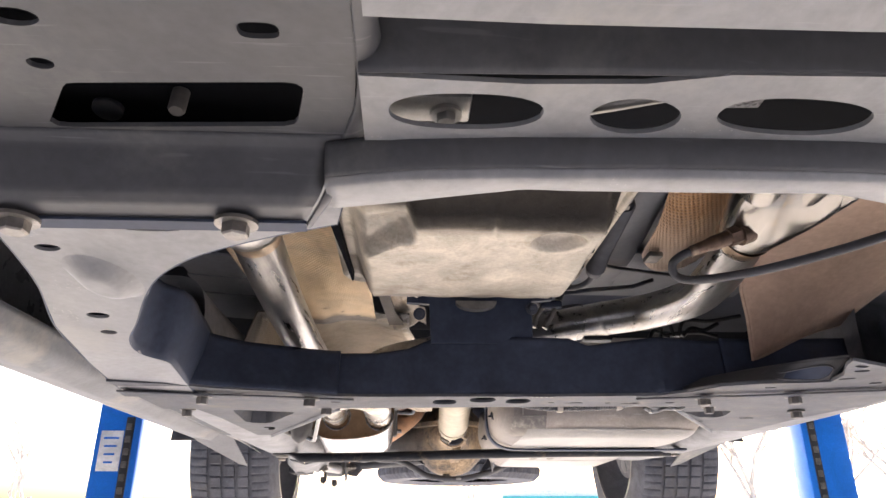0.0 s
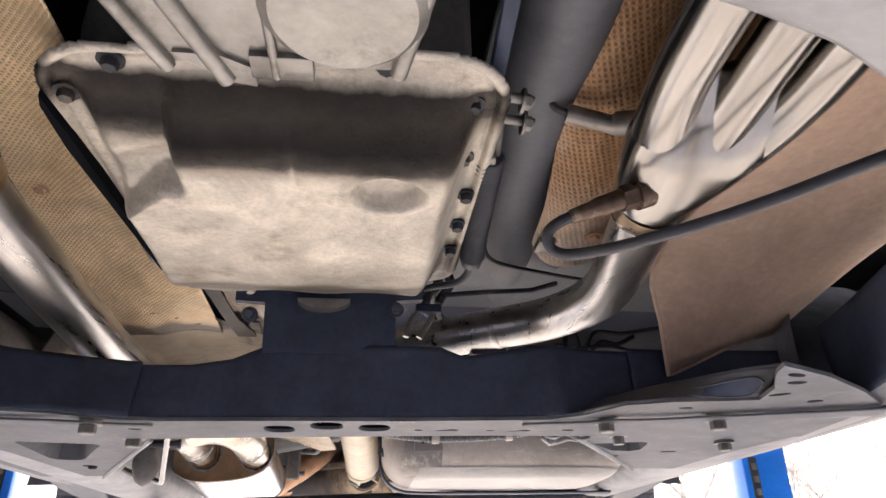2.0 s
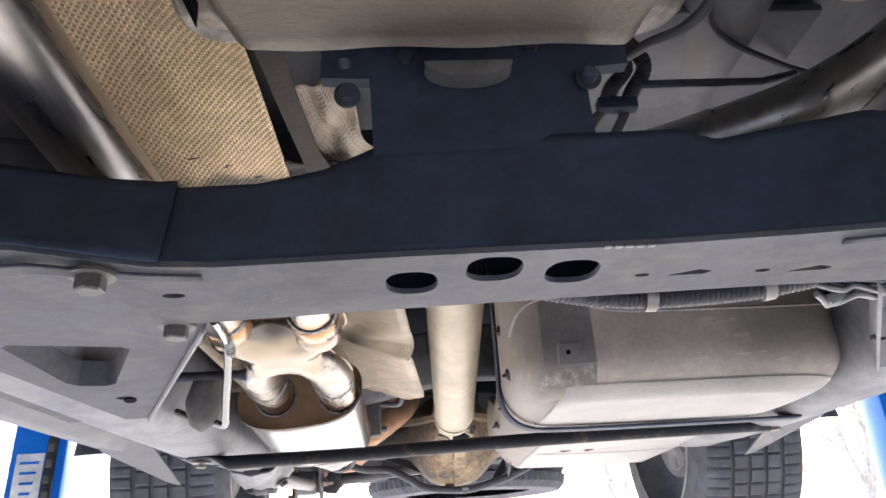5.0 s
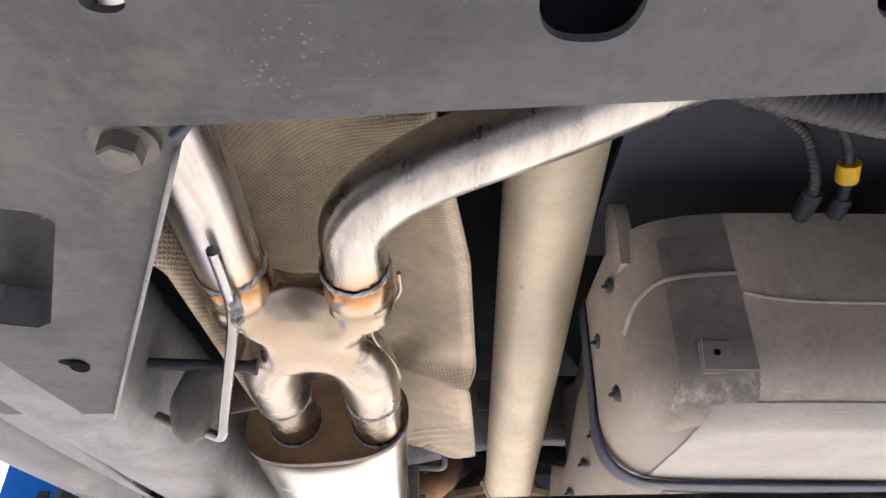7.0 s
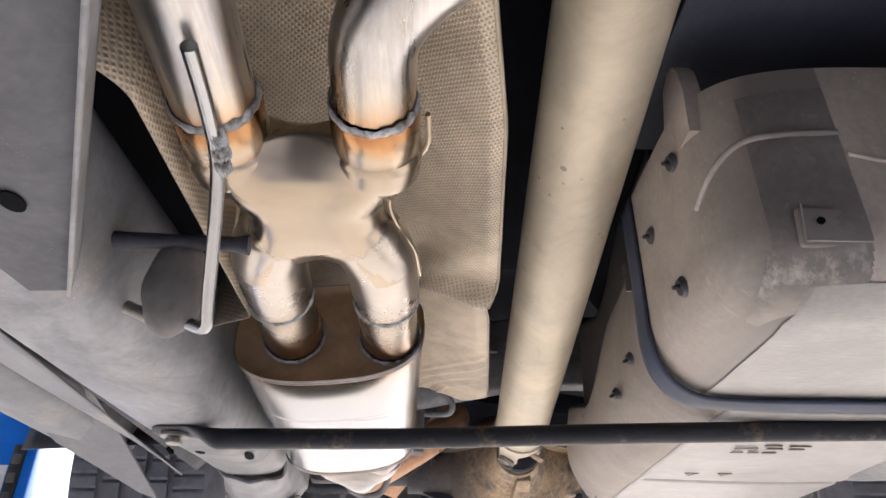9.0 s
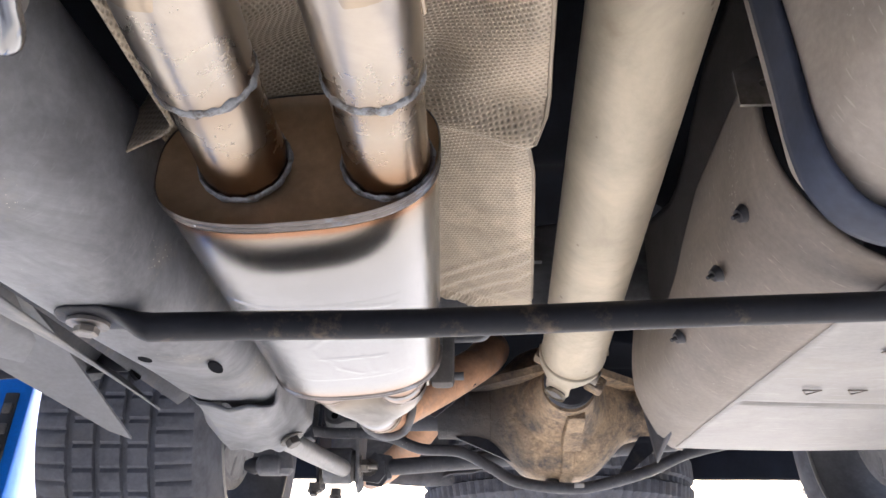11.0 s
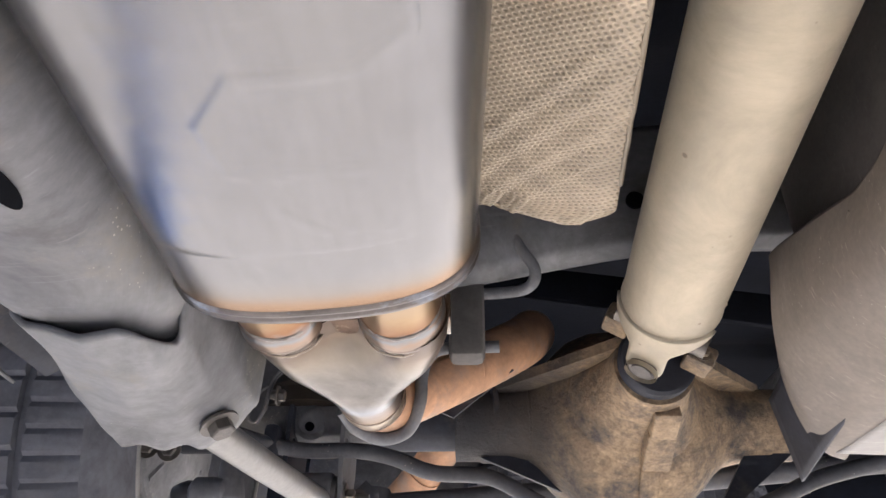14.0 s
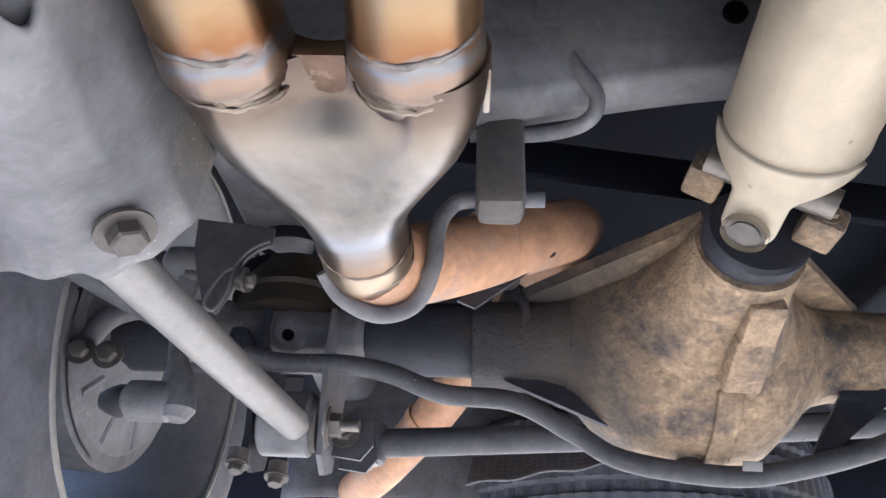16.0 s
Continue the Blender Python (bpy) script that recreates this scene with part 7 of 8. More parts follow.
tube(bm, [(-0.335, 2.635, 2.004), (-0.335, 2.635, 2.026), (-0.335, 2.635, 2.030), (-0.335, 2.635, 2.034), (-0.335, 2.635, 2.070)], [0.072, 0.072, 0.078, 0.066, 0.064], 36, curved=False)
part("spring_seat", bm, M_SCORCH, sp, "scorched round spring seat")
bm = bmesh.new()
tube(bm, [(-0.46, 2.585, 1.992), (-0.50, 2.585, 1.997), (-0.530, 2.585, 1.986), (-0.546, 2.585, 1.962), (-0.550, 2.585, 1.938)], [0.011, 0.012, 0.012, 0.012, 0.014], 14)
part("arched_arm", bm, M_RAIL, sp, "pale arched arm beside the link")
for x, z in ((-0.545, 1.940), (-0.514, 1.936)):
    bm = bmesh.new()
    hexbolt(bm, (x, 2.575, z), (0.2, -1, -0.1), 0.010, 0.014)
    part("arm_bolt", bm, M_BOLTD, sp)
bm = bmesh.new()
tube(bm, [(-0.42, 2.505, 2.0), (-0.35, 2.505, 1.985)], 0.006, 10, curved=False)
part("stud", bm, M_BOLTD, sp)
sk2 = thing("shock_absorber", "grey shock absorber lower eye bolted behind the axle", "shock absorber")
bm = bmesh.new()
tube(bm, [(-0.60, 2.64, 1.985), (-0.55, 2.64, 1.985)], 0.024, 24, curved=False)
part("lower_eye", bm, M_RAIL, sk2)
bm = bmesh.new()
tube(bm, [(-0.575, 2.64, 2.0), (-0.575, 2.62, 2.10), (-0.575, 2.60, 2.22)], 0.024, 20, curved=False)
part("damper_tube", bm, M_RAIL, sk2)
bm = bmesh.new()
hexbolt(bm, (-0.55, 2.64, 1.985), (1, -0.2, 0), 0.012, 0.016)
tube(bm, [(-0.55, 2.64, 1.985), (-0.52, 2.64, 1.985)], 0.007, 10, curved=False)
part("eye_bolt", bm, M_BOLTD, sk2)
tcl = thing("track_bar_mount", "dark clevis with a long bolt at the track bar end", "bracket")
for y in (2.640, 2.690):
    bm = bmesh.new()
    plate(bm, [(-0.272, 1.856), (-0.240, 1.852), (-0.228, 1.868), (-0.232, 1.896), (-0.250, 1.912), (-0.268, 1.894)], [], 0, 0.005)
    bmesh.ops.transform(bm, matrix=Matrix(((1, 0, 0, 0), (0, 0, 1, y), (0, 1, 0, 0), (0, 0, 0, 1))), verts=bm.verts)
    part("clevis_plate", bm, M_BAR, tcl)
bm = bmesh.new()
tube(bm, [(-0.26, 2.640, 1.882), (-0.26, 2.612, 1.882)], 0.006, 10, curved=False)
hexbolt(bm, (-0.26, 2.64, 1.882), (0, -1, 0), 0.011, 0.012)
part("bolt", bm, M_BOLTD, tcl)
cs = thing("coil_spring", "black coil spring above the rear axle", "spring")
bm = bmesh.new()
tube(bm, [(-0.358 + 0.052 * math.cos(a), 2.635 + 0.052 * math.sin(a), 2.038 + 0.16 * a / (8 * math.pi)) for a in np.linspace(0, 8 * math.pi, 130)], 0.007, 8, curved=False)
part("coil", bm, M_UNDER, cs)
sl = thing("stabiliser_link", "grey stabiliser link with ball joints", "link")
bm = bmesh.new()
tube(bm, [(-0.421, 2.515, 2.008), (-0.420, 2.515, 1.96), (-0.408, 2.515, 1.905), (-0.402, 2.515, 1.885), (-0.398, 2.515, 1.856), (-0.398, 2.515, 1.848)], [0.012, 0.009, 0.010, 0.016, 0.018, 0.012], 16, curved=False)
part("link_rod", bm, M_RAIL, sl)
for z in (2.014, 1.864):
    bm = bmesh.new()
    tube(bm, [(-0.445, 2.515, z), (-0.440, 2.512, z), (-0.405, 2.512, z), (-0.400, 2.512, z)], [0.012, 0.019, 0.019, 0.014], 20, curved=False)
    part("ball_housing", bm, M_RAIL, sl)
    bm = bmesh.new()
    tube(bm, [(-0.442, 2.515, z), (-0.452, 2.515, z), (-0.462, 2.515, z), (-0.470, 2.515, z)], [0.013, 0.016, 0.013, 0.009], 18, curved=False)
    part("rubber_boot", bm, M_HOSE, sl)

# rear cross rail above the axle
rc = thing("rear_crossmember", "grey steel cross rail with round holes ahead of the rear axle", "crossmember")


def rail_low(x):
    return 2.028 + 0.062 * sstep(-0.25, 0.18, x)


def crossrail(u, v):
    x = -0.36 + 0.96 * u
    zb = rail_low(x)
    prof = [(2.345, 0.05), (2.335, 0.008), (2.318, 0.0), (2.296, 0.006), (2.285, 0.03), (2.268, 0.10), (2.262, 0.14)]
    y, z = lerp_path(prof, v)
    return (x, y, zb + z)


sheet("rail_body", crossrail, 60, 30, M_RAIL, rc, thick=0.004)
for x, z in ((0.085, 0.045),):
    bm = bmesh.new()
    p = Vector((x, 2.276, rail_low(x) + z))
    tube(bm, [p, p + Vector((0, -0.004, -0.001))], 0.010, 20, curved=False)
    part("hole_plug", bm, M_VOID, rc, "black rubber hole plug")
bm = bmesh.new()
box(bm, (0.05, 2.262, 2.165), (0.024, 0.012, 0.034), 0.003)
part("small_clip", bm, M_RAIL, rc)
bm = bmesh.new()
box(bm, (0.0, 2.50, 2.15), (0.7, 0.012, 0.05), 0.004, Matrix.Rotation(0.15, 4, "Y"))
part("body_rib", bm, M_UNDER, rc)

# ---- wheels ----


def wheel(cx, side):
    ob = new("rear_wheel")
    ob.parent = body
    ob["label"] = "black road tyre on a grey alloy wheel"
    c = Vector((cx, 2.70, 2.0))
    w, ro, ri = 0.285, 0.375, 0.255
    pr = [(-0.5, ri), (-0.52, 0.30), (-0.50, 0.335), (-0.46, 0.362), (-0.40, ro - 0.004)]
    for g in (-0.24, -0.08, 0.08, 0.24):
        pr += [(g - 0.022, ro), (g - 0.018, ro - 0.008), (g + 0.018, ro - 0.008), (g + 0.022, ro)]
    pr += [(0.40, ro - 0.004), (0.46, 0.362), (0.50, 0.335), (0.52, 0.30), (0.5, ri)]
    n = 420
    bm = bmesh.new()
    rings = []
    for k in range(n):
        a = 2 * math.pi * k / n
        ring = []
        for x, r in pr:
            cut = (k % 5 == 0 and abs(x) > 0.26) or (k % 7 == 3 and abs(x) <= 0.26)
            rr = r - (0.0045 if cut and r >= ro - 0.004 else 0)
            ring.append(bm.verts.new(c + Vector((x * w, rr * math.cos(a), rr * math.sin(a)))))
        rings.append(ring)
    for k in range(n):
        a, b = rings[k], rings[(k + 1) % n]
        for i in range(len(pr) - 1):
            bm.faces.new((a[i], a[i + 1], b[i + 1], b[i]))
    part("tyre", bm, M_RUBBER, ob, smooth=30)
    bm = bmesh.new()
    tube(bm, [c + Vector((-0.5 * w, 0, 0)), c + Vector((-0.46 * w, 0, 0)), c + Vector((-0.2 * w, 0, 0)), c + Vector((0.2 * w, 0, 0)), c + Vector((0.46 * w, 0, 0)), c + Vector((0.5 * w, 0, 0))], [0.262, 0.25, 0.235, 0.235, 0.25, 0.262], 64, cap=False, curved=False)
    part("rim", bm, M_CHROME, ob)
    bm = bmesh.new()
    s = -side
    tube(bm, [c + Vector((s * q, 0, 0)) for q in (0.02, 0.078, 0.086, 0.090, 0.085, 0.094, 0.100, 0.112)], [0.150, 0.153, 0.152, 0.145, 0.138, 0.130, 0.080, 0.065], 64, curved=False)
    backing = part("brake_backing", bm, M_RAIL, ob, "grey brake backing plate")
    for k in range(10):
        a = 2 * math.pi * (k + 0.3) / 10
        v0 = Vector((0, math.cos(a), math.sin(a)))
        bm = bmesh.new()
        tube(bm, [c + Vector((s * 0.095, 0, 0)) + v0 * 0.090, c + Vector((s * 0.091, 0, 0)) + v0 * 0.128], 0.006, 8, curved=False)
        part("rib", bm, M_RAIL, backing)
    bm = bmesh.new()
    q = c + Vector((s * 0.5 * w, 0, 0))
    ring = [q + Vector((0, 0.258 * math.cos(2 * math.pi * k / 64), 0.258 * math.sin(2 * math.pi * k / 64))) for k in range(65)]
    tube(bm, ring, 0.004, 6, curved=False)
    part("rim_lip", bm, M_ROD, ob)
    return ob


wheel(CX - 0.775, -1)
wheel(CX + 0.775, 1)
sw = thing("spare_wheel", "black spare tyre slung flat under the tail", "wheel")
bm = bmesh.new()
c = Vector((CX + 0.075, 3.42, 1.98))
pr = [(-0.09, 0.24), (-0.105, 0.29), (-0.10, 0.345), (-0.08, 0.366), (-0.05, 0.372), (-0.045, 0.364), (-0.03, 0.364), (-0.025, 0.374), (0.025, 0.374), (0.03, 0.364), (0.045, 0.364), (0.05, 0.372), (0.08, 0.366), (0.10, 0.345), (0.105, 0.29), (0.09, 0.24)]
rings = []
n = 258
for k in range(n):
    a = 2 * math.pi * k / n
    rings.append([bm.verts.new(c + Vector(((r - (0.006 if k % 3 == 0 and r > 0.36 else 0)) * math.cos(a), (r - (0.006 if k % 3 == 0 and r > 0.36 else 0)) * math.sin(a), z))) for z, r in [(a * 1.05, b * 1.07) for a, b in pr]])
for k in range(n):
    a, b = rings[k], rings[(k + 1) % n]
    for i in range(len(pr) - 1):
        bm.faces.new((a[i], a[i + 1], b[i + 1], b[i]))
part("tyre", bm, M_RUBBER, sw, smooth=30)
bm = bmesh.new()
tube(bm, [c + Vector((0, 0, -0.06)), c + Vector((0, 0, 0.08))], 0.245, 48, curved=False)
part("rim", bm, M_BLACK, sw)

ssh = thing("tail_heat_shield", "grey embossed foil heat shield ahead of the spare tyre", "heat shield")
sheet("shield_foil", lambda u, v: (-0.125 + 0.27 * u + 0.01 * v, 3.0 + 0.05 * v, 1.920 + 0.050 * u + 0.055 * v + 0.003 * math.sin(u * 17) * (1 - v)), 60, 20, M_SPAREFOIL, ssh, thick=0.002)
bm = bmesh.new()
tube(bm, [(-0.125 + 0.27 * u, 3.0, 1.920 + 0.050 * u + 0.003 * math.sin(u * 17)) for u in np.linspace(0, 1, 30)], 0.0022, 6, curved=False)
part("rolled_edge", bm, M_RAIL, ssh)
sheet("tail_floor_panel", lambda u, v: (-0.46 + 0.72 * u, 3.18 + 0.06 * v * v, 1.928 + 0.33 * v + 0.006 * math.sin(u * 12)), 30, 16, M_RAIL, body, "blue-grey panel under the tail", thick=0.004)

# ---- cross tube under the muffler ----
bt = thing("cross_tube", "black steel cross tube flattened and bolted at its ends", "brace bar")
bm = bmesh.new()
tube(bm, [(-0.318, 1.738, 1.838), (-0.25, 1.738, 1.839), (-0.10, 1.740, 1.8415), (0.15, 1.733, 1.848), (0.40, 1.722, 1.851), (0.58, 1.714, 1.852), (0.62, 1.712, 1.853)], [0.0118, 0.0117, 0.0116, 0.0116, 0.0116, 0.0118, 0.013], 24, steps=6)
part("tube", bm, M_TUBE, bt)


def tab(side, x0, x1, yc, z0, z1):
    """The tube's end pressed flat, with a rounded tip."""
    def g(u, v):
        a = 2 * math.pi * u
        k = sstep(0.0, 0.45, v)
        tip = math.sqrt(max(0.0, 1 - ((v - 0.72) / 0.28) ** 2)) if v > 0.72 else 1.0
        wy, wz = (0.0118 + 0.0125 * k) * tip + 0.0002, (0.0118 - 0.0078 * k) * (0.4 + 0.6 * tip)
        return (x0 + (x1 - x0) * v, yc + wy * math.cos(a), z0 + (z1 - z0) * k + wz * math.sin(a))
    sheet("flattened_end", g, 32, 40, M_TUBE, bt, "flattened bolted end", thick=0, smooth=70)


tab(-1, -0.316, -0.392, 1.737, 1.838, 1.846)
tab(1, 0.585, 0.655, 1.713, 1.852, 1.856)
for x, yb, z in ((-0.366, 1.736, 1.842), (0.632, 1.713, 1.852)):
    bm = bmesh.new()
    tube(bm, [(x, yb, z), (x, yb, z - 0.003)], 0.016, 28, curved=False)
    hexbolt(bm, (x, yb, z - 0.003), (0, 0, -1), 0.0095, 0.008, False)
    part("end_bolt", bm, M_BOLT, bt, "hex bolt on a round washer")

# ---- fuel tank ----
ft = thing("fuel_tank", "dusty dark plastic fuel tank with a scuffed lower corner", "fuel tank")


def tank(x0, x1, y0, y1, z0, z1, rb, lean):
    """A rounded tank half: section through y, closed at both ends."""
    def g(u, v):
        a = math.pi * 2 * u
        px, py = math.copysign(abs(math.cos(a)) ** 0.42, math.cos(a)), math.copysign(abs(math.sin(a)) ** 0.42, math.sin(a))
        if v < 0.35:
            s = math.sin(v / 0.35 * math.pi / 2) ** 0.5
            z = z0 + (1 - math.cos(v / 0.35 * math.pi / 2)) * rb
            k = 1 - (1 - s) * 1.0
        else:
            k = 1.0
            z = z0 + rb + (z1 - z0 - rb) * (v - 0.35) / 0.65
        cx, cy = (x0 + x1) / 2, (y0 + y1) / 2
        hx, hy = (x1 - x0) / 2, (y1 - y0) / 2
        inset = rb * (1 - (math.sin(min(1, v / 0.35) * math.pi / 2)))
        kk = 0.0 if v == 0 else 1.0
        return (cx + px * (hx - inset) * kk, cy + py * (hy - inset) * kk + lean * (z - z0), z)
    return g


T_F = tank(0.136, 0.60, 1.362, 1.665, 1.852, 2.058, 0.06, 0.0)
sheet("tank_front_half", T_F, 120, 60, M_TANKF, ft, thick=0, smooth=80)


def tank_skin(name, off, cond, material, label=""):
    """A band of the tank's own surface, laid a hair outside it."""
    def g(u, v):
        x, y, z = T_F(u, v)
        return (0.368 + (x - 0.368) * (1 + off * 4), 1.5135 + (y - 1.5135) * (1 + off * 8), z - off)
    return sheet(name, g, 700, 200, material, ft, label, thick=0, smooth=80, keep=lambda u, v: cond(*T_F(u, v)))


tank_skin("scuffed_corner", 0.0010, lambda x, y, z: 0.168 < x < 0.2375 and y < 1.44 and 1.857 < z < 1.893, M_SCUFF, "pale scraped corner")
tank_skin("worn_patch", 0.0009, lambda x, y, z: 0.172 < x < 0.2375 and y < 1.44 and 1.893 <= z < 2.035, M_TANKD, "dark grimy patch on the front")
tank_skin("pale_bottom", 0.0012, lambda x, y, z: z < 1.8675 and x > 0.192 + 0.25 * max(0.0, 1.43 - y), M_TANKLOW, "pale scuffed bottom")
bm = bmesh.new()
tube(bm, [(0.134, 1.41, 1.945), (0.138, 1.378, 1.960), (0.155, 1.362, 1.974), (0.185, 1.361, 1.983), (0.236, 1.363, 1.989)], 0.0026, 10)
part("moulded_ridge", bm, M_TANKF, ft)
bm = bmesh.new()
tube(bm, [(0.238, 1.362, 1.967), (0.27, 1.3615, 1.960), (0.34, 1.362, 1.957), (0.58, 1.363, 1.957)], 0.0018, 10)
part("moulded_ridge", bm, M_TANKF, ft)
bm = bmesh.new()
box(bm, (0.212, 1.3700, 1.9045), (0.050, 0.007, 0.031), 0.003, Matrix.Rotation(0.16, 4, "X"))
part("moulded_pad", bm, M_TANKF, ft)
# Small black disc paints the shade of the pad's drain hole.
bm = bmesh.new()
tube(bm, [(0.201, 1.3632, 1.906), (0.201, 1.3614, 1.906)], 0.003, 10, curved=False)
part("drain_hole", bm, M_VOID, ft)
bm = bmesh.new()
tube(bm, [(0.1885, 1.3602, 1.919), (0.1875, 1.3646, 1.8905), (0.236, 1.3646, 1.8905)], 0.0007, 6, curved=False)
part("worn_edge", bm, M_TANKLOW, ft)
bm = bmesh.new()
plate(bm, [(1.402, 2.02), (1.398, 2.060), (1.402, 2.088), (1.410, 2.101), (1.422, 2.104), (1.438, 2.095), (1.452, 2.06), (1.47, 2.02)], [], 0, 0.016)
bmesh.ops.transform(bm, matrix=Matrix(((0, 0, 1, 0.139), (1, 0, 0, 0), (0, 1, 0, 0), (0, 0, 0, 1))), verts=bm.verts)
part("top_ear", bm, M_TANKF, ft)
for y, z in ((1.443, 2.016), (1.47, 1.905), (1.52, 1.985)):
    bm = bmesh.new()
    tube(bm, [(0.137, y, z), (0.133, y, z - 0.001)], [0.010, 0.007], 14, curved=False)
    tube(bm, [(0.134, y, z), (0.127, y - 0.002, z - 0.002)], [0.003, 0.002], 8, curved=False)
    part("push_rivet", bm, M_HOSE, ft)
STRAP = curve_at([(0.1345, 1.560, 2.06), (0.1345, 1.560, 1.95), (0.1345, 1.562, 1.90), (0.145, 1.570, 1.868), (0.175, 1.585, 1.850), (0.23, 1.594, 1.846), (0.40, 1.597, 1.846), (0.62, 1.597, 1.847)])
sheet("strap", lambda u, v: (STRAP(u)[0], STRAP(u)[1] + 0.032 * v, STRAP(u)[2] - 0.0015 * math.sin(math.pi * v)), 90, 6, M_BLACK, ft, "black steel tank strap", thick=0.003)

tsd = thing("rear_tank", "dusty brown-grey plastic tank shield with push rivets and pale bottom", "tank shield")
SECT = [(0.000, 0.0), (-0.005, 0.22), (-0.006, 0.42), (0.000, 0.60), (0.016, 0.77), (0.036, 0.90), (0.056, 0.975), (0.075, 1.0)]
face_at = curve_at([(x, 0, f) for x, f in SECT])


def ledge(y):
    """Height of the step along the shield's side."""
    return float(np.interp(y, [1.69, 1.86, 1.93, 1.975, 2.03, 2.067, 2.14, 2.209, 2.30], [2.06, 2.04, 2.012, 1.990, 1.976, 1.976, 1.999, 2.018, 2.03]))


def tank2(u, v):
    y = 1.69 + (0.575 + 0.105 * u ** 2) * v
    x, _, f = face_at(u)
    e = sstep(0.92, 1.0, v)
    zt = ledge(y)
    return (0.180 + x + 0.012 * v ** 2 + e * 0.022 * (1 - 0.4 * u), y, zt + (1.866 - zt) * f)


def tank_top(u, v):
    y = 1.69 + 0.575 * v
    zt = ledge(y)
    x0 = 0.180 + 0.012 * v ** 2 + 0.022 * sstep(0.92, 1.0, v)
    pr = [(0.0, 0.0), (0.006, 0.005), (0.022, 0.007), (0.030, 0.012), (0.031, 0.04), (0.033, 0.10), (0.036, 0.17)]
    dx, dz = lerp_path(pr, u)
    return (x0 + dx, y, zt + dz)


sheet("sloping_side", tank2, 70, 90, M_TANK, tsd, thick=0.004, smooth=80)
sheet("stepped_top", tank_top, 40, 90, M_TANKTOP, tsd, "grey upper wall above a moulded step", thick=0.003, smooth=50)
sheet("pale_bottom", lambda u, v: (0.252 + 0.012 * v ** 2 + 0.33 * u, 1.69 + 0.68 * v + 0.01 * u * v, 1.8655 - 0.003 * math.sin(3.1 * u) + 0.006 * sstep(0.012, 0.004, abs(v - 0.555 - 0.01 * u)) * sstep(0.02, 0.05, u) + 0.010 * sstep(0.96, 1, v)), 40, 120, M_TANKLOW, tsd, "pale scuffed bottom", thick=0.004)
sheet("front_face", lambda u, v: (0.19 + 0.42 * u, 1.69 - 0.01 * math.sin(3.1 * u), 1.868 + 0.2 * v + 0.09 * (1 - u) ** 3 * (1 - v)), 20, 12, M_TANK, tsd, thick=0.003)
sheet("inner_flange", lambda u, v: (0.214 + 0.012 * u + 0.02 * v, 2.10 + 0.30 * v, 1.99 - 0.05 * v - 0.09 * u), 10, 24, M_AXLE, tsd, "dark inner flange at the rear end", thick=0.003)
bm = bmesh.new()
tube(bm, [(0.187, 2.205, 1.955), (0.1815, 2.12, 1.945), (0.181, 2.075, 1.965)], 0.0016, 8)
part("moulded_ridge", bm, M_TANK, tsd)
for x, y, z in ((0.172, 1.76, 1.95), (0.172, 1.84, 1.93), (0.174, 1.983, 1.918), (0.197, 1.94, 2.005), (0.236, 2.32, 1.90)):
    bm = bmesh.new()
    tube(bm, [(x + 0.004, y, z), (x - 0.002, y, z - 0.003)], [0.009, 0.006], 14, curved=False)
    tube(bm, [(x - 0.001, y, z - 0.002), (x - 0.008, y - 0.002, z - 0.006)], [0.003, 0.002], 8, curved=False)
    part("push_rivet", bm, M_HOSE, tsd)
bm = bmesh.new()
plate(bm, [(0.0, 0.0), (0.05, 0.0), (0.055, 0.03), (0.02, 0.05), (0.0, 0.035)], [ellipse(0.025, 0.022, 0.006, 0.005)], 0, 0.003)
bmesh.ops.transform(bm, matrix=Matrix(((1, 0, 0, 0.155), (0, 0, 1, 1.68), (0, 1, 0, 2.005), (0, 0, 0, 1))), verts=bm.verts)
part("metal_tab", bm, M_ALU, tsd, "bare metal tab with a hole")

for k, (dx, dy, w) in enumerate(((0, 0, 0.016), (0.022, 0.0, 0.014), (0.044, 0.002, 0.018), (0.004, -0.022, 0.03), (0.042, -0.020, 0.022), (0.072, -0.018, 0.02), (0.07, -0.034, 0.028), (0.034, -0.036, 0.022))):
    bm = bmesh.new()
    box(bm, (0.3330 + dx, 1.8660 + dy, 1.8592), (w, 0.005, 0.0016), 0.0006)
    part("lettering_bar", bm, M_TANK, tsd)
for dx in (0.0, 0.05):
    bm = bmesh.new()
    tube(bm, [(0.3080 + dx, 1.9970, 1.8588), (0.3080 + 0.02 + dx, 1.9970, 1.8588), (0.3080 + 0.01 + dx, 1.9970 + 0.017, 1.8588), (0.3080 + dx, 1.9970, 1.8588)], 0.001, 6, curved=False)
    part("triangle_mark", bm, M_TANK, tsd)

fl = thing("fuel_hose", "black ribbed fuel hoses with a yellow tag above the tank", "hose")
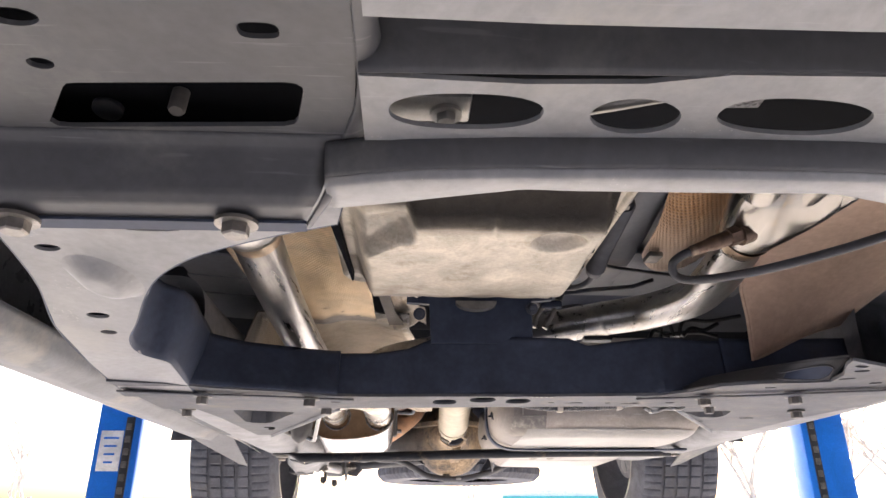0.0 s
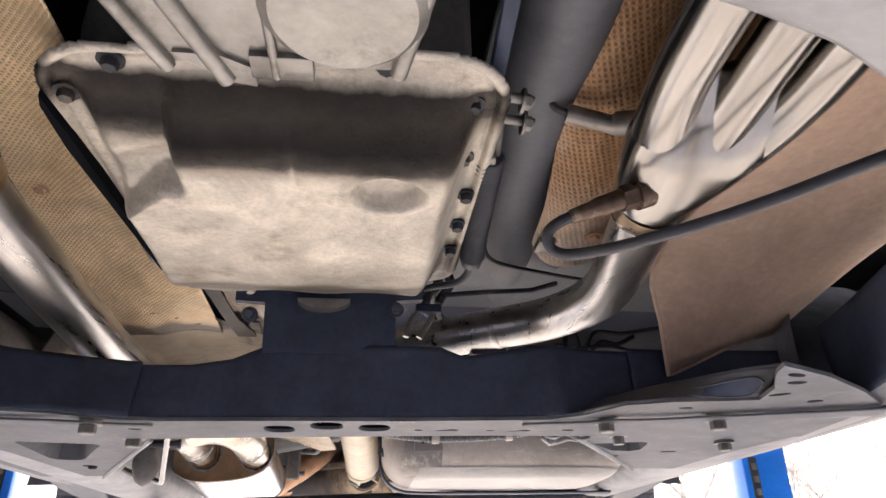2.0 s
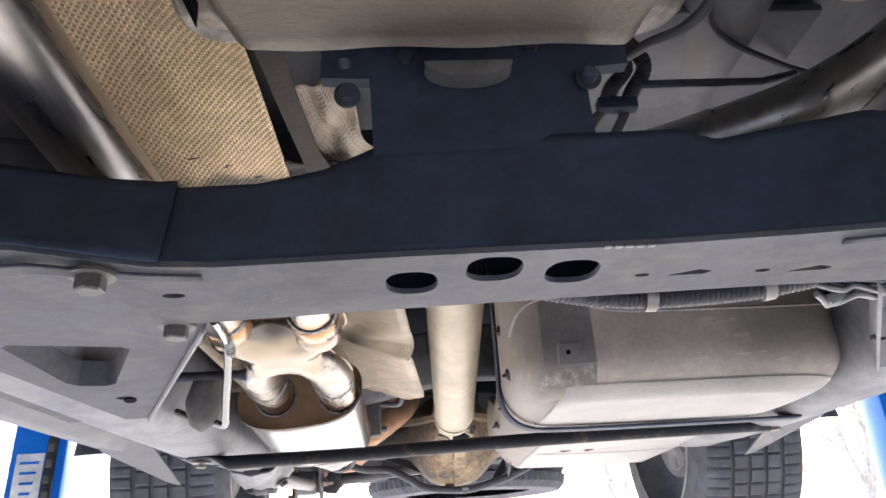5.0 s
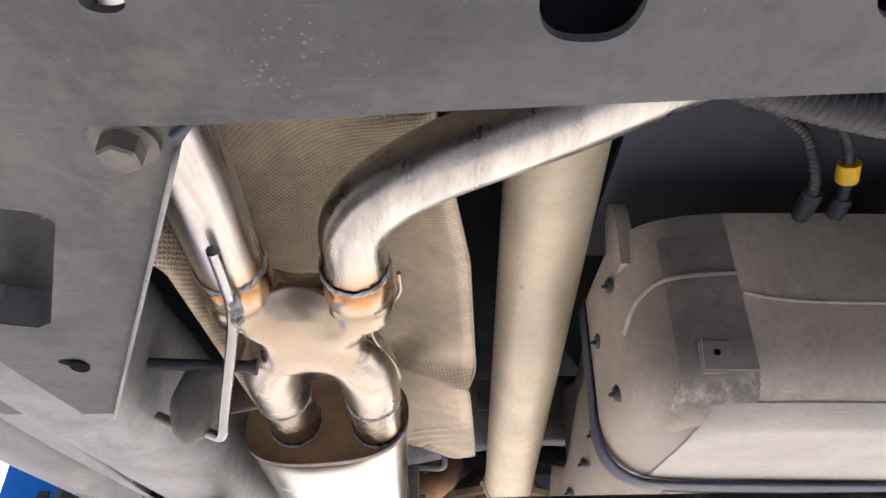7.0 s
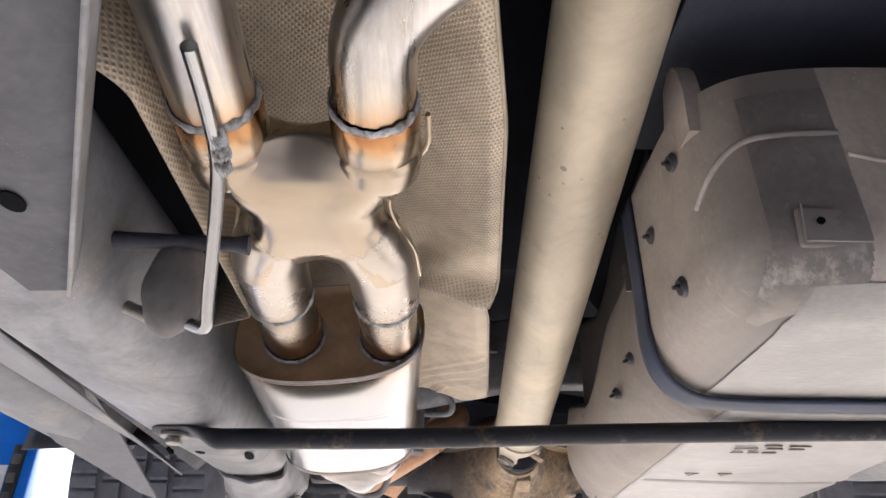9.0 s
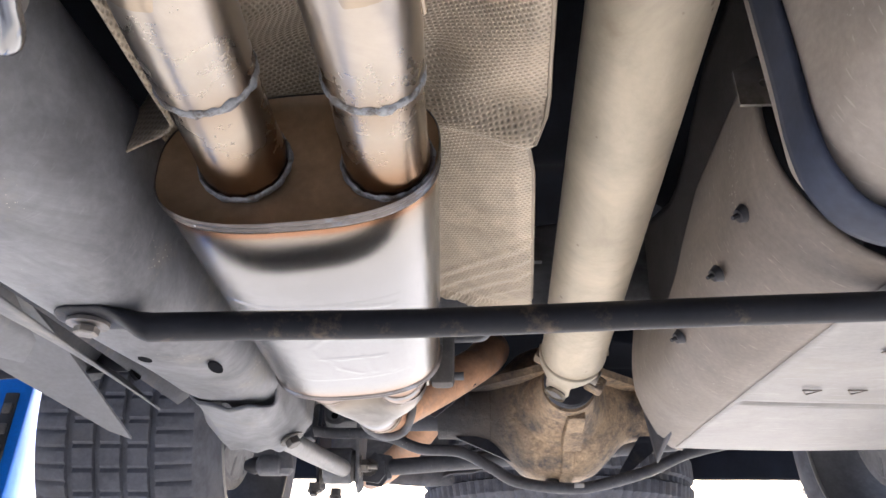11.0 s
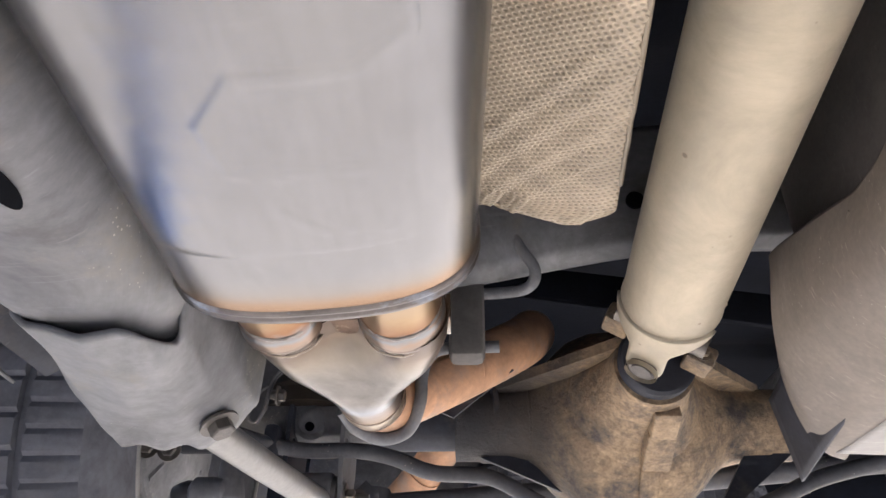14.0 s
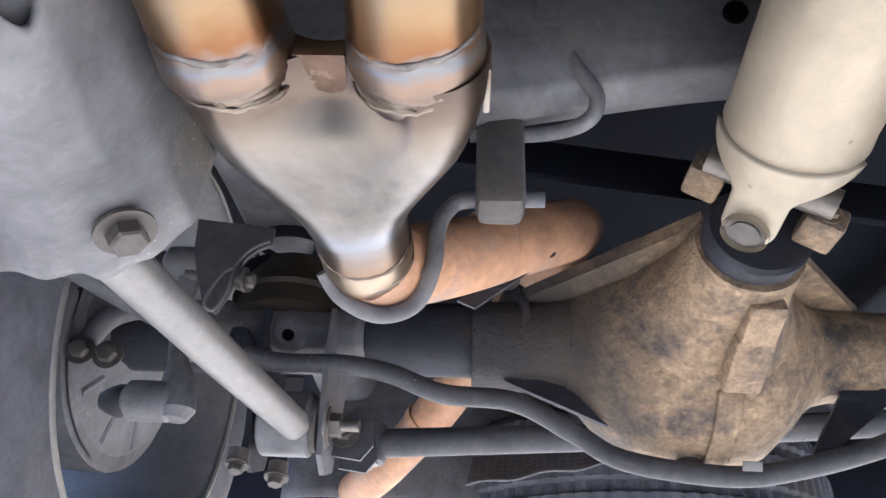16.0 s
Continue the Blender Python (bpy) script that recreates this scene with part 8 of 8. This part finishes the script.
for pts in ([(0.17, 1.10, 2.10), (0.199, 1.20, 2.080), (0.241, 1.24, 2.087), (0.285, 1.27, 2.080), (0.308, 1.31, 2.064), (0.317, 1.34, 2.060)], [(0.19, 1.10, 2.09), (0.224, 1.20, 2.074), (0.296, 1.25, 2.093), (0.329, 1.28, 2.084), (0.341, 1.31, 2.069), (0.352, 1.35, 2.062)]):
    f = curve_at(pts)
    bm = bmesh.new()
    tube(bm, [f(i / 110) for i in range(111)], [0.0046 + 0.0011 * (i % 2) for i in range(111)], 12, curved=False)
    part("sleeve", bm, M_HOSE, fl)
    bm = bmesh.new()
    e = Vector(f(1.0))
    tube(bm, [e + Vector((-0.001, -0.008, 0.002)), e, e + Vector((-0.002, 0.014, -0.004)), e + Vector((-0.004, 0.03, -0.01))], [0.0085, 0.0098, 0.0095, 0.006], 16, curved=False)
    part("end_fitting", bm, M_AXLE, fl)
bm = bmesh.new()
tube(bm, [(0.3385, 1.300, 2.0735), (0.343, 1.318, 2.0665)], 0.0105, 12, curved=False)
part("tag", bm, M_YELLOW, fl, "yellow tag")

# ---- mud flap and liners ahead of the wheels ----


def flap(side):
    ob = thing("splash_flap", "grey plastic splash flap ahead of the rear tyre", "flap", "splash flaps")
    X = lambda x: x if side < 0 else 2 * CX - x
    bm = bmesh.new()
    plate(bm, [(X(-0.72), 1.90), (X(-0.585), 1.93), (X(-0.572), 2.03), (X(-0.56), 2.245), (X(-0.585), 2.225), (X(-0.68), 2.08)], [], lambda x, y: 1.857 + 0.36 * (2.24 - y), 0.004)
    part("flap_sheet", bm, M_ROCKER, ob)
    sheet("liner", lambda u, v: (X(-0.80 + 0.32 * u), 2.20 + 0.05 * v - 0.06 * u, 1.93 + 0.22 * v), 16, 10, M_AXLE, ob, "dark wheel arch liner")
    return ob


flap(-1)
flap(1)

# ---- lift posts ----


def post(x, y, w, h):
    ob = thing("lift_post", "blue painted steel lift column", "lift column", "lift columns")
    bm = bmesh.new()
    s = -1 if x < 0 else 1
    box(bm, (x + s * w / 2, y, h / 2), (w, 0.13, h), 0.01)
    part("column", bm, M_BLUE, ob)
    bm = bmesh.new()
    box(bm, (x + s * 0.045, y - 0.068, h / 2 - 0.05), (0.035, 0.008, h - 0.1), 0.004)
    part("carriage_slot", bm, M_DARKSLOT, ob)
    for k in range(30):
        bm = bmesh.new()
        box(bm, (x + s * 0.045, y - 0.074, h - 0.14 - 0.05 * k), (0.022, 0.008, 0.026), 0.003)
        part("lock_tooth", bm, M_BOLTD, ob)
    bm = bmesh.new()
    box(bm, (x + s * w / 2, y, 0.01), (0.36, 0.36, 0.02), 0.004)
    part("base_plate", bm, M_DUSK, ob)
    if s > 0:
        return ob
    bm = bmesh.new()
    box(bm, (x + s * w * 0.62, y - 0.066, h - 0.235), (w * 0.5, 0.003, 0.16), 0.001)
    part("sticker", bm, M_WHITE, ob, "white sticker with plain blue bars")
    for k in range(4):
        bm = bmesh.new()
        box(bm, (x + s * w * 0.62, y - 0.069, h - 0.185 - 0.032 * k), (w * (0.34 - 0.05 * k), 0.002, 0.008), 0.0005)
        part("sticker_bar", bm, M_BLUE, ob)
    return ob


post(1.69, 3.0, 0.20, 2.22)
post(-1.15, 2.95, 0.18, 2.2)

# ---- far trees ----


def tree(x, y, h, seed):
    ob = thing("bare_tree", "leafless tree in pale winter light", "tree", "bare trees")
    rnd = random.Random(seed)
    bm = bmesh.new()
    twigs = bmesh.new()

    def grow(p, d, ln, r, depth):
        mid = p + d * ln * 0.5 + Vector((rnd.uniform(-1, 1), rnd.uniform(-1, 1), rnd.uniform(-0.5, 0.5))) * ln * 0.06
        e = p + d * ln + Vector((rnd.uniform(-1, 1), rnd.uniform(-1, 1), 0)) * ln * 0.08
        tube(bm if depth < 2 else twigs, [p, mid, e], [r, r * 0.85, r * 0.65], 7 if depth < 2 else 4, cap=False, curved=False)
        if depth >= 5:
            return
        for k in range(3 if depth < 4 else 2):
            nd = (d + Vector((rnd.uniform(-1, 1), rnd.uniform(-1, 1), rnd.uniform(-0.15, 0.7))) * 0.75).normalized()
            s = rnd.uniform(0.45, 1.0)
            grow(p + (e - p) * s, nd, ln * rnd.uniform(0.6, 0.8), r * 0.55, depth + 1)
    grow(Vector((x, y, 0)), Vector((0, 0, 1)), h * 0.33, h * 0.015, 0)
    part("trunk", bm, M_BARK, ob)
    tagged(part("branchwork", twigs, M_BARK, ob), kind="stuff")
    return ob


for k, (x, y, h) in enumerate(((11, 22, 9), (15, 24, 10), (19, 26, 10), (8.5, 30, 9), (-13, 26, 8), (-18, 30, 9), (23, 27, 11), (4, 40, 8))):
    tree(x, y, h, 40 + k)


# ---- low building far off ----
lb = thing("distant_building", "low pale building with a teal band far across the yard", "building")
bm = bmesh.new()
box(bm, (12.5, 62, 2.2), (9.0, 6.0, 4.4), 0.05)
part("wall", bm, M_WHITE, lb)
bm = bmesh.new()
box(bm, (12.5, 58.9, 3.4), (9.1, 0.3, 0.9), 0.03)
part("teal_band", bm, M_TEAL, lb, "teal sign band")
for k in range(4):
    bm = bmesh.new()
    box(bm, (9.2 + 2.2 * k, 58.95, 1.7), (1.3, 0.14, 1.5), 0.03)
    part("window", bm, M_DUSK, lb)
